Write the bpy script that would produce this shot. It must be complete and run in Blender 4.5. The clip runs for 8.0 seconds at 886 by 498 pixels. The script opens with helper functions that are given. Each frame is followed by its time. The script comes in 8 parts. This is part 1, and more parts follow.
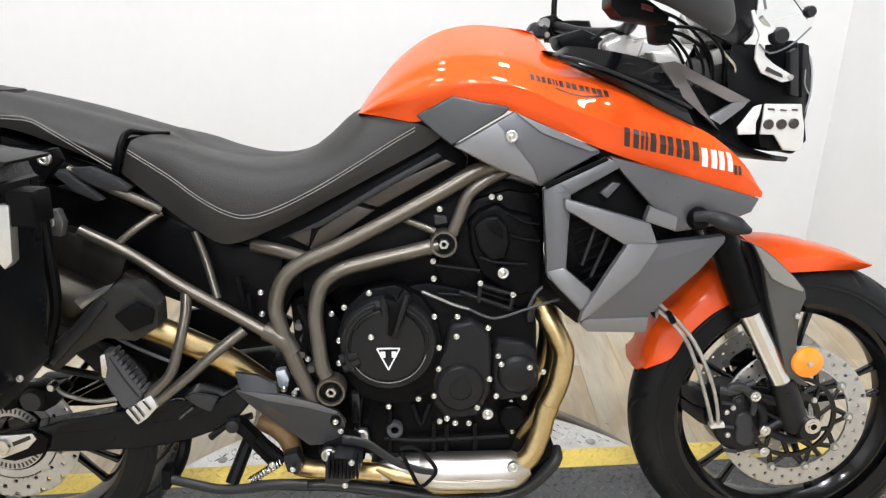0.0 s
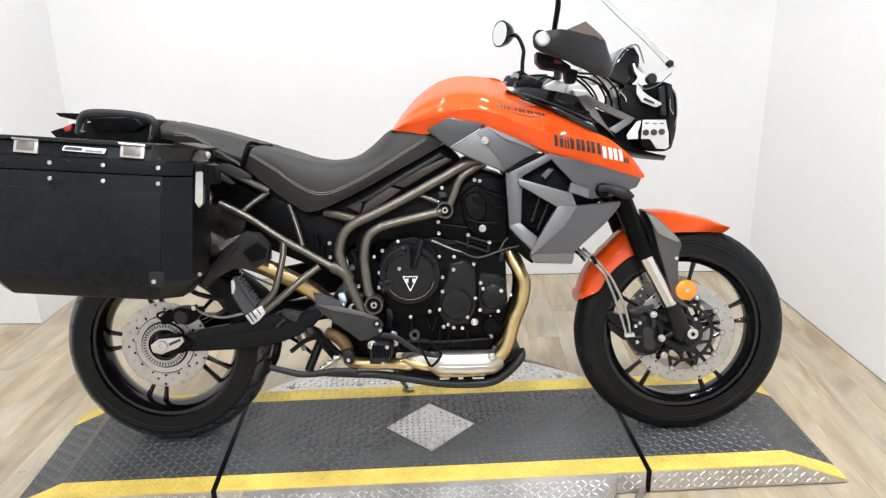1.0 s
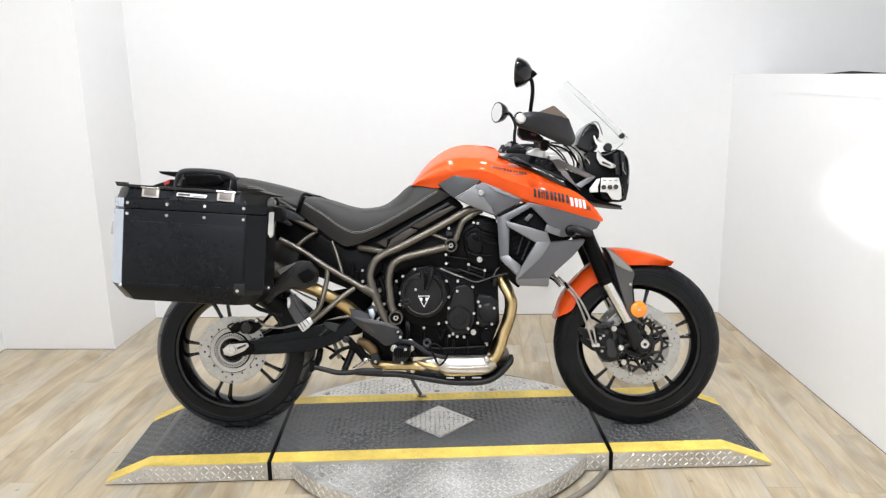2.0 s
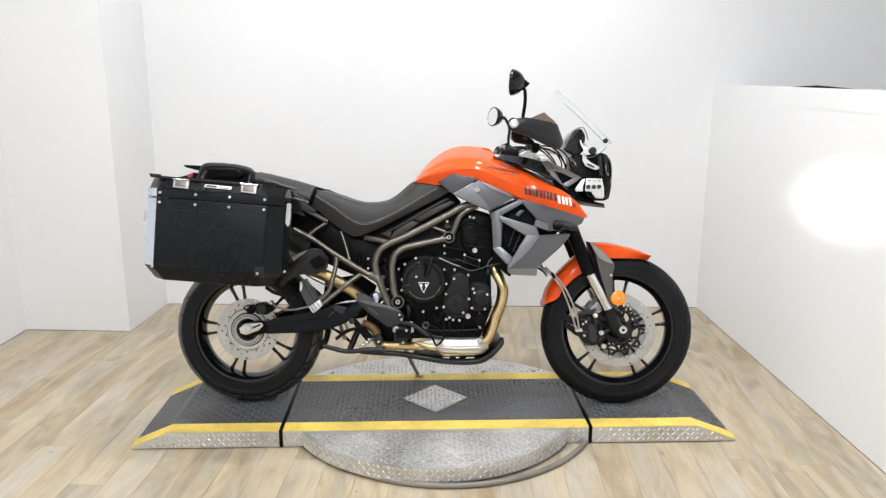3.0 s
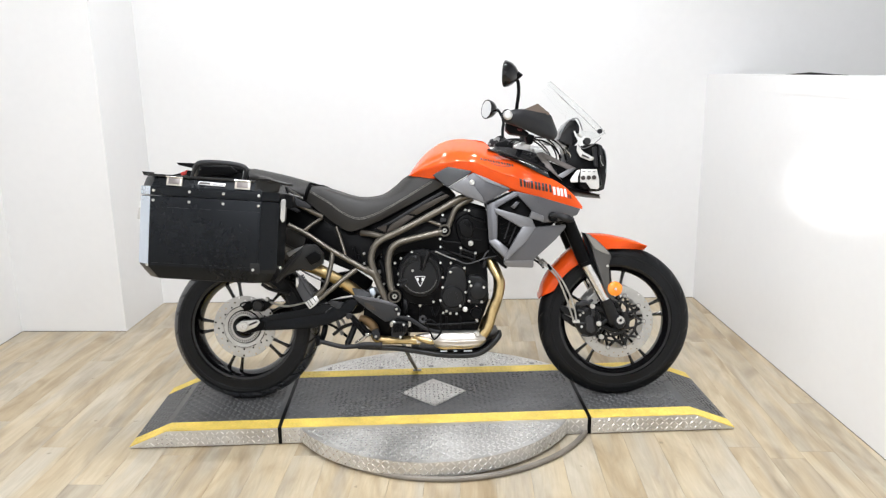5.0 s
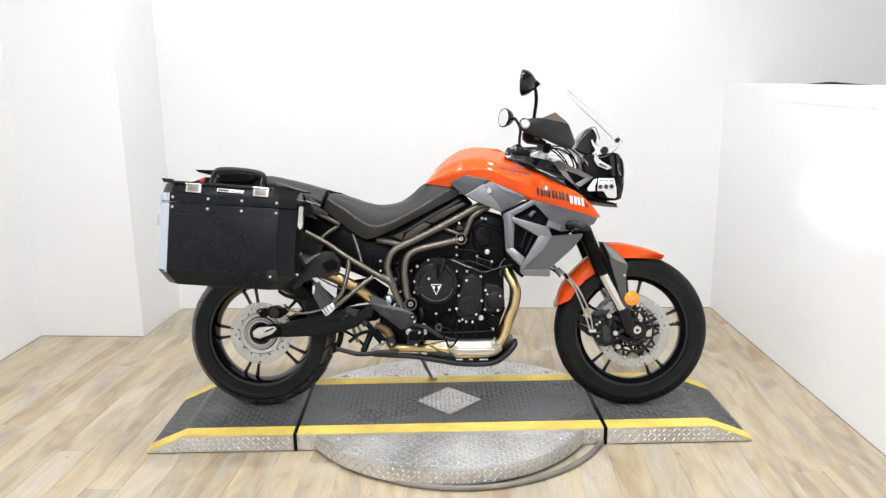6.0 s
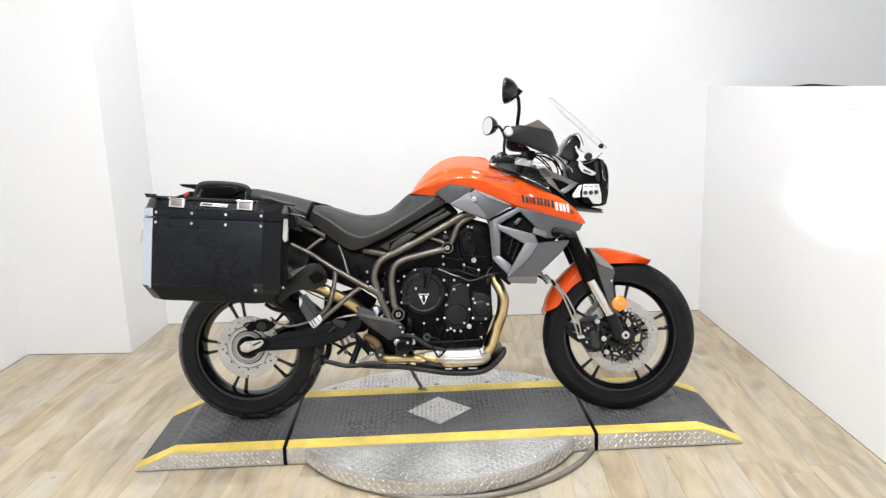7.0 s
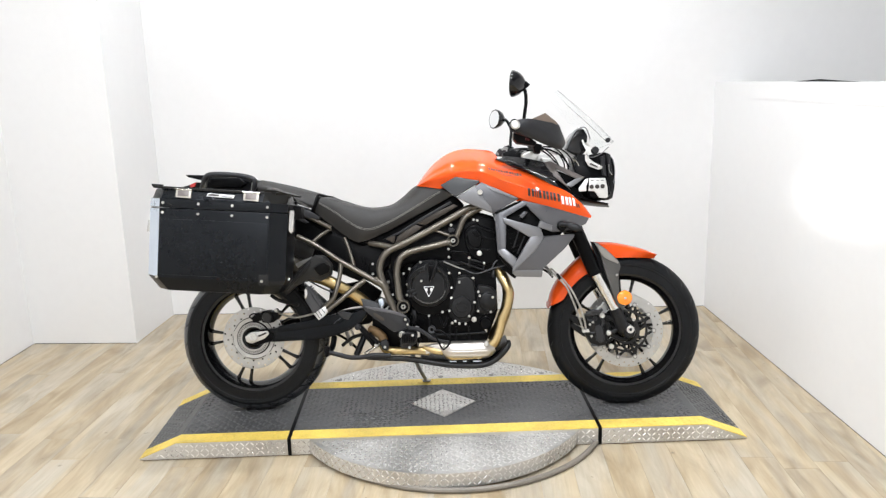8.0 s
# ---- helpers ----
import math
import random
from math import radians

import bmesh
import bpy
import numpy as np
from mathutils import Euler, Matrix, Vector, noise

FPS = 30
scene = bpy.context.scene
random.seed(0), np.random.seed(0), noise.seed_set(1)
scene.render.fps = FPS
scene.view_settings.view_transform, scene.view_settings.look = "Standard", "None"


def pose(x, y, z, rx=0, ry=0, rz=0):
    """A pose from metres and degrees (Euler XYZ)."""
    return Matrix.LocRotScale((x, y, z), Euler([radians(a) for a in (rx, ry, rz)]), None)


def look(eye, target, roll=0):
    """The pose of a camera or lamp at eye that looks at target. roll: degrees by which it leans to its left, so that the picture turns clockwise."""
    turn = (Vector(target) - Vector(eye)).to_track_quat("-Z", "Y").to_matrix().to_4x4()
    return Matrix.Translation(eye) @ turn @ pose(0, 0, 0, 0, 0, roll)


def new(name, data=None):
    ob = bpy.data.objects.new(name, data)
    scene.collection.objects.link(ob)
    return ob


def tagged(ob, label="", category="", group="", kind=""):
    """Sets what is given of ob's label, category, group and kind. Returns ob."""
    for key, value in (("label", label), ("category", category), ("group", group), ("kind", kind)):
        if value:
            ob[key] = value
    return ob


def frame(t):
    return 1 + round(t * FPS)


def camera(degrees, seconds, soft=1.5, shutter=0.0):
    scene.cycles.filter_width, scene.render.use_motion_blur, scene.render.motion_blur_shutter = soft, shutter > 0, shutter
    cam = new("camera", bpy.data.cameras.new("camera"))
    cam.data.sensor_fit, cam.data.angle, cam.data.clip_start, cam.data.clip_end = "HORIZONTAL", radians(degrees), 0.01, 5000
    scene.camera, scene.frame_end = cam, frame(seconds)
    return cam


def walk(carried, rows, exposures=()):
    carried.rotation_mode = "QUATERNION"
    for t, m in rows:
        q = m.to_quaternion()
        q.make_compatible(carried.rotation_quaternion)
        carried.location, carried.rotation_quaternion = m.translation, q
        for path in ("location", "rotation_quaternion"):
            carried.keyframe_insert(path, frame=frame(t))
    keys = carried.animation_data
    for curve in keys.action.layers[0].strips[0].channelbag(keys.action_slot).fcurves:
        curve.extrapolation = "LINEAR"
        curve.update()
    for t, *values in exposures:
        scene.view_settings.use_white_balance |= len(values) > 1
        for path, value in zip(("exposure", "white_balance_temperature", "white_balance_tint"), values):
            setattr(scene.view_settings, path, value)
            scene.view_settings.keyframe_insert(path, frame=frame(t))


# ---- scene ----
cam = camera(61.0, 8.0, soft=1.3)
PATH = [
    (0, (0.055, -1.304, 1.298), (0.059, 0.535, 0.513), -0.1),
    (0.5, (0.127, -1.723, 1.293), (0.129, 0.14, 0.564), -0.5),
    (1, (0.114, -2.105, 1.342), (0.055, -0.207, 0.716), -1.2),
    (1.5, (0.174, -2.476, 1.373), (0.07, -0.55, 0.843), -0.7),
    (1.7, (0.178, -2.594, 1.38), (0.066, -0.656, 0.899), -1.0),
    (2.8, (0.156, -3.008, 1.428), (0.078, -1.057, 0.995), -1.1),
    (3, (0.166, -3.027, 1.425), (0.079, -1.081, 0.973), 0.0),
    (3.5, (0.18, -3.035, 1.425), (0.11, -1.087, 0.977), -0.8),
    (4, (0.168, -3.03, 1.42), (0.073, -1.085, 0.966), -1.6),
    (5.5, (0.165, -3.022, 1.416), (0.091, -1.078, 0.951), -0.6),
    (6, (0.159, -3.023, 1.417), (0.044, -1.076, 0.974), -0.8),
    (6.5, (0.162, -3.019, 1.42), (0.049, -1.074, 0.967), -1.2),
    (7, (0.174, -3.016, 1.419), (0.085, -1.063, 0.997), -1.9),
    (7.5, (0.171, -3.016, 1.42), (0.061, -1.062, 1.01), -1.4),
    (8, (0.171, -3.019, 1.416), (0.069, -1.07, 0.978), -1.5),
]
walk(cam, [(t, look(eye, target, roll)) for t, eye, target, roll in PATH],
     exposures=[(0.0, 0.26), (0.5, 0.26), (1.0, 0.24), (1.5, 0.22), (3.0, 0.06), (3.5, 0.06), (4.0, 0.06), (5.5, 0.22), (8.0, 0.22)])

# ---- world, lamps, exposure ----
world = bpy.data.worlds.new("world")
scene.world = world
world.use_nodes = True
world.node_tree.nodes["Background"].inputs["Color"].default_value = (0.8, 0.86, 1.0, 1)
world.node_tree.nodes["Background"].inputs["Strength"].default_value = 0.3

CEILING = 3.5


def ceiling_lamp(x, y, w, d, power):
    data = bpy.data.lights.new("ceiling_lamp", "AREA")
    data.shape, data.size, data.size_y, data.energy = "RECTANGLE", w, d, power
    data.color = (0.945, 0.985, 1.045)
    ob = new("ceiling_lamp", data)
    ob.matrix_world = pose(x, y, CEILING - 0.09)
    return ob


LAMPS = [(-1.3, -0.6, 0.22, 0.22, 13), (-0.1, -0.6, 0.22, 0.22, 27), (0.9, -0.6, 0.22, 0.22, 18), (-1.3, -2.2, 0.22, 0.22, 15), (-0.1, -2.2, 0.22, 0.22, 29),
         (0.9, -2.2, 0.22, 0.22, 18), (-0.7, -3.8, 0.22, 0.22, 44), (0.1, -3.8, 0.22, 0.22, 46), (-0.8, 0.75, 0.22, 0.22, 11), (0.6, 0.75, 0.22, 0.22, 18)]
for lamp in LAMPS:
    ceiling_lamp(*lamp)

# lamp added with no seen source, aimed to make the half wall's bright patch
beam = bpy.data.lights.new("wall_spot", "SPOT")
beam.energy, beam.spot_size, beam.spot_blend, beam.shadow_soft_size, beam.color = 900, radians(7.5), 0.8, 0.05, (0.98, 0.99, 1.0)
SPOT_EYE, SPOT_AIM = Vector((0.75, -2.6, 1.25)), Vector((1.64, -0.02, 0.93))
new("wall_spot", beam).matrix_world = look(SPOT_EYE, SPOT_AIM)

# ---- materials ----
def material(name, color, rough=0.5, metal=0.0, vary=0.12, scale=6.0, bump=0.0, bump_scale=120.0, coat=0.0, rough_vary=0.1, per_piece=0.0, spec=0.5):
    """A painted, moulded or metal surface: colour and gloss that vary at two scales, and a fine relief."""
    m = bpy.data.materials.new(name)
    m.use_nodes = True
    nt = m.node_tree
    n, l = nt.nodes, nt.links
    b = n["Principled BSDF"]
    b.inputs["Metallic"].default_value = metal
    b.inputs["Specular IOR Level"].default_value = spec
    b.inputs["Coat Weight"].default_value = coat
    b.inputs["Coat Roughness"].default_value = 0.04
    co = n.new("ShaderNodeTexCoord")
    big, small = n.new("ShaderNodeTexNoise"), n.new("ShaderNodeTexNoise")
    big.inputs["Scale"].default_value, small.inputs["Scale"].default_value = scale, scale * 17
    big.inputs["Detail"].default_value = small.inputs["Detail"].default_value = 4
    l.new(co.outputs["Object"], big.inputs["Vector"]), l.new(co.outputs["Object"], small.inputs["Vector"])
    add = n.new("ShaderNodeMath")
    add.operation = "MULTIPLY_ADD"
    l.new(small.outputs["Fac"], add.inputs[0])
    add.inputs[1].default_value = 0.5
    l.new(big.outputs["Fac"], add.inputs[2])
    fac = add.outputs[0]
    if per_piece:
        info = n.new("ShaderNodeObjectInfo")
        mul = n.new("ShaderNodeMath")
        mul.operation = "MULTIPLY_ADD"
        l.new(info.outputs["Random"], mul.inputs[0])
        mul.inputs[1].default_value = per_piece
        l.new(fac, mul.inputs[2])
        fac = mul.outputs[0]
    ramp = n.new("ShaderNodeMapRange")
    ramp.inputs["From Min"].default_value, ramp.inputs["From Max"].default_value = 0.45, 1.05 + per_piece
    ramp.inputs["To Min"].default_value, ramp.inputs["To Max"].default_value = 1 - vary, 1 + vary
    l.new(fac, ramp.inputs["Value"])
    mix = n.new("ShaderNodeVectorMath")
    mix.operation = "SCALE"
    mix.inputs[0].default_value = color
    l.new(ramp.outputs["Result"], mix.inputs["Scale"])
    l.new(mix.outputs["Vector"], b.inputs["Base Color"])
    gloss = n.new("ShaderNodeMapRange")
    gloss.inputs["From Min"].default_value, gloss.inputs["From Max"].default_value = 0.45, 1.05
    gloss.inputs["To Min"].default_value, gloss.inputs["To Max"].default_value = max(0.02, rough - rough_vary * 0.6), min(1, rough + rough_vary)
    l.new(add.outputs[0], gloss.inputs["Value"])
    l.new(gloss.outputs["Result"], b.inputs["Roughness"])
    if bump:
        tex = n.new("ShaderNodeTexNoise")
        tex.inputs["Scale"].default_value, tex.inputs["Detail"].default_value = bump_scale, 6
        l.new(co.outputs["Object"], tex.inputs["Vector"])
        bp = n.new("ShaderNodeBump")
        bp.inputs["Strength"].default_value, bp.inputs["Distance"].default_value = bump, 0.002
        l.new(tex.outputs["Fac"], bp.inputs["Height"])
        l.new(bp.outputs["Normal"], b.inputs["Normal"])
    return m


def wood_material(name):
    """Greyish oak vinyl planks: long grain along y, a tone for each plank, darker smudges and knots."""
    m = bpy.data.materials.new(name)
    m.use_nodes = True
    nt = m.node_tree
    n, l = nt.nodes, nt.links
    b = n["Principled BSDF"]
    geo, info = n.new("ShaderNodeNewGeometry"), n.new("ShaderNodeObjectInfo")
    shift = n.new("ShaderNodeVectorMath")
    shift.operation = "MULTIPLY_ADD"
    comb = n.new("ShaderNodeCombineXYZ")
    for k in "XYZ":
        l.new(info.outputs["Random"], comb.inputs[k])
    shift.inputs[1].default_value = (37.0, 61.0, 19.0)
    l.new(comb.outputs[0], shift.inputs[0]), l.new(geo.outputs["Position"], shift.inputs[2])

    def grain(sx, sy, detail, distort):
        mp, tex = n.new("ShaderNodeMapping"), n.new("ShaderNodeTexNoise")
        mp.inputs["Scale"].default_value = (sx, sy, 1)
        tex.inputs["Scale"].default_value, tex.inputs["Detail"].default_value, tex.inputs["Distortion"].default_value = 1, detail, distort
        l.new(shift.outputs[0], mp.inputs["Vector"]), l.new(mp.outputs[0], tex.inputs["Vector"])
        return tex.outputs["Fac"]

    smudge, patch, streak, fine = grain(9, 2.2, 4, 1.4), grain(7, 1.1, 3, 0.9), grain(38, 3.6, 5, 1.4), grain(190, 7, 4, 0.3)

    def tones(name_fac, stops):
        ramp = n.new("ShaderNodeValToRGB")
        ramp.color_ramp.elements[0].position, ramp.color_ramp.elements[0].color = stops[0][0], (*stops[0][1], 1)
        ramp.color_ramp.elements[1].position, ramp.color_ramp.elements[1].color = stops[-1][0], (*stops[-1][1], 1)
        for p, c in stops[1:-1]:
            ramp.color_ramp.elements.new(p).color = (*c, 1)
        l.new(name_fac, ramp.inputs["Fac"])
        return ramp.outputs["Color"]

    a = n.new("ShaderNodeMath")
    a.operation = "MULTIPLY_ADD"
    l.new(info.outputs["Random"], a.inputs[0])
    a.inputs[1].default_value = 0.24
    l.new(smudge, a.inputs[2])
    warm = tones(a.outputs[0], [(0.36, (0.275, 0.203, 0.118)), (0.52, (0.365, 0.284, 0.178)), (0.66, (0.425, 0.342, 0.225)), (0.86, (0.482, 0.402, 0.278))])
    grey = tones(a.outputs[0], [(0.36, (0.255, 0.21, 0.148)), (0.52, (0.335, 0.284, 0.21)), (0.66, (0.396, 0.342, 0.26)), (0.86, (0.452, 0.4, 0.312))])
    sel = n.new("ShaderNodeMapRange")
    sel.inputs["From Min"].default_value, sel.inputs["From Max"].default_value = 0.42, 0.62
    l.new(patch, sel.inputs["Value"])
    tone = n.new("ShaderNodeMix")
    tone.data_type = "RGBA"
    l.new(sel.outputs[0], tone.inputs[0]), l.new(warm, tone.inputs[6]), l.new(grey, tone.inputs[7])
    dark = n.new("ShaderNodeMapRange")
    dark.inputs["From Min"].default_value, dark.inputs["From Max"].default_value = 0.3, 0.65
    dark.inputs["To Min"].default_value, dark.inputs["To Max"].default_value = 0.9, 1.05
    l.new(streak, dark.inputs["Value"])
    dark2 = n.new("ShaderNodeMapRange")
    dark2.inputs["From Min"].default_value, dark2.inputs["From Max"].default_value = 0.3, 0.7
    dark2.inputs["To Min"].default_value, dark2.inputs["To Max"].default_value = 0.96, 1.03
    l.new(fine, dark2.inputs["Value"])
    mu = n.new("ShaderNodeMath")
    mu.operation = "MULTIPLY"
    l.new(dark.outputs[0], mu.inputs[0]), l.new(dark2.outputs[0], mu.inputs[1])
    specks = n.new("ShaderNodeTexNoise")
    specks.inputs["Scale"].default_value, specks.inputs["Detail"].default_value = 22, 2
    l.new(geo.outputs["Position"], specks.inputs["Vector"])
    dirt = n.new("ShaderNodeMapRange")
    dirt.inputs["From Min"].default_value, dirt.inputs["From Max"].default_value = 0.725, 0.76
    dirt.inputs["To Min"].default_value, dirt.inputs["To Max"].default_value = 1.0, 0.62
    l.new(specks.outputs["Fac"], dirt.inputs["Value"])
    mu2 = n.new("ShaderNodeMath")
    mu2.operation = "MULTIPLY"
    l.new(mu.outputs[0], mu2.inputs[0]), l.new(dirt.outputs[0], mu2.inputs[1])
    sc = n.new("ShaderNodeVectorMath")
    sc.operation = "SCALE"
    l.new(tone.outputs[2], sc.inputs[0]), l.new(mu2.outputs[0], sc.inputs["Scale"])
    l.new(sc.outputs[0], b.inputs["Base Color"])
    b.inputs["Roughness"].default_value = 0.42
    bp = n.new("ShaderNodeBump")
    bp.inputs["Strength"].default_value, bp.inputs["Distance"].default_value = 0.25, 0.001
    l.new(streak, bp.inputs["Height"]), l.new(bp.outputs["Normal"], b.inputs["Normal"])
    return m


WALL = material("white wall paint", (0.75, 0.744, 0.736), 0.38, vary=0.025, scale=1.3, bump=0.12, bump_scale=220, rough_vary=0.08)
# ceiling colour lowered to stand for a high, unlit ceiling in reflections
CEIL = material("ceiling paint", (0.45, 0.45, 0.44), 0.8, vary=0.03, bump=0.2)
CAP = material("white cap board", (0.82, 0.82, 0.81), 0.3, vary=0.02)
WOOD = wood_material("grey oak plank")
SUBFLOOR = material("dark joint", (0.05, 0.042, 0.033), 0.9)
FLOOR_BED = material("floor joint", (0.19, 0.155, 0.108), 0.8)
RUBBER_MAT = material("black tread plate", (0.06, 0.06, 0.06), 0.31, vary=0.45, scale=4, bump=0.15, rough_vary=0.2, spec=0.48)
# worn lugs, coloured lighter than the mat to carry their highlights
MAT_LUG = material("worn black tread lug, lighter for highlights", (0.085, 0.085, 0.085), 0.27, vary=0.35, scale=4, rough_vary=0.15, spec=0.6)
STEEL_PLATE = material("worn aluminium tread plate", (0.56, 0.545, 0.52), 0.4, 0.75, vary=0.3, scale=4, rough_vary=0.25, bump=0.15)
LUG = material("polished tread lug", (0.74, 0.725, 0.7), 0.24, 0.85, vary=0.15, scale=5, rough_vary=0.12)
YELLOW = material("yellow safety paint", (0.72, 0.53, 0.11), 0.5, vary=0.3, scale=9, bump=0.2, rough_vary=0.15)
TYRE = material("tyre rubber", (0.0062, 0.0066, 0.0074), 0.4, vary=0.35, scale=9, bump=0.15, bump_scale=300, spec=0.17)
# worn rear tread, its blue-grey lift painted in for the white wall's sheen
TREAD = material("worn tyre tread with wall sheen", (0.015, 0.0165, 0.0195), 0.26, vary=0.2, scale=12, bump=0.1, bump_scale=260, spec=1.0)
RIM_BLACK = material("gloss black wheel paint", (0.003, 0.003, 0.0035), 0.16, vary=0.15, coat=0.25, spec=0.35)
ORANGE = material("orange tank lacquer", (0.75, 0.082, 0.009), 0.5, vary=0.03, coat=0.7, rough_vary=0.04, spec=0.05)
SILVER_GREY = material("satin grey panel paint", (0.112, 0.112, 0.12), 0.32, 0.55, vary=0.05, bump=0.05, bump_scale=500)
# lighter copy of the panel grey; puts lit tone on shroud and side panel facets
LIGHT_GREY = material("satin panel grey, lightened", (0.185, 0.185, 0.193), 0.33, 0.55, vary=0.05, bump=0.05, bump_scale=500)
BLACK_PLASTIC = material("black grained plastic", (0.0032, 0.0032, 0.0037), 0.36, vary=0.2, bump=0.2, bump_scale=500, spec=0.085)
DARK_PLASTIC = material("charcoal plastic", (0.016, 0.016, 0.0175), 0.38, vary=0.15, bump=0.15, bump_scale=450, spec=0.25)
GLOSS_BLACK = material("gloss black plastic", (0.004, 0.004, 0.005), 0.12, vary=0.1, coat=0.2, spec=0.35)
SEAT = material("black seat vinyl", (0.026, 0.0243, 0.0226), 0.46, vary=0.18, scale=8, bump=0.35, bump_scale=420, spec=0.28)
THREAD = material("grey stitching", (0.2, 0.19, 0.175), 0.8)
FRAME = material("bronze grey frame paint", (0.118, 0.105, 0.086), 0.29, 0.7, vary=0.05, scale=9, bump=0.02, bump_scale=400, rough_vary=0.03)
ENGINE = material("black engine casting", (0.0026, 0.0026, 0.003), 0.32, vary=0.25, scale=12, bump=0.3, bump_scale=350, spec=0.08)
COVER = material("satin black engine cover", (0.0105, 0.0105, 0.011), 0.33, vary=0.12, scale=14, bump=0.12, bump_scale=500, spec=0.18)
STEEL = material("bright steel", (0.66, 0.65, 0.63), 0.2, 1.0, vary=0.05, scale=20, rough_vary=0.04)
BOLT = material("zinc bolt", (0.55, 0.545, 0.52), 0.3, 1.0, vary=0.15, scale=60)
ALLOY = material("brushed alloy", (0.6, 0.595, 0.58), 0.32, 0.95, vary=0.12, scale=18, bump=0.1, bump_scale=200)
# steel darkened to hold the shadow that the side case casts on the muffler
MUFFLER = material("muffler steel darkened as case shade", (0.04, 0.035, 0.028), 0.36, 0.9, vary=0.3, scale=9, rough_vary=0.12)
BRASS = material("heat-tinted exhaust steel", (0.48, 0.36, 0.18), 0.31, 1.0, vary=0.22, scale=9, rough_vary=0.05)
DISC = material("ground brake disc steel", (0.46, 0.455, 0.44), 0.36, 0.8, vary=0.1, scale=30)
AMBER = material("amber reflector", (0.95, 0.26, 0.01), 0.2, vary=0.08, coat=0.8)
PANNIER = material("black anodised aluminium", (0.0073, 0.0086, 0.0106), 0.27, 0.42, vary=0.14, scale=5, bump=0.06, bump_scale=300, rough_vary=0.12, spec=0.24)
PANNIER_EDGE = material("black moulded edge", (0.0095, 0.0092, 0.0086), 0.4, vary=0.2, bump=0.15, spec=0.25)
PALE_METAL = material("pale metal and painted reflection", (0.58, 0.64, 0.72), 0.3, 0.7, vary=0.06)
WHITE_PRINT = material("white print", (0.82, 0.82, 0.82), 0.4)
BLACK_PRINT = material("black print", (0.03, 0.022, 0.02), 0.35)
RED_LENS = material("red lamp lens", (0.45, 0.015, 0.012), 0.2, coat=0.6)
MIRROR = material("mirror glass", (0.86, 0.87, 0.88), 0.03, 1.0, vary=0.01, rough_vary=0.01)
LAMP_GLASS = material("headlamp lens", (0.35, 0.36, 0.38), 0.08, 0.3, vary=0.1, coat=1)


def glass_material():
    m = bpy.data.materials.new("clear screen acrylic")
    m.use_nodes = True
    b = m.node_tree.nodes["Principled BSDF"]
    b.inputs["Base Color"].default_value = (0.97, 0.98, 0.98, 1)
    b.inputs["Roughness"].default_value, b.inputs["Transmission Weight"].default_value, b.inputs["IOR"].default_value = 0.02, 1.0, 1.05
    return m


def glow_material(name, color, strength):
    m = bpy.data.materials.new(name)
    m.use_nodes = True
    b = m.node_tree.nodes["Principled BSDF"]
    b.inputs["Base Color"].default_value = (0.9, 0.9, 0.9, 1)
    b.inputs["Emission Color"].default_value = (*color, 1)
    b.inputs["Emission Strength"].default_value = strength
    return m


SCREEN = glass_material()
LAMP_PANEL = glow_material("lamp diffuser", (0.98, 0.985, 1.0), 12.0)
GREY_RUBBER = material("grey moulded rubber", (0.06, 0.06, 0.064), 0.48, vary=0.2, bump=0.2, spec=0.25)
BRIGHT = material("bright anodised alloy", (0.63, 0.62, 0.6), 0.34, 0.35, vary=0.1, scale=20, bump=0.05)
ARM_BLACK = material("blue-black satin paint", (0.0026, 0.0038, 0.0058), 0.2, vary=0.2, scale=8, bump=0.04, spec=0.2)
SATIN_BLACK = material("satin grey-black shield", (0.017, 0.017, 0.017), 0.34, vary=0.15, bump=0.1, spec=0.26)
SILENCER = material("bright silencer steel", (0.5, 0.47, 0.43), 0.34, 1.0, vary=0.12, scale=14, rough_vary=0.1)
GUARD_GREY = material("satin grey guard plastic", (0.075, 0.073, 0.07), 0.4, 0.3, vary=0.08, bump=0.08, bump_scale=450)
# paler guard colour that holds the reflection on the fork guard's upper facet
TAUPE_LIGHT = material("guard grey lightened for reflection", (0.22, 0.21, 0.195), 0.36, 0.35, vary=0.06, bump=0.05, bump_scale=450)
TAUPE = material("satin taupe metal paint", (0.17, 0.152, 0.145), 0.34, 0.6, vary=0.08, bump=0.06, bump_scale=400)
BRONZE = material("dark bronze panel", (0.04, 0.032, 0.025), 0.38, 0.45, vary=0.15, bump=0.06, bump_scale=400)
CAST = material("dark engine cover", (0.004, 0.004, 0.0044), 0.34, vary=0.15, scale=14, bump=0.2, bump_scale=420, spec=0.12)
LATCH = material("cream-grey latch metal", (0.46, 0.43, 0.385), 0.38, 0.5, vary=0.15, scale=20, bump=0.1)
SLATE = material("slate grey panel plastic", (0.035, 0.037, 0.04), 0.28, vary=0.1, bump=0.1, bump_scale=450, spec=0.55)
HOSE = material("braided steel hose", (0.42, 0.41, 0.39), 0.4, 0.8, vary=0.3, scale=60, bump=0.4, bump_scale=900)
DULL_ALLOY = material("dull cast alloy", (0.28, 0.275, 0.265), 0.42, 0.8, vary=0.2, scale=25, bump=0.15)
GUARD = material("dark grey guard plastic", (0.029, 0.029, 0.031), 0.38, vary=0.1, bump=0.1, spec=0.25)
RUST = material("rusty pipe", (0.19, 0.115, 0.05), 0.6, 0.4, vary=0.45, scale=22, bump=0.3)

# ---- mesh tools ----
from mathutils.bvhtree import BVHTree


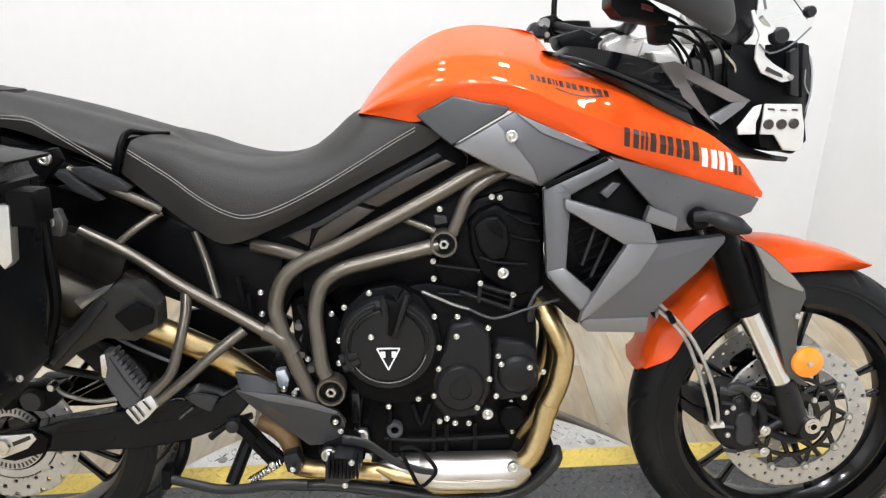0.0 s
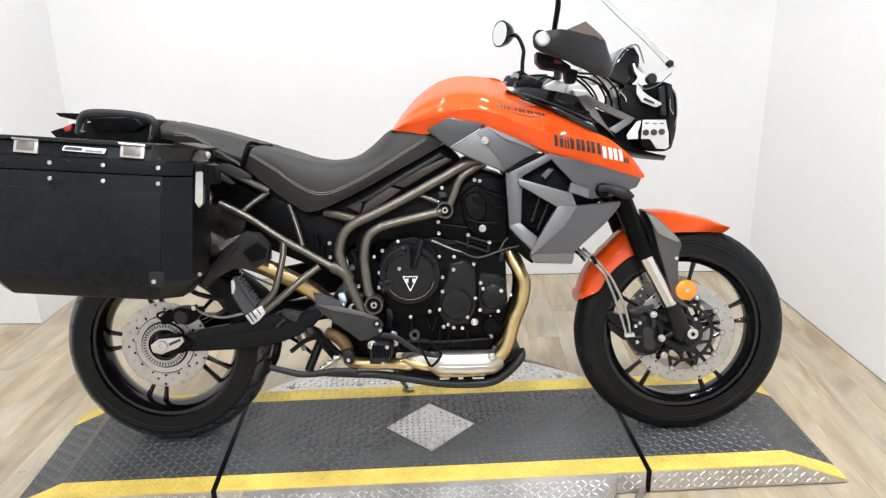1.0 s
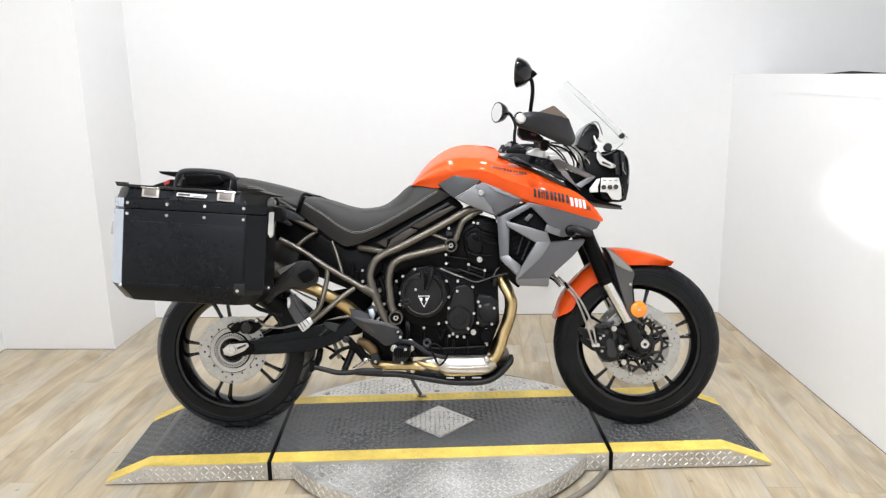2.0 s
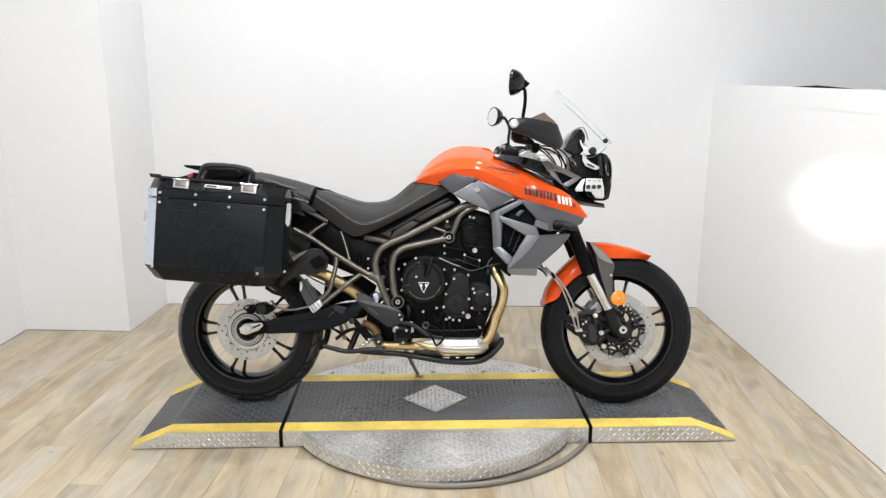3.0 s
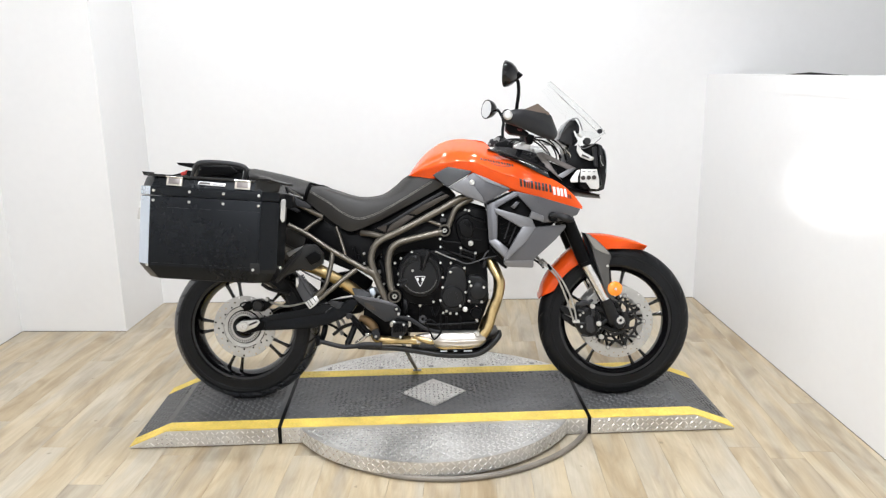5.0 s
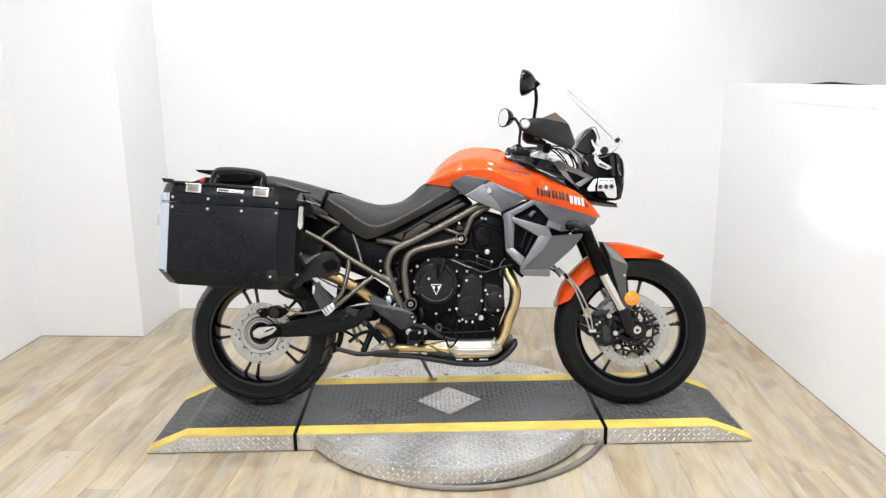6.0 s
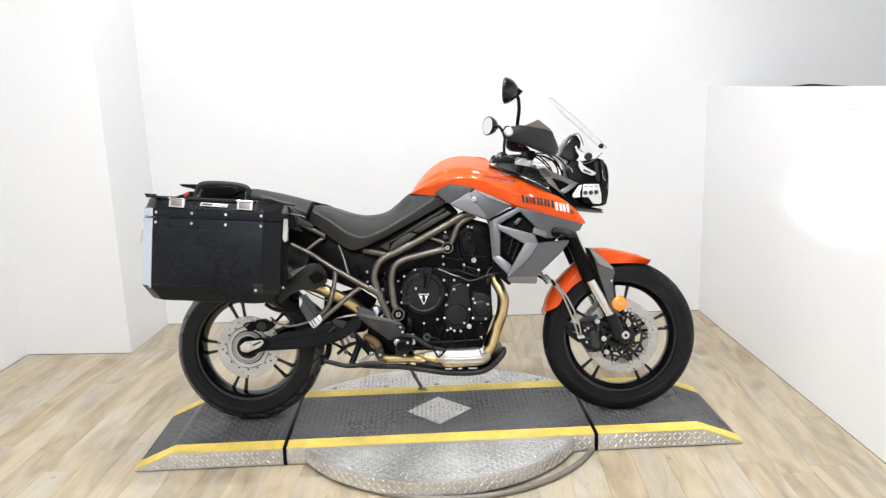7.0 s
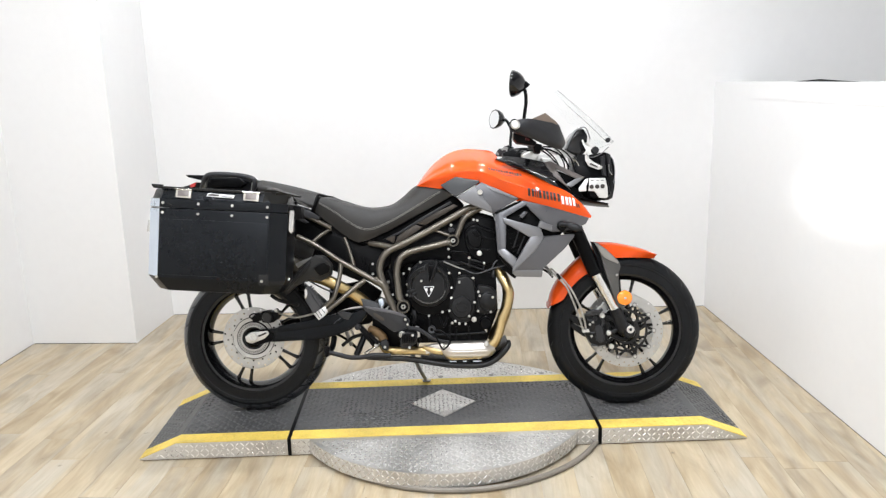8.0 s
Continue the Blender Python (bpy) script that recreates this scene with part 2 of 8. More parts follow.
def smooth(pts, n, closed=False):
    """n points per span along a Catmull-Rom curve through pts."""
    pts = [Vector(p) for p in pts]
    m = len(pts)
    out = []
    spans = m if closed else m - 1
    for i in range(spans):
        if closed:
            a, b, c, d = (pts[(i + k - 1) % m] for k in range(4))
        else:
            b, c = pts[i], pts[i + 1]
            a = pts[i - 1] if i else b + (b - c)
            d = pts[i + 2] if i + 2 < m else c + (c - b)
        for k in range(n):
            t = k / n
            out.append(0.5 * ((2 * b) + (c - a) * t + (2 * a - 5 * b + 4 * c - d) * t * t + (3 * b - a - 3 * c + d) * t ** 3))
    if not closed:
        out.append(pts[-1])
    return out


def part(name, bm, mat, parent=None, label="", soft=True, angle=35):
    """Links a bmesh as one mesh object under a thing or part."""
    bmesh.ops.remove_doubles(bm, verts=bm.verts, dist=1e-5)
    bmesh.ops.recalc_face_normals(bm, faces=bm.faces)
    if soft:
        for f in bm.faces:
            f.smooth = True
        for e in bm.edges:
            if len(e.link_faces) == 2 and e.calc_face_angle(0) > radians(angle):
                e.smooth = False
    me = bpy.data.meshes.new(name)
    bm.to_mesh(me)
    bm.free()
    me.materials.append(mat)
    ob = new(name, me)
    if parent:
        ob.parent = parent
    if label:
        tagged(ob, label)
    return ob


def bevelled(bm, width, angle=30, segments=2):
    es = [e for e in bm.edges if len(e.link_faces) == 2 and e.calc_face_angle(0) > radians(angle)]
    if es and width:
        bmesh.ops.bevel(bm, geom=es, offset=width, segments=segments, profile=0.6, affect="EDGES", clamp_overlap=True)
    return bm


def box(bm, lo, hi, m=None):
    vs = [bm.verts.new(p) for p in [(lo[0], lo[1], lo[2]), (hi[0], lo[1], lo[2]), (hi[0], hi[1], lo[2]), (lo[0], hi[1], lo[2]),
                                    (lo[0], lo[1], hi[2]), (hi[0], lo[1], hi[2]), (hi[0], hi[1], hi[2]), (lo[0], hi[1], hi[2])]]
    for f in [(0, 3, 2, 1), (4, 5, 6, 7), (0, 1, 5, 4), (1, 2, 6, 5), (2, 3, 7, 6), (3, 0, 4, 7)]:
        bm.faces.new([vs[i] for i in f])
    if m:
        for v in vs:
            v.co = m @ v.co
    return bm


def slab(pts, thick, bevel=0.003, bm=None, segments=2, taper=0.0):
    """A plate whose outer face is the polygon pts and whose inner face lies thick further along y."""
    own = bmesh.new()
    c = sum((Vector(p) for p in pts), Vector()) / len(pts)
    a = [own.verts.new(p) for p in pts]
    b = [own.verts.new(Vector(p).lerp(c, taper) + Vector((0, thick, 0))) for p in pts]
    own.faces.new(a)
    own.faces.new(b[::-1])
    for i in range(len(pts)):
        j = (i + 1) % len(pts)
        own.faces.new((a[j], a[i], b[i], b[j]))
    bmesh.ops.recalc_face_normals(own, faces=own.faces)
    bevelled(own, bevel, segments=segments)
    if bm is None:
        return own
    me = bpy.data.meshes.new("tmp")
    own.to_mesh(me)
    own.free()
    bm.from_mesh(me)
    bpy.data.meshes.remove(me)
    return bm


def tube(path, radius, bm=None, sides=14, n=5, flat=1.0, ends=True):
    """A round bar along a smooth curve through path; radius may be one number or one for each point."""
    bm = bm or bmesh.new()
    pts = smooth(path, n) if n > 1 else [Vector(p) for p in path]
    rs = [radius] * len(path) if isinstance(radius, (int, float)) else list(radius)
    rad = []
    for i in range(len(pts)):
        f = i / max(1, n) if n > 1 else i
        k = min(int(f), len(rs) - 2)
        rad.append(rs[k] + (rs[k + 1] - rs[k]) * (f - k))
    up = Vector((0, 1, 0))
    rings = []
    for i, p in enumerate(pts):
        d = (pts[min(i + 1, len(pts) - 1)] - pts[max(i - 1, 0)]).normalized()
        side = d.cross(up)
        if side.length < 1e-3:
            side = d.cross(Vector((1, 0, 0)))
        side.normalize()
        up = side.cross(d).normalized()
        rings.append([bm.verts.new(p + rad[i] * (math.cos(q) * side + flat * math.sin(q) * up)) for q in (2 * math.pi * k / sides for k in range(sides))])
    for a, b in zip(rings, rings[1:]):
        for k in range(sides):
            j = (k + 1) % sides
            bm.faces.new((a[k], a[j], b[j], b[k]))
    if ends:
        bm.faces.new(rings[0][::-1])
        bm.faces.new(rings[-1])
    return bm


def lathe(profile, centre, sides=48, bm=None, closed=False):
    """Turns a profile of (radius, y) about the y axis through centre."""
    bm = bm or bmesh.new()
    c = Vector(centre)
    rings = []
    for r, y in profile:
        if r < 1e-6:
            rings.append([bm.verts.new(c + Vector((0, y, 0)))] * sides)
        else:
            rings.append([bm.verts.new(c + Vector((r * math.cos(q), y, r * math.sin(q)))) for q in (2 * math.pi * k / sides for k in range(sides))])
    pairs = list(zip(rings, rings[1:]))
    if closed:
        pairs.append((rings[-1], rings[0]))
    for a, b in pairs:
        for k in range(sides):
            j = (k + 1) % sides
            f = []
            for v in (a[k], a[j], b[j], b[k]):
                if v not in f:
                    f.append(v)
            if len(f) > 2:
                bm.faces.new(f)
    return bm


def skin(rails, n=4, across=4, mirror=False, thick=0.0, cap=False, bm=None):
    """A smooth sheet over rails, which are curves with as many points each. mirror: its twin on the other side of y = 0 too."""
    bm = bm or bmesh.new()
    curves = [smooth(r, n) for r in rails]
    rows = [smooth([c[i] for c in curves], across) if across > 1 else [c[i] for c in curves] for i in range(len(curves[0]))]
    for sign in ((1, -1) if mirror else (1,)):
        grid = [[bm.verts.new((p.x, p.y * sign, p.z)) for p in row] for row in rows]
        for a, b in zip(grid, grid[1:]):
            for k in range(len(a) - 1):
                bm.faces.new((a[k], a[k + 1], b[k + 1], b[k]))
        if cap:
            bm.faces.new(grid[0])
            bm.faces.new(grid[-1][::-1])
    bmesh.ops.remove_doubles(bm, verts=bm.verts, dist=1e-4)
    bmesh.ops.recalc_face_normals(bm, faces=bm.faces)
    if thick:
        bmesh.ops.solidify(bm, geom=bm.faces[:], thickness=thick)
    return bm


def bolt_mesh(name, r, depth, mat):
    bm = lathe([(0, -depth), (r * 0.45, -depth), (r * 0.5, -depth * 0.6), (r * 0.62, -depth), (r * 0.9, -depth), (r, -depth * 0.8), (r, 0)], (0, 0, 0), 14)
    bmesh.ops.recalc_face_normals(bm, faces=bm.faces)
    me = bpy.data.meshes.new(name)
    for f in bm.faces:
        f.smooth = True
    bm.to_mesh(me)
    bm.free()
    me.materials.append(mat)
    return me


BOLT_MESH = bolt_mesh("bolt", 0.0053, 0.005, BOLT)
BIG_BOLT = bolt_mesh("bolt", 0.0105, 0.008, BOLT)
RIVET = bolt_mesh("rivet", 0.005, 0.003, BOLT)


def bolts(points, parent, mesh=None, name="bolt"):
    for p in points:
        ob = new(name, mesh or BOLT_MESH)
        ob.location = p
        ob.parent = parent

# ---- the room ----
def wall(name, pts, height, label, thick=0.12, mat=WALL, base=0.0):
    """An upright wall along the plan line pts (seen face), its thickness to the left of the line's run."""
    bm = bmesh.new()
    (x0, y0), (x1, y1) = pts
    d = Vector((x1 - x0, y1 - y0, 0)).normalized()
    nrm = Vector((-d.y, d.x, 0)) * thick
    foot = [Vector((x0, y0, base)), Vector((x1, y1, base)), Vector((x1, y1, base)) + nrm, Vector((x0, y0, base)) + nrm]
    lo = [bm.verts.new(p) for p in foot]
    hi = [bm.verts.new(p + Vector((0, 0, height - base))) for p in foot]
    bm.faces.new(lo[::-1]), bm.faces.new(hi)
    for i in range(4):
        j = (i + 1) % 4
        bm.faces.new((lo[i], lo[j], hi[j], hi[i]))
    return tagged(part(name, bm, mat, soft=False), label, "wall", kind="structure")


LOW = 1.366  # top of the half-height wall
wall("wall_back", [(3.4, 1.59), (-1.94, 1.482)], CEILING, "smooth white painted wall behind the motorcycle", thick=-0.12)
wall("wall_left", [(-2.402, 0.957), (-2.20, -5.2)], CEILING, "white painted side wall above the plank floor", thick=-0.12)
wall("wall_right", [(1.962, -5.2), (1.549, 1.6)], LOW - 0.025, "white half-height partition wall with a cap board", thick=-0.12)
wall("wall_front", [(-2.5, -5.2), (3.4, -5.2)], CEILING, "plain white wall closing the room", thick=-0.12)
wall("wall_far_right", [(3.4, -5.2), (3.4, 1.6)], CEILING, "plain white wall beyond the partition", thick=-0.12)

bm = bmesh.new()
box(bm, (-2.53, 0.957, 0), (-1.796, 1.7, CEILING))
bevelled(bm, 0.004)
tagged(part("pillar", bm, WALL), "square white painted column in the corner", "column", kind="structure")

# cap board along the half wall: a face strip and a top
bm = bmesh.new()
m = Matrix.Translation((1.757, -1.825, 0)) @ pose(0, 0, 0, 0, 0, math.degrees(math.atan2(0.413, 6.8)))
box(bm, (-0.0015, -3.37, LOW - 0.085), (0.0, 3.37, LOW - 0.0215), m)
bevelled(bm, 0.003)
tagged(part("trim_face", bm, WALL), "white trim strip under the partition's cap", "trim", kind="structure")
bm = bmesh.new()
box(bm, (-0.0025, -3.37, LOW - 0.022), (0.15, 3.37, LOW), m)
bevelled(bm, 0.003)
tagged(part("trim_cap", bm, WALL), "white cap board on the partition wall", "trim", kind="structure")

bm = bmesh.new()
box(bm, (-2.6, -5.4, CEILING), (3.6, 1.8, CEILING + 0.1))
tagged(part("ceiling", bm, CEIL, soft=False), "plain ceiling with light panels, coloured dark as if unlit", "ceiling", kind="structure")

for x, y, w, d, power in LAMPS:
    fixture = new("ceiling_light")
    fixture.location = (x, y, CEILING)
    tagged(fixture, "white ceiling light with a flat diffuser", "ceiling light", "ceiling lights")
    bm = bmesh.new()
    for sx in (-1, 1):
        box(bm, (sx * (w / 2 + 0.012) - 0.01, -d / 2 - 0.02, -0.08), (sx * (w / 2 + 0.012) + 0.01, d / 2 + 0.02, 0))
        box(bm, (-w / 2, sx * (d / 2 + 0.01) - 0.008, -0.08), (w / 2, sx * (d / 2 + 0.01) + 0.008, 0))
    part("frame", bm, CAP, fixture, soft=False)
    bm = bmesh.new()
    box(bm, (-w / 2, -d / 2, -0.07), (w / 2, d / 2, -0.02))
    part("diffuser", bm, LAMP_PANEL, fixture, soft=False)

# spotlight body and tripod, added out of view to carry the beam on the half wall
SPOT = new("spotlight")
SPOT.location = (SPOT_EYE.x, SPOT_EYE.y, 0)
tagged(SPOT, "added unseen black spotlight on a slim tripod stand", "spotlight")
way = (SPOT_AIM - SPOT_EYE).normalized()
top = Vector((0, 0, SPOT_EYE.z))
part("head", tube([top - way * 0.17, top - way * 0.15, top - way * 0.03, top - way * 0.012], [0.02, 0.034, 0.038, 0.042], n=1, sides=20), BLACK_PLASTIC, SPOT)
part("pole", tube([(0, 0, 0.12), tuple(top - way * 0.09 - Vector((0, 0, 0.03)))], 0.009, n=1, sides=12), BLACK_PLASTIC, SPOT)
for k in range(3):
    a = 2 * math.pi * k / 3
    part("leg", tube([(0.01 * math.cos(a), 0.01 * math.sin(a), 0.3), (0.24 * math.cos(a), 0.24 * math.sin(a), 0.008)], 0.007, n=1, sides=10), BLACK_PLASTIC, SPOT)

# dark joint where the walls meet the floor
for name, pts in (("trim_joint", [(1.949, -5.0), (1.5515, 1.545)]), ("trim_joint", [(1.548, 1.552), (-1.79, 1.484)]), ("trim_joint", [(-2.395, 0.9555), (-1.8, 0.9555)]), ("trim_joint", [(-2.205, -5.0), (-2.4, 0.95)])):
    (x0, y0), (x1, y1) = pts
    tagged(part(name, tube([(x0, y0, 0.001), (x1, y1, 0.0)], 0.0018, n=1, sides=6), SUBFLOOR), "dark joint along the foot of the wall", "trim", kind="structure")
# dark wedge added on the cap to stand for a dark gap there
strap = [(0.148, 0.0), (0.5, 0.0), (0.737, 0.0), (0.6, 0.006), (0.488, 0.011), (0.4, 0.008)]
tagged(part("strap", slab([(1.668 - 0.052 * (y + 0.3) + 0.06, y, LOW + 0.001 + h) for y, h in strap], 0.004, 0.0), BLACK_PLASTIC, soft=False), "thin dark wedge added for the gap above the partition cap", "strap")

# floor: planks on a dark bed
bm = bmesh.new()
box(bm, (-2.6, -5.4, -0.08), (3.6, 1.8, -0.0045))
floor = tagged(part("floor", bm, FLOOR_BED, soft=False), "grey-brown oak plank floor", "floor", kind="structure")

PLANK_W, PLANK_L = 0.127, 1.22


def plank_mesh(w, l):
    b = bmesh.new()
    box(b, (-w / 2, -l / 2, -0.004), (w / 2, l / 2, 0))
    es = [e for e in b.edges if all(v.co.z > -0.001 for v in e.verts)]
    bmesh.ops.bevel(b, geom=es, offset=0.0005, segments=1, affect="EDGES")
    me = bpy.data.meshes.new("plank")
    b.to_mesh(me)
    b.free()
    me.materials.append(WOOD)
    return me


PLANK = plank_mesh(PLANK_W - 0.0005, PLANK_L - 0.0005)
rng = random.Random(4)
for i in range(34):
    x = -2.42 + PLANK_W * (i + 0.5)
    off = rng.choice((0, 0.3, 0.55, 0.8)) + rng.uniform(-0.05, 0.05)
    for j in range(7):
        y = 1.75 - PLANK_L * (j + 0.5) + off * 0.9
        if y - PLANK_L / 2 > 1.5 or y + PLANK_L / 2 < -5.2:
            continue
        hi, lo = min(y + PLANK_L / 2, 1.68), max(y - PLANK_L / 2, -5.3)
        ob = new("plank", PLANK)
        ob.location = (x, (hi + lo) / 2, 0)
        ob.scale.y = (hi - lo) / PLANK_L
        ob.parent = floor

# ---- display stand: tread-plate ramp on a turntable ----
STAND = new("display_ramp")
STAND.matrix_world = pose(0.0, -0.052, 0, 0, 0, 4.2)
tagged(STAND, "low tread-plate ramp with yellow edges under the motorcycle", "ramp")
TOP, HALF, FAR, MID, FLAT, TIP = 0.07, 0.268, 0.286, 0.6, 1.03, 1.19


def lug_field(bm, x0, x1, y0, y1, pitch, length, width, height, z, keep=None, m=None):
    """Raised lozenges of tread plate, turned one way and the other in rows."""
    nx, ny = int((x1 - x0) / pitch), int((y1 - y0) / pitch)
    for i in range(nx):
        for j in range(ny):
            x, y = x0 + (i + 0.5) * pitch, y0 + (j + 0.5) * pitch
            if keep and not keep(x, y):
                continue
            a = radians(45 if (i + j) % 2 else -45)
            c, s = math.cos(a), math.sin(a)
            ring = []
            for u, v, h in ((-length, 0, 0), (0, -width, 0), (length, 0, 0), (0, width, 0)):
                ring.append(Vector((x + u * c - v * s, y + u * s + v * c, z)))
            ridge = [Vector((x - 0.5 * length * c, y - 0.5 * length * s, z + height)), Vector((x + 0.5 * length * c, y + 0.5 * length * s, z + height))]
            ps = ring + ridge
            if m:
                ps = [m @ p for p in ps]
            a0, b0, c0, d0, e0, f0 = (bm.verts.new(p) for p in ps)
            bm.faces.new((a0, b0, e0)), bm.faces.new((b0, c0, f0)), bm.faces.new((b0, f0, e0))
            bm.faces.new((c0, d0, f0)), bm.faces.new((d0, a0, e0)), bm.faces.new((d0, e0, f0))
    return bm


def prism(bm, outline, y0, y1):
    """A block with the side outline (x, z) from y0 to y1."""
    a = [bm.verts.new((x, y0, z)) for x, z in outline]
    b = [bm.verts.new((x, y1, z)) for x, z in outline]
    bm.faces.new(a), bm.faces.new(b[::-1])
    for i in range(len(outline)):
        j = (i + 1) % len(outline)
        bm.faces.new((a[j], a[i], b[i], b[j]))
    return bm


STRIPE = 0.07
for name, outline in (("centre_section", [(-MID, 0.005), (MID, 0.005), (MID, TOP), (-MID, TOP)]),
                      ("end_ramp", [(MID + 0.015, 0.005), (TIP, 0.005), (TIP, 0.009), (FLAT, TOP), (MID + 0.015, TOP)]),
                      ("end_ramp", [(-TIP, 0.005), (-MID - 0.015, 0.005), (-MID - 0.015, TOP), (-FLAT - 0.014, TOP), (-TIP, 0.009)])):
    section = part(name, bevelled(prism(bmesh.new(), outline, -HALF, FAR), 0.003), STEEL_PLATE, STAND, "bright tread-plate side")
    ends = sorted(p[0] for p in outline)
    # inset foot coloured dark to draw the shadow line under the ramp's edge
    part("foot_rail", prism(bmesh.new(), [(ends[0] + 0.012, 0), (ends[-1] - 0.012, 0), (ends[-1] - 0.012, 0.0052), (ends[0] + 0.012, 0.0052)], -HALF + 0.008, FAR - 0.008), SUBFLOOR, section, "recessed foot coloured dark as a shadow gap", soft=False)
    top = [p for p in outline if p[1] > 0.006]
    top.sort()
    # mat and stripes follow the top line
    for piece, ya, yb, mat, lift, lab in (("tread_mat", -HALF + STRIPE + 0.001, FAR - STRIPE - 0.001, RUBBER_MAT, 0.003, "black tread mat"),
                                          ("edge_stripe", -HALF + 0.001, -HALF + STRIPE, YELLOW, 0.0035, "yellow painted edge"),
                                          ("edge_stripe", FAR - STRIPE, FAR - 0.001, YELLOW, 0.0035, "yellow painted edge")):
        bm = bmesh.new()
        prism(bm, [(x, z) for x, z in top] + [(x, z + lift) for x, z in reversed(top)], ya, yb)
        part(piece, bm, mat, section, lab, soft=False)
    bm = bmesh.new()
    for (xa, za), (xb, zb) in zip(top, top[1:]):
        if abs(xb - xa) < 0.02:
            continue
        ln = math.hypot(xb - xa, zb - za)
        m = Matrix.Translation((xa, 0, za)) @ pose(0, 0, 0, 0, -math.degrees(math.atan2(zb - za, xb - xa)), 0)
        lug_field(bm, 0.004, ln - 0.004, -HALF + STRIPE, FAR - STRIPE, 0.0215, 0.0118, 0.004, 0.0026, 0.003, m=m)
    tagged(part("tread", bm, MAT_LUG, section, "black raised tread lugs", soft=False), kind="stuff")
    for ya in (-HALF + 0.002, FAR - STRIPE + 0.001):
        bm = bmesh.new()
        for (xa, za), (xb, zb) in zip(top, top[1:]):
            if abs(xb - xa) < 0.02:
                continue
            m = Matrix.Translation((xa, 0, za)) @ pose(0, 0, 0, 0, -math.degrees(math.atan2(zb - za, xb - xa)), 0)
            lug_field(bm, 0.004, math.hypot(xb - xa, zb - za) - 0.004, ya, ya + STRIPE, 0.0225, 0.0105, 0.0034, 0.0018, 0.0035, m=m)
        tagged(part("stripe_tread", bm, YELLOW, section, "yellow raised tread lugs", soft=False), kind="stuff")
    # lugs on the upright sides
    bm = bmesh.new()
    xs = [p[0] for p in outline]
    lo, hi = min(xs), max(xs)

    def under(x, y, outline=outline):
        return abs(x) > 0.515 and y < TOP - 0.006 - (0 if abs(x) < FLAT else (abs(x) - FLAT) / (TIP - FLAT) * 0.068)

    m = Matrix.Translation((0, -HALF, 0)) @ pose(0, 0, 0, 90)
    lug_field(bm, lo, hi, 0.008, TOP, 0.0195, 0.0115, 0.003, 0.0024, 0.0, keep=under, m=m)
    tagged(part("side_tread", bm, LUG, section, "bright raised tread lugs", soft=False), kind="stuff")

# black filler strips, added to deepen the dark of the two joint gaps
for x in (-MID - 0.0075, MID + 0.0075):
    part("joint_strip", bevelled(box(bmesh.new(), (x - 0.0068, -HALF - 0.002, 0.004), (x + 0.0068, FAR + 0.002, TOP + 0.0045)), 0.002), BLACK_PLASTIC, STAND, "black strip in the joint of the ramp")

# diamond of bright plate let into the mat
bm = bmesh.new()
D = 0.138
vs = [bm.verts.new((x, y + 0.014, z)) for z in (TOP + 0.001, TOP + 0.0072) for x, y in ((-D, 0), (0, -D), (D, 0), (0, D))]
bm.faces.new(vs[4:]), bm.faces.new(vs[3::-1])
for i in range(4):
    j = (i + 1) % 4
    bm.faces.new((vs[i], vs[j], vs[4 + j], vs[4 + i]))
plate = part("diamond_plate", bm, STEEL_PLATE, STAND, "bright square tread plate set cornerwise")
bm = lug_field(bmesh.new(), -D, D, -D, D, 0.0185, 0.0108, 0.003, 0.0022, TOP + 0.0072, keep=lambda x, y: abs(x) + abs(y) < D - 0.008)
bmesh.ops.translate(bm, verts=bm.verts, vec=(0, 0.014, 0))
tagged(part("plate_tread", bm, LUG, plate, "bright raised tread lugs", soft=False), kind="stuff")

# the turntable, crossed by the ramp
TABLE = new("turntable")
TABLE.matrix_world = pose(-0.006, -0.017, 0, 0, 0, 4.2)
tagged(TABLE, "round bright tread-plate turntable on the floor", "turntable")
# front: a deep half disc; back: a flatter segment of a wider circle; the ramp's edges cut both
SEGMENTS = ((-1, 0.607, 0.0, HALF + 0.036), (1, 0.795, 0.306, 0.306 + FAR - 0.034))


def half_disc(bm, r, y_cut, sign, z0, z1, seg=48):
    a0 = math.asin(y_cut / r)
    angles = [a0 + (math.pi - 2 * a0) * k / seg for k in range(seg + 1)]
    lo = [bm.verts.new((r * math.cos(q), sign * r * math.sin(q), z0)) for q in angles]
    hi = [bm.verts.new((r * math.cos(q), sign * r * math.sin(q), z1)) for q in angles]
    bm.faces.new(hi), bm.faces.new(lo[::-1])
    for i in range(seg + 1):
        j = (i + 1) % (seg + 1)
        bm.faces.new((lo[i], lo[j], hi[j], hi[i]))
    return bm


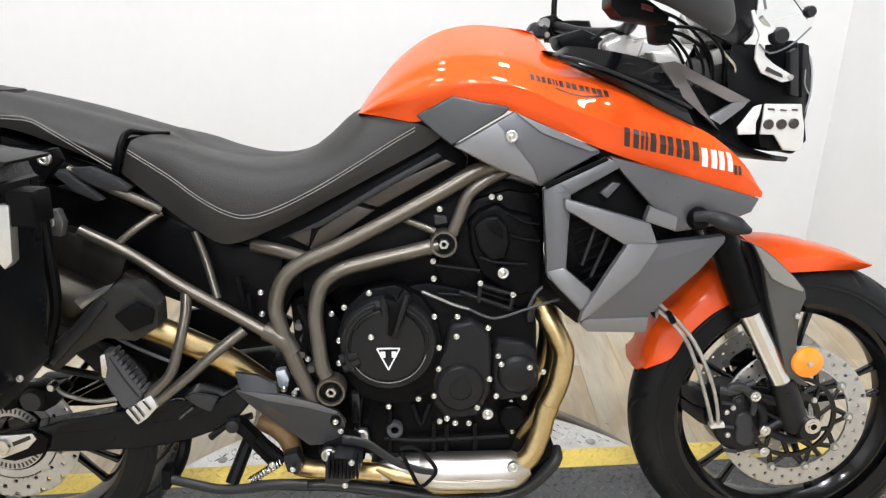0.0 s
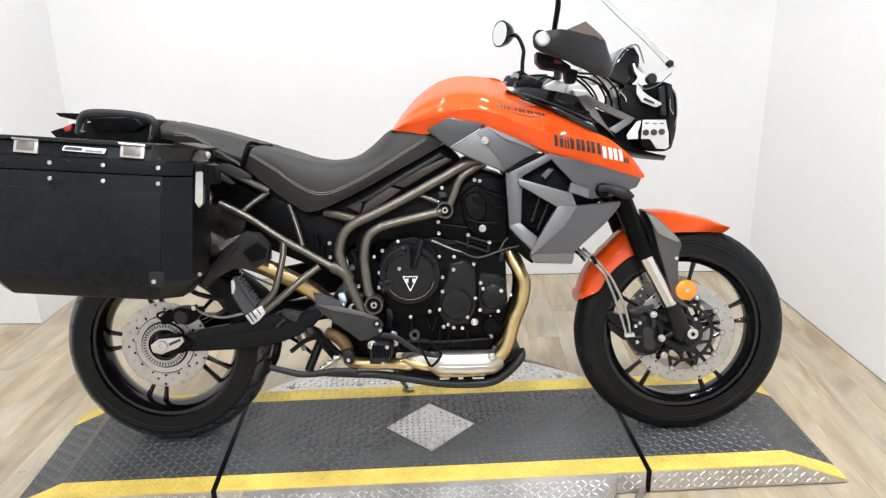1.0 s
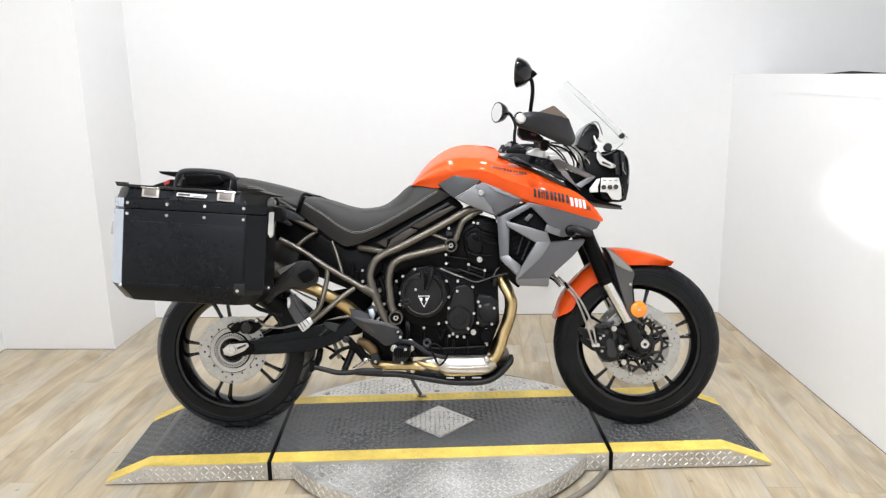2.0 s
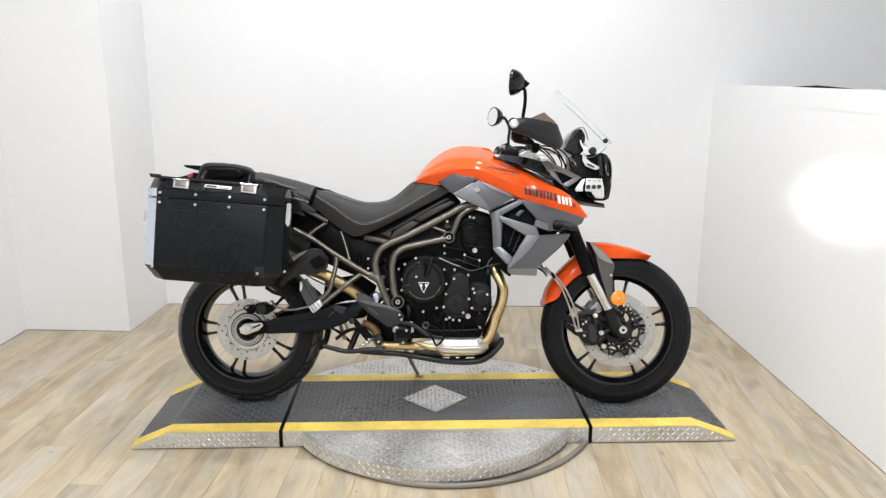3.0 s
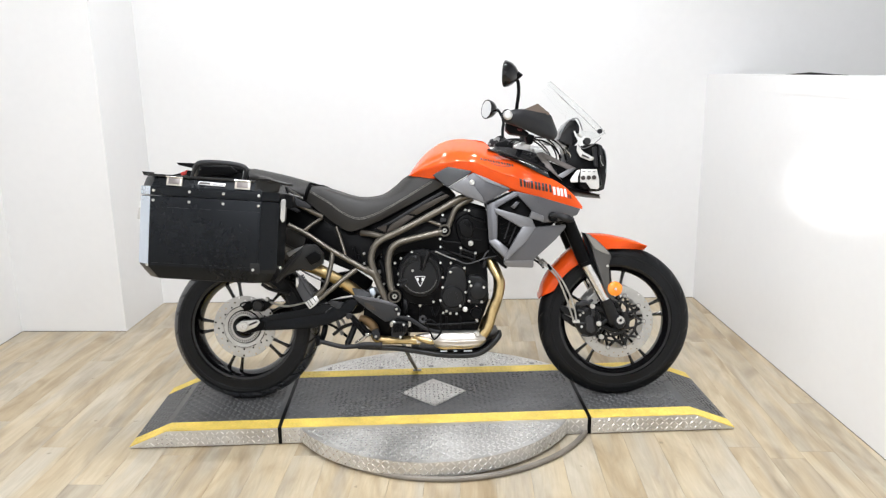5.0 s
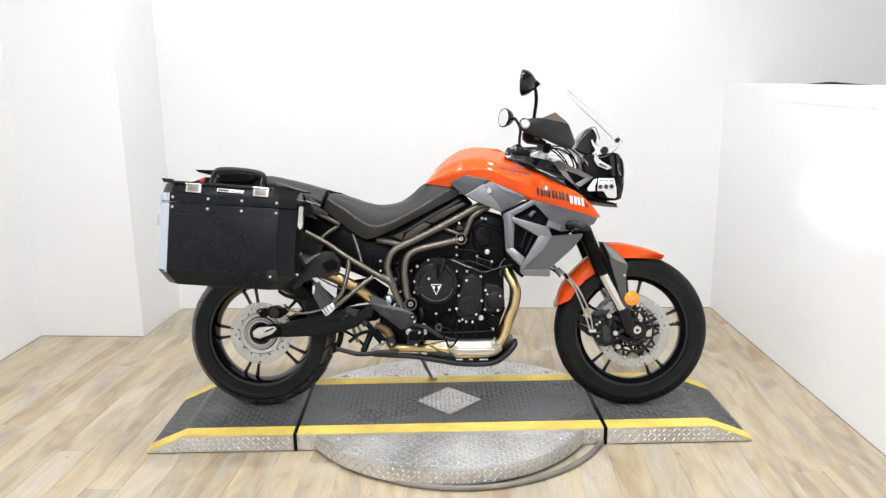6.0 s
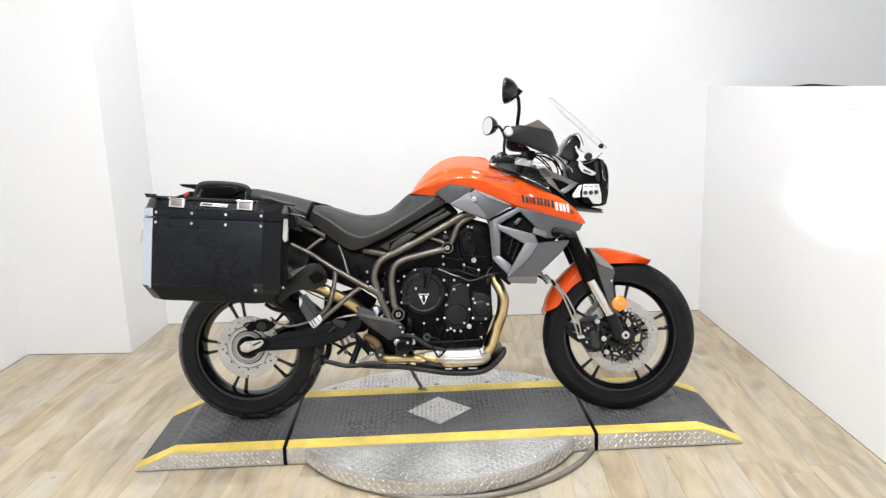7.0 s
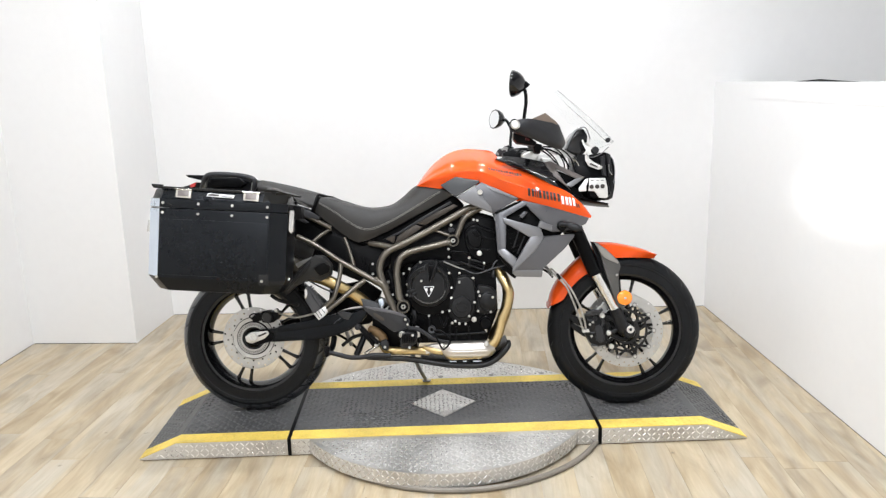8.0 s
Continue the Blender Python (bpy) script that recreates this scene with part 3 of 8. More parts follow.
for sign, radius, sink, cut in SEGMENTS:
    down = Vector((0, -sign * sink, 0))
    bm = bevelled(half_disc(bmesh.new(), radius, cut, sign, 0.014, TOP), 0.003, angle=50)
    bmesh.ops.translate(bm, verts=bm.verts, vec=down)
    half = part("table_half", bm, STEEL_PLATE, TABLE)
    # inset foot coloured dark for the shadow gap under the table
    bm = half_disc(bmesh.new(), radius - 0.022, cut, sign, 0.0, 0.0142)
    bmesh.ops.translate(bm, verts=bm.verts, vec=down)
    part("table_foot", bm, SUBFLOOR, half, "recessed foot coloured dark as a shadow gap")
    lugs = lug_field(bmesh.new(), -radius, radius, -radius, radius, 0.0188, 0.0112, 0.003, 0.0022, TOP,
                     keep=lambda x, y, sign=sign, radius=radius, cut=cut: math.hypot(x, y) < radius - 0.014 and y * sign > cut + 0.012)
    count = round(2 * math.pi * radius / 0.0195 / 2) * 2
    for row in range(3):
        for k in range(count):
            a = 2 * math.pi * k / count
            if math.sin(a) * sign * radius < cut + 0.012:
                continue
            m = Matrix.Rotation(a + math.pi / 2, 4, "Z") @ Matrix.Translation((0, -radius, 0.024 + row * 0.0185)) @ pose(0, 0, 0, 90, 0, 0)
            m = m @ Matrix.Rotation(radians(45 if (k + row) % 2 else -45), 4, "Z")
            ps = [m @ Vector(p) for p in ((-0.0112, 0, 0), (0, -0.003, 0), (0.0112, 0, 0), (0, 0.003, 0), (0, 0, 0.0022))]
            q = [lugs.verts.new(p) for p in ps]
            for i in range(4):
                lugs.faces.new((q[i], q[(i + 1) % 4], q[4]))
    bmesh.ops.translate(lugs, verts=lugs.verts, vec=down)
    tagged(part("table_tread", lugs, LUG, half, "bright raised tread lugs", soft=False), kind="stuff")
bm = lathe([(0.6175 + 0.0105 * math.cos(q), 0.0105 * math.sin(q)) for q in (2 * math.pi * k / 10 for k in range(10))], (0, 0, 0), 96, closed=True)
bmesh.ops.rotate(bm, verts=bm.verts, matrix=Matrix.Rotation(radians(90), 3, "X"))
bmesh.ops.translate(bm, verts=bm.verts, vec=(0.056, -0.002, 0.0107))
part("base_ring", bm, material("grey-brown painted steel", (0.2, 0.178, 0.15), 0.55, 0.2, vary=0.25, scale=8), TABLE, "grey-brown ring under the table's edge")
for x, y in [(-0.47 + 0.235 * k, FAR - 0.012) for k in range(5)]:
    bm = lathe([(0, 0.0), (0.0095, 0.0), (0.0115, -0.0012), (0.0115, -0.003), (0, -0.003)], (0, 0, 0), 14)
    bmesh.ops.rotate(bm, verts=bm.verts, matrix=Matrix.Rotation(radians(90), 3, "X"))
    bmesh.ops.translate(bm, verts=bm.verts, vec=(x, y + 0.004, TOP + 0.003))
    part("screw", bm, DULL_ALLOY, TABLE, "dull screw head on the table's edge")

# ---- the motorcycle: stands leaning away on its side stand; local x ahead, y to its left, z up ----
BIKE = new("motorcycle")
BIKE.matrix_world = Matrix.Translation((0, -0.06, 0.0745)) @ Matrix.Rotation(radians(1.5), 4, "Z") @ Matrix.Rotation(radians(-10), 4, "X")
tagged(BIKE, "orange and grey adventure motorcycle with black side case on stand", "motorcycle")
FRONT, REAR = Vector((0.7595, 0, 0.3125)), Vector((-0.783, 0, 0.305))


def tyre_mesh(centre, r, w, bead, grooves, lean):
    """A tyre with a round crown, sidewalls with a moulded ring, and slanting tread grooves."""
    seg, prof = 264, []
    for k in range(23):
        a = math.pi * k / 22
        y = -w * math.cos(a)
        rise = math.sin(a) ** 0.72
        prof.append((bead + (r - bead) * rise, y * (1.0 if 2 < k < 20 else 0.93)))
    bm = bmesh.new()
    rings, cuts = [], []
    for i in range(seg):
        q = 2 * math.pi * i / seg
        ring, cut = [], []
        for k, (pr, y) in enumerate(prof):
            d = 0.0
            u = abs(y) / w
            turn = q - min(u, 0.85) * lean * 2 * math.pi / grooves
            if 0.1 < u < 0.8 and (i * grooves / seg + (0.5 if y > 0 else 0)) % 1 < 0.12:
                d = 0.003
            cut.append(d > 0)
            ring.append(bm.verts.new(centre + Vector(((pr - d) * math.cos(turn), y, (pr - d) * math.sin(turn)))))
        rings.append(ring)
        cuts.append(cut)
    for i in range(seg):
        a, b = rings[i], rings[(i + 1) % seg]
        for k in range(len(prof) - 1):
            bm.faces.new((a[k], a[k + 1], b[k + 1], b[k])).material_index = 1 if 4 <= k <= 17 and not (cuts[i][k] or cuts[i][k + 1]) else 0
    for y in (-w * 0.86, w * 0.86):
        rr = bead + (r - bead) * 0.42
        lathe([(rr + 0.004 * math.cos(t), y + 0.004 * math.sin(t)) for t in (2 * math.pi * k / 8 for k in range(8))], centre, 72, bm, closed=True)
    return bm


def rim_mesh(centre, r, w):
    prof = [(r + 0.012, -w), (r + 0.014, -w + 0.004), (r + 0.011, -w + 0.012), (r - 0.004, -w + 0.02), (r - 0.012, -0.012), (r - 0.012, 0.012), (r - 0.004, w - 0.02),
            (r + 0.011, w - 0.012), (r + 0.014, w - 0.004), (r + 0.012, w), (r - 0.002, w - 0.002), (r - 0.009, w - 0.012), (r - 0.02, 0.014), (r - 0.022, 0), (r - 0.02, -0.014),
            (r - 0.009, -w + 0.012), (r - 0.002, -w + 0.002)]
    return lathe(prof, centre, 96, closed=True)


def spoke_mesh(centre, a, spread, r0, r1, w, t):
    """One of a pair of cast spokes: leaves the hub beside its twin and widens into the rim."""
    bm = bmesh.new()
    rows = []
    for k in range(7):
        f = k / 6
        r = r0 + (r1 - r0) * f
        ang = a + spread * (0.75 + 0.25 * f)
        ww = w * (1.25 - 0.55 * f + (0.6 if k == 6 else 0) + (0.2 if k == 5 else 0))
        tt = t * (1.15 - 0.4 * f)
        c, s = math.cos(ang), math.sin(ang)
        p = centre + Vector((r * c, 0, r * s))
        side = Vector((-s, 0, c))
        ring = []
        for u, v in ((-1, -0.55), (-0.55, -1), (0.55, -1), (1, -0.55), (1, 0.55), (0.55, 1), (-0.55, 1), (-1, 0.55)):
            ring.append(bm.verts.new(p + side * ww * u + Vector((0, tt * v, 0))))
        rows.append(ring)
    for x, y in zip(rows, rows[1:]):
        for k in range(8):
            bm.faces.new((x[k], x[(k + 1) % 8], y[(k + 1) % 8], y[k]))
    bm.faces.new(rows[0][::-1]), bm.faces.new(rows[-1])
    return bm


def disc_mesh(centre, y, r0, r1, thick, holes, rows, wavy=0.0):
    """A brake disc drilled with rows of round holes."""
    bm = bmesh.new()
    step = (r1 - r0) / rows
    for row in range(rows):
        for i in range(holes):
            a0, a1 = 2 * math.pi * i / holes, 2 * math.pi * (i + 1) / holes
            ra, rb = r0 + step * row, r0 + step * (row + 1)
            rm, am = (ra + rb) / 2, (a0 + a1) / 2
            drilled = (i + row * 2) % 4 == 0
            hr = min(step * 0.36, rm * (a1 - a0) * 0.42)
            for yy in (y, y + thick):
                corner = [centre + Vector((rr * math.cos(q), yy, rr * math.sin(q))) for rr, q in ((ra, a0), (ra, am), (ra, a1), (rm, a1), (rb, a1), (rb, am), (rb, a0), (rm, a0))]
                cv = [bm.verts.new(p) for p in corner]
                if not drilled:
                    bm.faces.new(cv)
                    continue
                hv = []
                for k in range(8):
                    q = math.atan2((-1, -1, -1, 0, 1, 1, 1, 0)[k], (-1, 0, 1, 1, 1, 0, -1, -1)[k])
                    du, dv = hr * math.cos(q), hr * math.sin(q)
                    er, ea = Vector((math.cos(am), 0, math.sin(am))), Vector((-math.sin(am), 0, math.cos(am)))
                    hv.append(bm.verts.new(centre + er * (rm + dv) + ea * du + Vector((0, yy, 0))))
                for k in range(8):
                    bm.faces.new((cv[k], cv[(k + 1) % 8], hv[(k + 1) % 8], hv[k]))
    for rr in (r0, r1):
        lathe([(rr, y), (rr, y + thick)], centre, holes, bm)
    return bm


def wheel(name, centre, r, w, rim_r, rim_w, base, spread, hub_r, spoke_w, grooves, lean, tread):
    rim = part(name, rim_mesh(centre, rim_r, rim_w), RIM_BLACK, BIKE, "gloss black cast wheel")
    part("tyre", tyre_mesh(centre, r, w, rim_r + 0.008, grooves, lean), TYRE, rim, "black road tyre with slanting grooves", angle=25).data.materials.append(tread)
    for k in range(5):
        for s in (-1, 1):
            part("spoke", spoke_mesh(centre, radians(base + 72 * k), radians(s * spread), hub_r, rim_r - 0.018, spoke_w, 0.011), RIM_BLACK, rim)
    part("hub", lathe([(0.012, -0.055), (0.03, -0.055), (0.036, -0.03), (hub_r + 0.006, -0.018), (hub_r + 0.006, 0.018), (0.036, 0.03), (0.03, 0.055), (0.012, 0.055)], centre, 40), RIM_BLACK, rim)
    return rim


FW = wheel("front_wheel", FRONT, 0.3155, 0.052, 0.226, 0.036, 14, 8.5, 0.05, 0.0058, 24, 0.9, TYRE)
RW = wheel("rear_wheel", REAR, 0.308, 0.074, 0.212, 0.056, 180, 8, 0.06, 0.0062, 22, 1.1, TREAD)


def carrier(centre, y, r0, r1, n, wheel_part):
    """The pierced black carrier between hub and brake disc: a ring, arms in pairs and round buttons."""
    for ra, rb in ((r0 * 0.52, r0 * 0.66), (r0 * 0.93, r0 * 1.03)):
        part("carrier", lathe([(ra, y), (rb, y), (rb, y + 0.006), (ra, y + 0.006)], centre, 48, closed=True), RIM_BLACK, wheel_part, "black disc carrier")
    for k in range(n):
        a = 2 * math.pi * k / n
        p = centre + Vector((r1 * math.cos(a), y + 0.003, r1 * math.sin(a)))
        for s, reach in ((-1, 0.3), (1, 0.3)):
            b = a + 2 * math.pi * reach * s / n
            q = centre + Vector((r0 * math.cos(b), y + 0.003, r0 * math.sin(b)))
            part("carrier_arm", tube([q, p], [0.0055, 0.005], n=1, sides=6, flat=0.6), RIM_BLACK, wheel_part)
        b = a + math.pi / n
        part("carrier_web", tube([centre + Vector((r0 * 0.6 * math.cos(a), y + 0.003, r0 * 0.6 * math.sin(a))), centre + Vector((r0 * math.cos(b), y + 0.003, r0 * math.sin(b)))], 0.0052, n=1, sides=6, flat=0.6), RIM_BLACK, wheel_part)
        part("carrier_button", lathe([(0.0, y - 0.001), (0.0095, y - 0.001), (0.0095, y + 0.007), (0, y + 0.007)], centre + Vector((r1 * math.cos(a), 0, r1 * math.sin(a))), 12), DULL_ALLOY, wheel_part)


for y in (-0.066, 0.061):
    part("brake_disc", disc_mesh(FRONT, y, 0.111, 0.15, 0.005, 90, 3), DISC, FW, "drilled steel brake disc")
    carrier(FRONT, y, 0.085, 0.113, 10, FW)
    if y < 0:
        bolts([FRONT + Vector((0.112 * math.cos(a), y - 0.001, 0.112 * math.sin(a))) for a in (2 * math.pi * k / 10 for k in range(10))], FW, name="rivet")
RD = REAR + Vector((0.01, 0, 0.008))
part("brake_disc", disc_mesh(RD, -0.088, 0.087, 0.1275, 0.005, 60, 3), DISC, RW, "drilled steel brake disc")
part("disc_flange", lathe([(0.07, -0.088), (0.0845, -0.089), (0.0845, -0.085), (0.07, -0.083)], RD, 60, closed=True), DISC, RW, "plain inner flange of the disc")
part("carrier", lathe([(0.04, -0.084), (0.064, -0.086), (0.068, -0.082), (0.1, -0.08), (0.1, -0.074), (0.04, -0.07)], RD, 48), RIM_BLACK, RW, "black disc centre")
for k in range(5):
    a = 2 * math.pi * (k + 0.3) / 5
    d, e = Vector((math.cos(a), 0, math.sin(a))), Vector((-math.sin(a), 0, math.cos(a)))
    part("flange_tab", slab([RD + d * 0.08 - e * 0.011 + Vector((0, -0.0895, 0)), RD + d * 0.08 + e * 0.011 + Vector((0, -0.0895, 0)), RD + d * 0.092 + e * 0.008 + Vector((0, -0.0895, 0)), RD + d * 0.092 - e * 0.008 + Vector((0, -0.0895, 0))], 0.003, 0.0006), DISC, RW)
sensor = part("sensor_ring", lathe([(0.047, -0.094), (0.065, -0.094), (0.065, -0.090), (0.047, -0.090)], RD, 60, closed=True), DISC, RW, "toothed speed sensor ring")
bm = bmesh.new()
for k in range(44):
    m = Matrix.Translation(RD) @ Matrix.Rotation(-2 * math.pi * k / 44, 4, "Y")
    box(bm, (0.053, -0.0948, -0.0018), (0.0625, -0.0935, 0.0018), m)
part("sensor_slots", bm, BLACK_PRINT, sensor, "dark slots of the ring", soft=False)

# ---- front end ----
# fork: fat black upper tubes, bright inner tubes, cast feet at the axle
for side in (-1, 1):
    leg_y = 0.105
    top, joint, low, foot = [(0.518, -0.105, 0.818), (0.625, -0.105, 0.561), (0.711, -0.105, 0.399), (0.741, -0.105, 0.323)]
    pts = [Vector((p[0], side * leg_y, p[2])) for p in (top, joint, low, foot)]
    leg = part("fork_leg", tube([pts[0], pts[1]], [0.0285, 0.027], n=1, sides=24), ENGINE, BIKE, "black fork tube")
    part("collar", tube([pts[1] + (pts[0] - pts[1]) * 0.02, pts[1] - (pts[0] - pts[1]) * 0.04], 0.0285, n=1, sides=24), BLACK_PLASTIC, leg)
    part("inner_tube", tube([pts[1], pts[2]], 0.0215, n=1, sides=24), STEEL, leg, "bright fork tube")
    d = (pts[3] - pts[2]).normalized()
    foot_bm = tube([pts[2] - d * 0.012, pts[2] + d * 0.02, pts[3], pts[3] + d * 0.018], [0.0245, 0.026, 0.0265, 0.018], n=3, sides=20)
    lathe([(0, -0.03), (0.02, -0.03), (0.024, -0.02), (0.026, 0.02), (0, 0.02)], (FRONT.x, side * leg_y, FRONT.z + 0.004), 28, foot_bm)
    part("fork_foot", foot_bm, COVER, leg, "black cast fork foot")
axle = part("front_axle", lathe([(0.006, -0.142), (0.009, -0.142), (0.0095, -0.139), (0.0155, -0.139), (0.0165, -0.136), (0.0165, 0.12), (0, 0.12)], ([(0.761, -0.138, 0.329)][0][0], 0, [(0.761, -0.138, 0.329)][0][2]), 24), STEEL, BIKE, "hollow steel axle end")

# front mudguard: two arched orange pieces
def mudguard(name, outer, inner, half, label):
    """Outer: the crown line; inner: the lower edge on the side."""
    mid = [((a[0] * 0.45 + b[0] * 0.55), -half * 0.86, (a[2] * 0.55 + b[2] * 0.45) + 0.008) for a, b in zip(outer, inner)]
    crown = [(p[0], 0, p[2]) for p in outer]
    shoulder = [(p[0] * 0.9 + q[0] * 0.1, -half * 0.5, p[2] * 0.94 + q[2] * 0.06) for p, q in zip(outer, inner)]
    return part(name, skin([crown, shoulder, mid, inner], 4, 3, mirror=True, thick=0.0035), ORANGE, BIKE, label)


mudguard("mudguard", [(0.444, 0, 0.408), (0.458, 0, 0.47), (0.489, 0, 0.526), (0.54, 0, 0.582), (0.605, 0, 0.64), (0.655, 0, 0.672)], [(0.453, -0.07, 0.424), (0.503, -0.072, 0.446), (0.529, -0.072, 0.487), (0.578, -0.072, 0.535), (0.632, -0.072, 0.565), (0.668, -0.072, 0.585)], 0.07, "orange front mudguard")
mudguard("mudguard_tip", [(0.641, -0.04, 0.678), (0.716, -0.04, 0.675), (0.785, -0.03, 0.661), (0.847, -0.02, 0.644), (0.891, -0.012, 0.624)], [(0.667, -0.07, 0.61), (0.718, -0.066, 0.613), (0.769, -0.058, 0.613), (0.825, -0.04, 0.61), (0.886, -0.018, 0.604)], 0.066, "orange mudguard front tip")

# grey fork guard with its black hollow side and screw
g = part("fork_guard", slab([(0.621, -0.118, 0.684), (0.64, -0.121, 0.676), (0.669, -0.125, 0.654), (0.702, -0.128, 0.622), (0.722, -0.13, 0.599), (0.7265, -0.13, 0.581), (0.719, -0.13, 0.56), (0.718, -0.129, 0.523), (0.72, -0.127, 0.488), (0.725, -0.125, 0.454), (0.738, -0.123, 0.419), (0.757, -0.12, 0.402), (0.736, -0.12, 0.406), (0.709, -0.12, 0.426), (0.685, -0.12, 0.507), (0.661, -0.119, 0.58), (0.648, -0.118, 0.634), (0.632, -0.118, 0.672)], 0.03, 0.005, segments=3), GUARD_GREY, BIKE, "satin grey fork guard")
# upper facet coloured paler, in place of the light it reflects
part("guard_facet", slab([(0.624, -0.121, 0.681), (0.639, -0.124, 0.674), (0.668, -0.128, 0.652), (0.7, -0.131, 0.621), (0.718, -0.133, 0.599), (0.717, -0.133, 0.593), (0.685, -0.131, 0.605), (0.661, -0.127, 0.618), (0.645, -0.123, 0.642)], 0.01, 0.003, segments=3), TAUPE_LIGHT, g, "facet coloured lighter, as if catching light")
bolts([(0.71, -0.133, 0.549)], g)
part("guard_inner", slab([(0.615, -0.1, 0.684), (0.628, -0.1, 0.679), (0.648, -0.1, 0.642), (0.672, -0.1, 0.574), (0.696, -0.1, 0.495), (0.72, -0.1, 0.421), (0.746, -0.1, 0.398), (0.719, -0.1, 0.405), (0.68, -0.1, 0.497), (0.649, -0.1, 0.571)], 0.03, 0.003), BLACK_PLASTIC, g)
refl = part("reflector", lathe([(0, -0.012), (0.004, -0.012), (0.02, -0.011), (0.029, -0.006), (0.03, 0), (0.027, 0.003), (0, 0.003)], ([(0.741, -0.128, 0.456)][0][0], -0.128, [(0.741, -0.128, 0.456)][0][2]), 32), AMBER, BIKE, "round amber side reflector")
bolts([([(0.741, -0.128, 0.456)][0][0], -0.14, [(0.741, -0.128, 0.456)][0][2])], refl, RIVET, "screw")

# brake caliper, its bracket and the braided hoses
cal = part("brake_caliper", slab([(0.59, -0.1, 0.383), (0.621, -0.1, 0.39), (0.654, -0.1, 0.382), (0.673, -0.1, 0.359), (0.68, -0.1, 0.293), (0.672, -0.1, 0.262), (0.639, -0.1, 0.253), (0.608, -0.1, 0.268), (0.587, -0.1, 0.305), (0.597, -0.1, 0.349)], 0.075, 0.008), COVER, BIKE, "black brake caliper")
for pts in ([(0.588, -0.09, 0.312), (0.619, -0.09, 0.316), (0.632, -0.09, 0.301), (0.622, -0.09, 0.283), (0.595, -0.09, 0.287)], [(0.533, -0.05, 0.382), (0.568, -0.05, 0.369), (0.61, -0.05, 0.346), (0.603, -0.05, 0.325), (0.559, -0.05, 0.338), (0.536, -0.05, 0.357)],
            [(0.539, -0.04, 0.347), (0.579, -0.04, 0.325), (0.635, -0.04, 0.295), (0.632, -0.04, 0.27), (0.583, -0.04, 0.29), (0.542, -0.04, 0.322)], [(0.598, -0.075, 0.379), (0.626, -0.075, 0.379), (0.633, -0.075, 0.361), (0.606, -0.075, 0.353)]):
    part("caliper_piece", slab(pts, 0.05, 0.004), COVER, cal)
for pts in ([(0.647, -0.105, 0.38), (0.678, -0.105, 0.344), (0.683, -0.105, 0.308), (0.734, -0.105, 0.337), (0.758, -0.105, 0.324)], [(0.686, -0.1, 0.305), (0.736, -0.1, 0.282), (0.764, -0.1, 0.291)], [(0.658, -0.104, 0.379), (0.71, -0.104, 0.36), (0.751, -0.104, 0.342)]):
    part("caliper_bracket", tube(pts, 0.0085, n=3, sides=10), COVER, cal)
bolts([(0.652, -0.118, 0.385), (0.677, -0.118, 0.314), (0.693, -0.09, 0.254)], cal, BIG_BOLT)
bolts([(0.747, -0.09, 0.277), (0.784, -0.09, 0.361)], cal)
part("caliper_plate", slab([(0.627, -0.106, 0.338), (0.642, -0.106, 0.346), (0.657, -0.106, 0.339), (0.663, -0.106, 0.318), (0.659, -0.106, 0.309), (0.666, -0.106, 0.294), (0.662, -0.106, 0.275), (0.646, -0.106, 0.27), (0.63, -0.106, 0.28), (0.628, -0.106, 0.3), (0.631, -0.106, 0.309), (0.625, -0.106, 0.321)], 0.012, 0.005, segments=3), GUARD, cal, "dark grey caliper cover plate")
part("hose_fitting", tube([(0.588, -0.105, 0.393), (0.608, -0.108, 0.391), (0.624, -0.108, 0.393), (0.656, -0.105, 0.408)], [0.009, 0.01, 0.0075, 0.006], n=3, sides=10), GUARD, cal, "dark grey fitting")
for p, r in zip([(0.627, -0.104, 0.37)], (0.011,)):
    part("piston_cap", lathe([(0, -0.004), (r * 0.5, -0.004), (r * 0.6, -0.001), (r * 0.8, -0.004), (r, -0.002), (r, 0.004), (0, 0.004)], p, 20), GUARD, cal)
for pts in ([(0.584, -0.1, 0.315), (0.623, -0.104, 0.313)], [(0.594, -0.104, 0.366), (0.62, -0.106, 0.362)], [(0.61, -0.102, 0.264), (0.634, -0.104, 0.26)]):
    part("caliper_rib", tube(pts, 0.004, n=1, sides=8), GUARD, cal)
part("caliper_arm", slab([(0.645, -0.1, 0.393), (0.683, -0.1, 0.39), (0.725, -0.1, 0.37), (0.748, -0.1, 0.333), (0.728, -0.1, 0.312), (0.693, -0.1, 0.322), (0.671, -0.1, 0.342)], 0.014, 0.004, segments=3), ENGINE, cal, "black cast arm to the fork foot")
for pts in ([(0.662, -0.109, 0.384), (0.7, -0.109, 0.372), (0.735, -0.109, 0.342)], [(0.676, -0.109, 0.348), (0.702, -0.109, 0.334), (0.729, -0.109, 0.322)]):
    part("arm_rib", tube(pts, 0.003, n=3, sides=8), COVER, cal)
part("caliper_hook", tube([(0.598, -0.108, 0.388), (0.612, -0.11, 0.4), (0.632, -0.11, 0.398), (0.65, -0.11, 0.382), (0.657, -0.11, 0.36), (0.655, -0.11, 0.342)], [0.006, 0.0085, 0.009, 0.008, 0.007, 0.006], n=4, sides=10), GUARD, cal, "dark grey hooked bridge of the caliper")
for x, z in ((0.604, 0.348), (0.616, 0.357), (0.61, 0.3)):
    bolts([(x, -0.108, z)], cal)
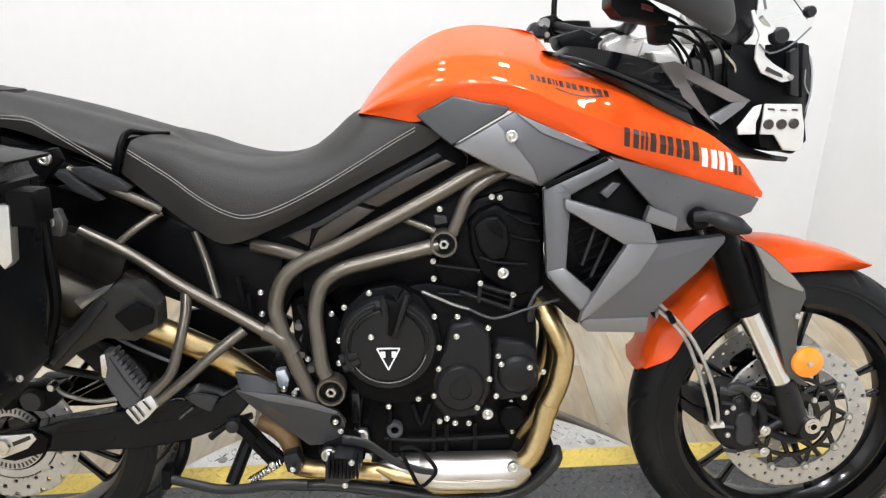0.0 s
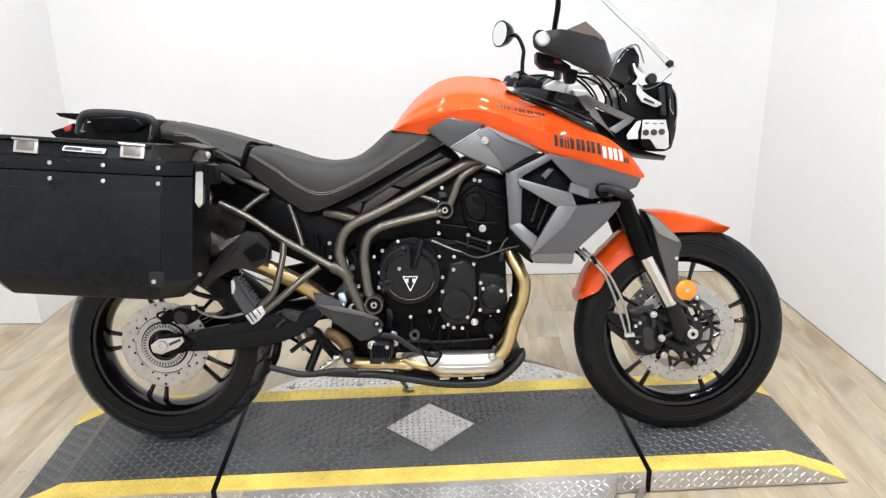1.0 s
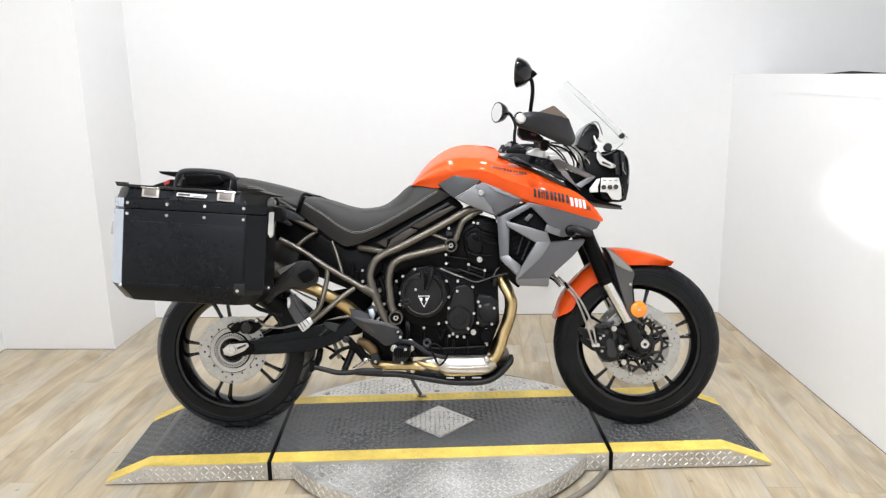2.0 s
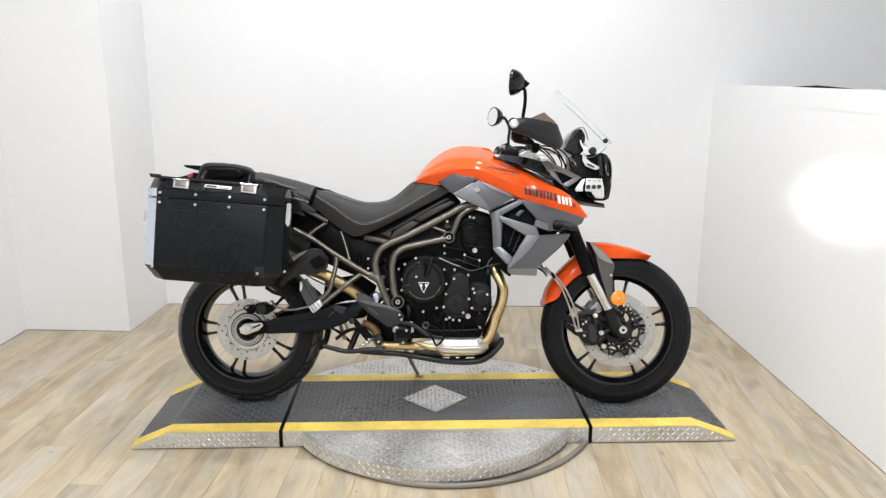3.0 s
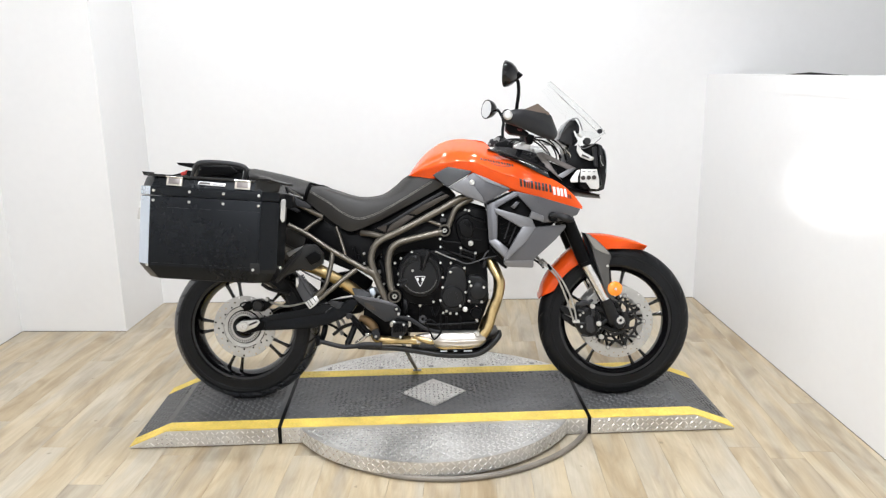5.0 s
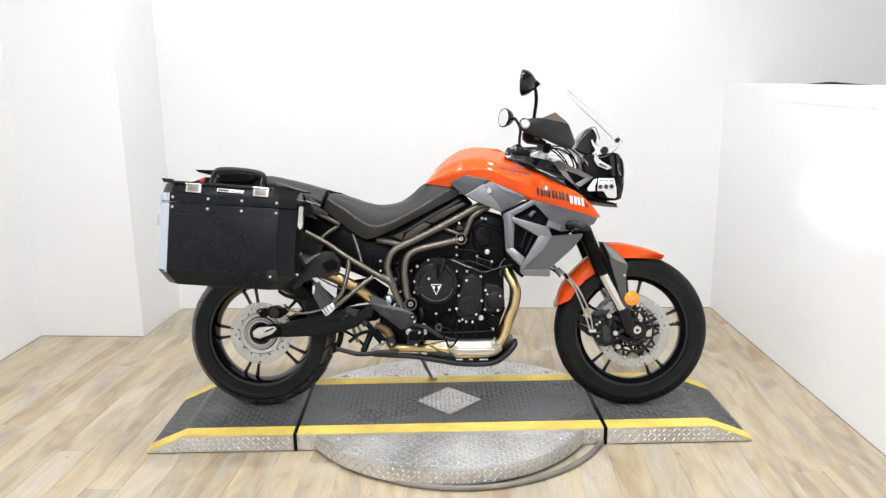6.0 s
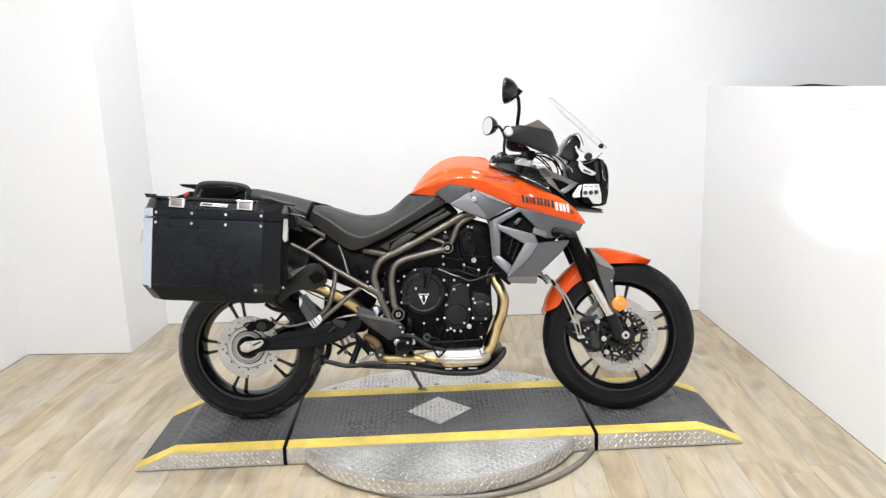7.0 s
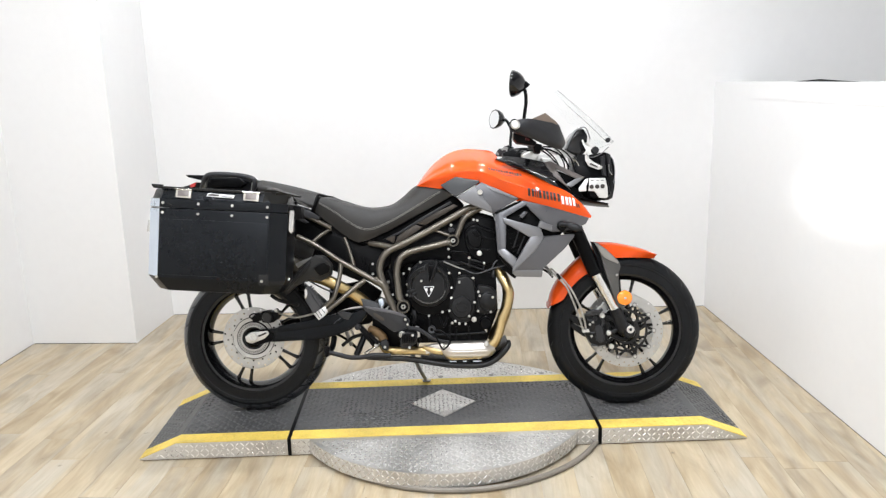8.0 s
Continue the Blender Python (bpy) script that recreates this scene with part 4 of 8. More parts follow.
part("hose_end", slab([(0.571, -0.115, 0.327), (0.6, -0.115, 0.329), (0.603, -0.115, 0.317), (0.574, -0.115, 0.315)], 0.012, 0.003), BRIGHT, cal, "bright hose banjo")
for pts in ([(0.44, -0.1, 0.575), (0.452, -0.112, 0.563), (0.484, -0.12, 0.534), (0.513, -0.122, 0.497), (0.542, -0.122, 0.429), (0.561, -0.118, 0.374), (0.576, -0.115, 0.326)],
            [(0.452, -0.1, 0.577), (0.463, -0.112, 0.566), (0.5, -0.12, 0.531), (0.531, -0.122, 0.489), (0.561, -0.122, 0.428), (0.579, -0.118, 0.374), (0.588, -0.115, 0.326)]):
    part("brake_hose", tube(pts, 0.0039, n=6, sides=10), HOSE, BIKE, "braided steel brake hose")
part("hose_guide", tube([(0.381, -0.1, 0.587), (0.396, -0.104, 0.571), (0.411, -0.106, 0.55)], 0.006, n=3, sides=10), BLACK_PLASTIC, BIKE)
for pts in ([(0.418, -0.09, 0.576), (0.441, -0.1, 0.561), (0.458, -0.1, 0.541)], [(0.412, -0.09, 0.593), (0.433, -0.1, 0.581), (0.446, -0.1, 0.567)]):
    part("hose_clip", tube(pts, 0.0045, n=3, sides=8), BLACK_PLASTIC, BIKE)
part("hose_grommet", slab([(0.468, -0.128, 0.556), (0.477, -0.128, 0.56), (0.491, -0.128, 0.538), (0.48, -0.128, 0.532)], 0.014, 0.003), BLACK_PLASTIC, BIKE, "black grommet joining the hoses")
part("valve", tube([FRONT + Vector((0.2, -0.01, 0.03)), FRONT + Vector((0.175, -0.02, 0.026))], 0.0045, n=1, sides=10), STEEL, FW, "metal valve stem")
part("steering_stem", tube([(0.482, 0, 0.881), (0.516, 0, 0.798), (0.559, 0, 0.71)], 0.035, n=3, sides=20), BLACK_PLASTIC, BIKE)
for pts in ([(0.418, -0.13, 0.901), (0.457, -0.13, 0.9), (0.489, -0.13, 0.863), (0.465, -0.13, 0.843), (0.426, -0.13, 0.864)], [(0.487, -0.13, 0.756), (0.537, -0.13, 0.763), (0.553, -0.13, 0.731), (0.514, -0.13, 0.721)]):
    part("yoke", slab(pts, 0.26, 0.006), BLACK_PLASTIC, BIKE)

# ---- frame of bronze-grey tube ----
def frame_tube(pts, r, label="bronze-grey frame tube", twin=True):
    part("frame_tube", tube(pts, [0.84 * q for q in r] if isinstance(r, list) else 0.84 * r, n=7, sides=16), FRAME, BIKE, label)
    if twin:
        part("frame_tube", tube([(p[0], -p[1], p[2]) for p in pts], [0.84 * q for q in r] if isinstance(r, list) else 0.84 * r, n=7, sides=16), FRAME, BIKE, label)


frame_tube([(0.172, -0.14, 0.836), (0.122, -0.15, 0.828), (0.054, -0.155, 0.79), (-0.045, -0.16, 0.738), (-0.133, -0.165, 0.695), (-0.188, -0.168, 0.671), (-0.221, -0.172, 0.643), (-0.236, -0.176, 0.598), (-0.23, -0.18, 0.563), (-0.213, -0.185, 0.512), (-0.185, -0.19, 0.445), (-0.177, -0.19, 0.421)], 0.0165)
frame_tube([(0.048, -0.155, 0.697), (-0.007, -0.158, 0.684), (-0.076, -0.162, 0.669), (-0.125, -0.166, 0.655), (-0.157, -0.17, 0.628), (-0.168, -0.175, 0.581), (-0.165, -0.18, 0.536), (-0.159, -0.187, 0.486), (-0.151, -0.19, 0.468)], 0.0165)
frame_tube([(0.171, -0.145, 0.827), (0.134, -0.15, 0.81), (0.102, -0.153, 0.785), (0.085, -0.155, 0.746), (0.073, -0.156, 0.716)], 0.0135)
frame_tube([(-0.011, -0.15, 0.743), (0.043, -0.155, 0.721)], 0.008)
frame_tube([(-0.279, -0.13, 0.696), (-0.219, -0.15, 0.686), (-0.168, -0.165, 0.674)], 0.0145)
frame_tube([(-0.566, -0.16, 0.732), (-0.485, -0.16, 0.689), (-0.401, -0.165, 0.633), (-0.306, -0.17, 0.577), (-0.227, -0.18, 0.532)], 0.0125)
frame_tube([(-0.257, -0.172, 0.55), (-0.227, -0.18, 0.537), (-0.208, -0.183, 0.511)], [0.02, 0.022, 0.018])
frame_tube([(-0.379, -0.13, 0.721), (-0.361, -0.14, 0.672), (-0.34, -0.16, 0.607)], 0.0085)
frame_tube([(-0.507, -0.16, 0.704), (-0.474, -0.15, 0.731), (-0.435, -0.13, 0.757)], 0.008)
frame_tube([(-0.578, -0.15, 0.835), (-0.506, -0.15, 0.801), (-0.433, -0.135, 0.761)], 0.011)
# pillion footrest hanger
frame_tube([(-0.392, -0.165, 0.618), (-0.393, -0.18, 0.581), (-0.404, -0.2, 0.527), (-0.419, -0.21, 0.484), (-0.457, -0.215, 0.448)], [0.012, 0.011, 0.011, 0.011, 0.013], twin=False)
frame_tube([(-0.295, -0.172, 0.551), (-0.344, -0.19, 0.516), (-0.392, -0.205, 0.476), (-0.446, -0.215, 0.434)], 0.0115, twin=False)


def boss(centre, r, depth, label="black ring boss with a bright screw"):
    c = Vector(centre)
    b = part("frame_boss", lathe([(r * 0.78, -depth * 0.5), (r * 0.82, -depth), (r * 0.97, -depth), (r * 1.02, -depth * 0.7), (r * 1.02, 0.02), (0, 0.02)], c, 36), FRAME, BIKE, label)
    part("plug", lathe([(0, -depth * 0.35), (r * 0.8, -depth * 0.35), (r * 0.8, 0)], c, 24), BLACK_PLASTIC, b)
    part("boss_nut", lathe([(r * 0.17, -depth * 0.6), (r * 0.2, -depth * 0.95), (r * 0.36, -depth * 0.95), (r * 0.42, -depth * 0.75), (r * 0.42, -depth * 0.3), (0, -depth * 0.3)], c, 6), BOLT, b, "bright hollow nut")


boss([(-0.143, -0.192, 0.445)][0], 0.0255, 0.016)
boss([(0.058, -0.158, 0.701)][0], 0.0235, 0.014)
for pts in ([(-0.185, -0.19, 0.445), (-0.207, -0.185, 0.419), (-0.172, -0.185, 0.415), (-0.152, -0.185, 0.431)],):
    part("frame_plate", slab(pts, 0.03, 0.004), FRAME, BIKE)
# infill panels between seat and frame
part("infill_panel", slab([(-0.205, -0.14, 0.706), (-0.104, -0.135, 0.769), (0.045, -0.13, 0.854), (0.074, -0.13, 0.841), (-0.025, -0.135, 0.788), (-0.125, -0.138, 0.735), (-0.181, -0.14, 0.69)], 0.02, 0.003), BLACK_PLASTIC, BIKE, "dark plastic side infill")
for pts in ([(-0.038, -0.146, 0.801), (0.064, -0.146, 0.846), (0.081, -0.146, 0.838), (-0.054, -0.146, 0.763), (-0.089, -0.146, 0.773)], [(-0.178, -0.146, 0.69), (-0.161, -0.146, 0.724), (-0.097, -0.146, 0.768), (-0.061, -0.146, 0.758), (-0.168, -0.146, 0.684)], [(-0.216, -0.146, 0.714), (-0.171, -0.146, 0.732), (-0.178, -0.146, 0.694)]):
    part("infill_plate", slab(pts, 0.012, 0.003), BRONZE, BIKE, "dark bronze infill plate")
part("infill_strip", slab([(-0.227, -0.15, 0.709), (-0.156, -0.15, 0.741), (-0.052, -0.15, 0.803), (0.048, -0.15, 0.857), (0.058, -0.15, 0.851), (-0.046, -0.15, 0.793), (-0.15, -0.15, 0.733)], 0.008, 0.002), DARK_PLASTIC, BIKE, "dark trim strip under the seat")
for pts in ([(-0.597, -0.172, 0.832), (-0.581, -0.172, 0.838), (-0.549, -0.172, 0.814), (-0.516, -0.17, 0.785), (-0.528, -0.17, 0.782), (-0.561, -0.172, 0.8)], [(-0.569, -0.166, 0.839), (-0.532, -0.166, 0.84), (-0.493, -0.164, 0.82), (-0.472, -0.162, 0.803), (-0.478, -0.162, 0.796), (-0.521, -0.164, 0.804), (-0.551, -0.166, 0.819)]):
    part("tail_fairing", slab(pts, 0.02, 0.004), GUARD, BIKE, "charcoal tail fairing piece")
part("battery_box", slab([(-0.441, -0.1, 0.747), (-0.312, -0.11, 0.695), (-0.23, -0.12, 0.676), (-0.236, -0.12, 0.559), (-0.317, -0.12, 0.576), (-0.437, -0.11, 0.645), (-0.516, -0.1, 0.696), (-0.487, -0.1, 0.737)], 0.22, 0.008), BLACK_PLASTIC, BIKE)
part("inner_frame", slab([(-0.449, -0.105, 0.756), (-0.334, -0.105, 0.688), (-0.168, -0.105, 0.76), (-0.025, -0.105, 0.839), (0.065, -0.105, 0.885), (0.105, -0.105, 0.843), (0.075, -0.105, 0.7), (-0.132, -0.105, 0.65), (-0.216, -0.105, 0.597), (-0.252, -0.105, 0.521), (-0.322, -0.105, 0.555), (-0.439, -0.105, 0.643), (-0.509, -0.105, 0.697)], 0.21, 0.008), BLACK_PLASTIC, BIKE, "black inner panels below the seat")
part("rear_fender", slab([(-0.714, -0.1, 0.892), (-0.495, -0.1, 0.822), (-0.308, -0.1, 0.706), (-0.248, -0.1, 0.591), (-0.315, -0.1, 0.534), (-0.459, -0.1, 0.595), (-0.616, -0.1, 0.671), (-0.706, -0.1, 0.778)], 0.2, 0.008), BLACK_PLASTIC, BIKE, "black inner rear fender")
part("fender_panel", slab([(-0.616, -0.135, 0.702), (-0.565, -0.135, 0.679), (-0.477, -0.135, 0.636), (-0.45, -0.135, 0.6), (-0.514, -0.135, 0.601), (-0.589, -0.135, 0.554), (-0.624, -0.135, 0.587)], 0.03, 0.004), material("dark bronze sheet", (0.018, 0.014, 0.01), 0.45, 0.2), BIKE, "dark bronze inner sheet")
part("throttle_body", slab([(-0.228, -0.09, 0.582), (-0.172, -0.09, 0.598), (-0.132, -0.09, 0.536), (-0.13, -0.09, 0.388), (-0.181, -0.09, 0.389), (-0.221, -0.09, 0.459)], 0.18, 0.01), ENGINE, BIKE, "black casting behind the frame tubes")
for p in [(-0.21, -0.1, 0.535), (-0.201, -0.1, 0.508), (-0.207, -0.1, 0.48), (-0.191, -0.1, 0.451)]:
    part("union", lathe([(0, -0.012), (0.007, -0.012), (0.009, -0.006), (0.009, 0.01), (0, 0.01)], p, 12), DULL_ALLOY, BIKE, "small alloy union")
part("airbox", slab([(-0.201, -0.12, 0.654), (-0.087, -0.12, 0.715), (0.034, -0.12, 0.78), (0.154, -0.12, 0.814), (0.225, -0.12, 0.793), (0.239, -0.12, 0.638), (0.178, -0.12, 0.552), (-0.029, -0.12, 0.62), (-0.132, -0.12, 0.611), (-0.195, -0.12, 0.558)], 0.24, 0.01), BLACK_PLASTIC, BIKE)

# ---- swing arm and rear axle ----
arm = part("swing_arm", slab([(-0.744, -0.135, 0.345), (-0.701, -0.137, 0.353), (-0.554, -0.14, 0.379), (-0.427, -0.143, 0.412), (-0.4, -0.145, 0.423), (-0.353, -0.147, 0.412), (-0.331, -0.15, 0.428), (-0.29, -0.15, 0.43), (-0.3, -0.15, 0.4), (-0.32, -0.15, 0.377), (-0.365, -0.147, 0.347), (-0.424, -0.145, 0.325), (-0.509, -0.141, 0.309), (-0.666, -0.137, 0.303), (-0.744, -0.135, 0.304)], 0.055, 0.009, segments=3), ARM_BLACK, BIKE, "black cast swing arm")
part("arm_band", slab([(-0.657, -0.141, 0.367), (-0.548, -0.146, 0.387), (-0.433, -0.149, 0.412), (-0.352, -0.152, 0.404), (-0.416, -0.15, 0.374), (-0.573, -0.145, 0.352), (-0.661, -0.141, 0.343)], 0.012, 0.004, segments=3), ARM_BLACK, arm, "raised band along the arm")
part("arm_gusset", slab([(-0.419, -0.153, 0.417), (-0.404, -0.155, 0.426), (-0.354, -0.156, 0.416), (-0.371, -0.156, 0.388), (-0.392, -0.155, 0.398)], 0.012, 0.004), GUARD, arm, "grey gusset on the arm")
part("arm_ridge", tube([(-0.429, -0.153, 0.375), (-0.415, -0.155, 0.388), (-0.402, -0.155, 0.398)], 0.0022, n=3, sides=8), SLATE, arm)
part("swing_arm", slab([(p[0], 0.1, p[2]) for p in [(-0.811, -0.12, 0.357), (-0.696, -0.12, 0.358), (-0.493, -0.14, 0.389), (-0.314, -0.14, 0.41), (-0.251, -0.14, 0.384), (-0.317, -0.14, 0.336), (-0.497, -0.14, 0.309), (-0.701, -0.12, 0.287), (-0.816, -0.12, 0.289)]], 0.04, 0.008), BLACK_PLASTIC, BIKE, "black cast swing arm")
end = part("swing_arm_end", slab([(-0.789, -0.145, 0.336), (-0.761, -0.145, 0.349), (-0.704, -0.145, 0.358), (-0.673, -0.145, 0.337), (-0.683, -0.145, 0.308), (-0.741, -0.145, 0.292), (-0.786, -0.145, 0.3)], 0.025, 0.004), BLACK_PLASTIC, BIKE)
part("chain_adjuster", slab([(-0.791, -0.151, 0.328), (-0.767, -0.151, 0.346), (-0.699, -0.151, 0.351), (-0.693, -0.151, 0.339), (-0.712, -0.151, 0.32), (-0.762, -0.151, 0.301), (-0.786, -0.151, 0.308)], 0.006, 0.0015), ALLOY, end, "bright alloy axle adjuster")
part("axle_nut", lathe([(0, -0.156), (0.008, -0.156), (0.008, -0.159), (0.016, -0.159), (0.017, -0.151), (0, -0.15)], ([(-0.756, -0.155, 0.327)][0][0], 0, [(-0.756, -0.155, 0.327)][0][2]), 6), STEEL, end, "steel axle nut")
part("adjuster_slot", slab([(-0.738, -0.152, 0.334), (-0.705, -0.152, 0.347), (-0.702, -0.152, 0.34), (-0.736, -0.152, 0.326)], 0.002, 0.0005), BLACK_PRINT, end)
part("rear_caliper", slab([(-0.739, -0.118, 0.41), (-0.73, -0.118, 0.425), (-0.702, -0.12, 0.428), (-0.682, -0.12, 0.42), (-0.664, -0.12, 0.425), (-0.652, -0.12, 0.41), (-0.668, -0.12, 0.39), (-0.69, -0.12, 0.378), (-0.728, -0.118, 0.38)], 0.055, 0.005), BLACK_PLASTIC, BIKE, "black rear brake caliper")
part("caliper_block", slab([(-0.775, -0.115, 0.4), (-0.752, -0.115, 0.42), (-0.735, -0.115, 0.415), (-0.738, -0.115, 0.385), (-0.765, -0.115, 0.378)], 0.04, 0.004), ENGINE, BIKE)
part("hose_union", lathe([(0, -0.012), (0.006, -0.012), (0.0085, -0.008), (0.0085, 0.006), (0, 0.006)], (-0.667, -0.118, 0.43), 12), BOLT, BIKE, "bright hose union")
part("caliper_cap", lathe([(0, -0.128), (0.018, -0.128), (0.021, -0.122), (0.021, -0.11), (0, -0.11)], (-0.705, -0.004, 0.404), 28), GUARD, BIKE, "round grey caliper cap")
part("rear_brake_hose", tube([(-0.67, -0.11, 0.427), (-0.643, -0.12, 0.412), (-0.586, -0.125, 0.401), (-0.527, -0.13, 0.412), (-0.483, -0.14, 0.425)], 0.0042, n=5, sides=8), HOSE, BIKE, "braided rear brake hose")
part("sensor_cable", tube([(-0.771, -0.11, 0.394), (-0.781, -0.11, 0.407), (-0.761, -0.11, 0.417), (-0.745, -0.11, 0.407)], 0.003, n=5, sides=8), BLACK_PLASTIC, BIKE)
# rear hugger over the tyre
part("hugger", skin([[(-0.753, -0.07, 0.496), (-0.62, -0.07, 0.51), (-0.523, -0.07, 0.458), (-0.458, -0.08, 0.391)], [(p[0], 0.0, p[2]) for p in [(-0.752, -0.07, 0.509), (-0.602, -0.07, 0.53), (-0.506, -0.07, 0.474), (-0.441, -0.08, 0.399)]], [(p[0], 0.07, p[2]) for p in [(-0.753, -0.07, 0.496), (-0.62, -0.07, 0.51), (-0.523, -0.07, 0.458), (-0.458, -0.08, 0.391)]]], 4, 3, thick=0.003), BLACK_PLASTIC, BIKE, "black rear wheel hugger")
part("mudguard_stay", tube([(-1.0, 0.02, 0.62), (-0.93, 0.02, 0.58), (-0.85, 0.0, 0.57)], 0.006, n=3, sides=8), BLACK_PLASTIC, BIKE)
# shock absorber spring
bm = bmesh.new()
pts = [Vector((-0.2 + 0.028 * math.cos(q), 0.03 + 0.028 * math.sin(q), 0.42 + 0.16 * q / (2 * math.pi * 6))) for q in (2 * math.pi * 6 * k / 72 for k in range(73))]
tube(pts, 0.006, bm, 8, 1)
part("shock_spring", bm, BLACK_PLASTIC, BIKE, "coil spring of the rear shock")

# ---- footrests, levers, stands ----
peg = part("pillion_footrest", slab([(-0.52, -0.222, 0.535), (-0.506, -0.224, 0.532), (-0.459, -0.226, 0.46), (-0.472, -0.226, 0.438), (-0.498, -0.226, 0.428), (-0.529, -0.222, 0.483), (-0.529, -0.22, 0.526)], 0.03, 0.007, segments=3), GREY_RUBBER, BIKE, "grey rubber pillion footrest folded up")
for k in range(9):
    p = Vector((-0.503, -0.226, 0.532)).lerp(Vector((-0.458, -0.228, 0.464)), k / 8)
    part("tread_tooth", slab([p + Vector((-0.003, 0, -0.0035)), p + Vector((0.003, 0, 0.0)), p + Vector((0.001, 0, 0.006)), p + Vector((-0.005, 0, 0.003))], 0.028, 0.001), GREY_RUBBER, peg)
part("tread_groove", tube([(-0.513, -0.2215, 0.525), (-0.491, -0.2245, 0.485), (-0.468, -0.2265, 0.452)], 0.0018, n=3, sides=6), DARK_PLASTIC, peg)
part("footrest_clamp", slab([(-0.495, -0.228, 0.427), (-0.475, -0.23, 0.401), (-0.456, -0.23, 0.414), (-0.437, -0.226, 0.434), (-0.448, -0.226, 0.456), (-0.471, -0.228, 0.443)], 0.034, 0.004), ALLOY, peg, "bright metal footrest clamp")
for a, b in (((-0.486, -0.2302, 0.434), (-0.47, -0.2318, 0.41)), ((-0.476, -0.2302, 0.44), (-0.461, -0.2318, 0.418)), ((-0.461, -0.2296, 0.446), (-0.45, -0.2296, 0.43))):
    part("clamp_slot", tube([a, b], 0.0015, n=1, sides=6, flat=0.6), DARK_PLASTIC, peg, "dark slot between the clamp's ears")
part("footrest_edge", slab([(-0.528, -0.224, 0.527), (-0.518, -0.226, 0.533), (-0.516, -0.226, 0.505), (-0.521, -0.226, 0.487), (-0.529, -0.224, 0.488)], 0.01, 0.003), STEEL, peg)
heel = part("heel_guard", slab([(-0.31, -0.205, 0.45), (-0.227, -0.208, 0.441), (-0.169, -0.21, 0.425), (-0.132, -0.21, 0.41), (-0.118, -0.21, 0.39), (-0.125, -0.21, 0.366), (-0.144, -0.21, 0.349), (-0.184, -0.21, 0.346), (-0.213, -0.208, 0.369), (-0.26, -0.205, 0.401), (-0.288, -0.203, 0.425)], 0.012, 0.003), GUARD, BIKE, "charcoal heel guard")
part("guard_wing", slab([(-0.313, -0.19, 0.479), (-0.273, -0.19, 0.473), (-0.241, -0.192, 0.457), (-0.235, -0.2, 0.441), (-0.257, -0.204, 0.445), (-0.301, -0.204, 0.449)], 0.01, 0.003), DARK_PLASTIC, heel, "charcoal upper wing")
part("guard_fold", slab([(-0.307, -0.206, 0.452), (-0.227, -0.209, 0.442), (-0.168, -0.211, 0.427), (-0.131, -0.211, 0.411), (-0.136, -0.211, 0.405), (-0.188, -0.211, 0.42), (-0.257, -0.208, 0.433)], 0.003, 0.0012), SILVER_GREY, heel, "lighter folded edge")
part("guard_window", slab([(-0.264, -0.206, 0.425), (-0.248, -0.207, 0.421), (-0.221, -0.208, 0.402), (-0.218, -0.208, 0.389), (-0.238, -0.208, 0.396), (-0.257, -0.207, 0.409)], 0.004, 0.001), BRONZE, heel, "window showing the exhaust behind")
part("guard_eye", lathe([(0.006, -0.003), (0.0095, -0.003), (0.0095, 0.002), (0.006, 0.002)], [(-0.136, -0.211, 0.395)][0], 20, closed=True), BLACK_PLASTIC, heel)
bolts([(-0.135, -0.219, 0.397)], heel)
bolts([(-0.127, -0.214, 0.377)], heel)
rest = part("footrest", slab([(-0.153, -0.24, 0.331), (-0.134, -0.26, 0.348), (-0.105, -0.26, 0.347), (-0.088, -0.26, 0.336), (-0.094, -0.25, 0.309), (-0.119, -0.24, 0.286), (-0.157, -0.24, 0.287)], 0.05, 0.006), DARK_PLASTIC, BIKE, "black serrated rider footrest")
for k in range(8):
    a, b = [(-0.144, -0.265, 0.342), (-0.096, -0.265, 0.341)]
    p = Vector(a).lerp(Vector(b), k / 7)
    part("tooth", slab([p + Vector((-0.002, 0, -0.03)), p + Vector((0.002, 0, -0.03)), p + Vector((0.002, 0, 0.004)), p + Vector((-0.002, 0, 0.004))], 0.03, 0.0008), BLACK_PLASTIC, rest)
part("rest_bracket", slab([(-0.17, -0.215, 0.337), (-0.156, -0.215, 0.352), (-0.119, -0.215, 0.366), (-0.095, -0.215, 0.362), (-0.09, -0.215, 0.335), (-0.093, -0.215, 0.3), (-0.134, -0.215, 0.294), (-0.157, -0.215, 0.303)], 0.03, 0.004), BLACK_PLASTIC, rest)
bolts([(-0.148, -0.225, 0.339)], rest, bolt_mesh("pivot_bolt", 0.0135, 0.01, BOLT), "pivot_bolt")
bolts([(-0.105, -0.263, 0.342), (-0.119, -0.25, 0.292)], rest)
pedal = part("brake_pedal", tube([(-0.124, -0.222, 0.364), (-0.085, -0.226, 0.358), (-0.059, -0.23, 0.343), (-0.031, -0.235, 0.325), (0.008, -0.24, 0.312), (0.038, -0.245, 0.309)], [0.0085, 0.0085, 0.008, 0.0075, 0.007, 0.006], n=4, sides=8, flat=0.5), DARK_PLASTIC, BIKE, "black brake pedal")
part("pedal_loop", tube([(-0.023, -0.24, 0.353), (0.004, -0.24, 0.354), (0.033, -0.245, 0.327), (0.038, -0.245, 0.307), (0.013, -0.24, 0.279), (-0.002, -0.24, 0.303), (-0.021, -0.24, 0.347)], 0.0038, n=3, sides=8), BLACK_PLASTIC, pedal)
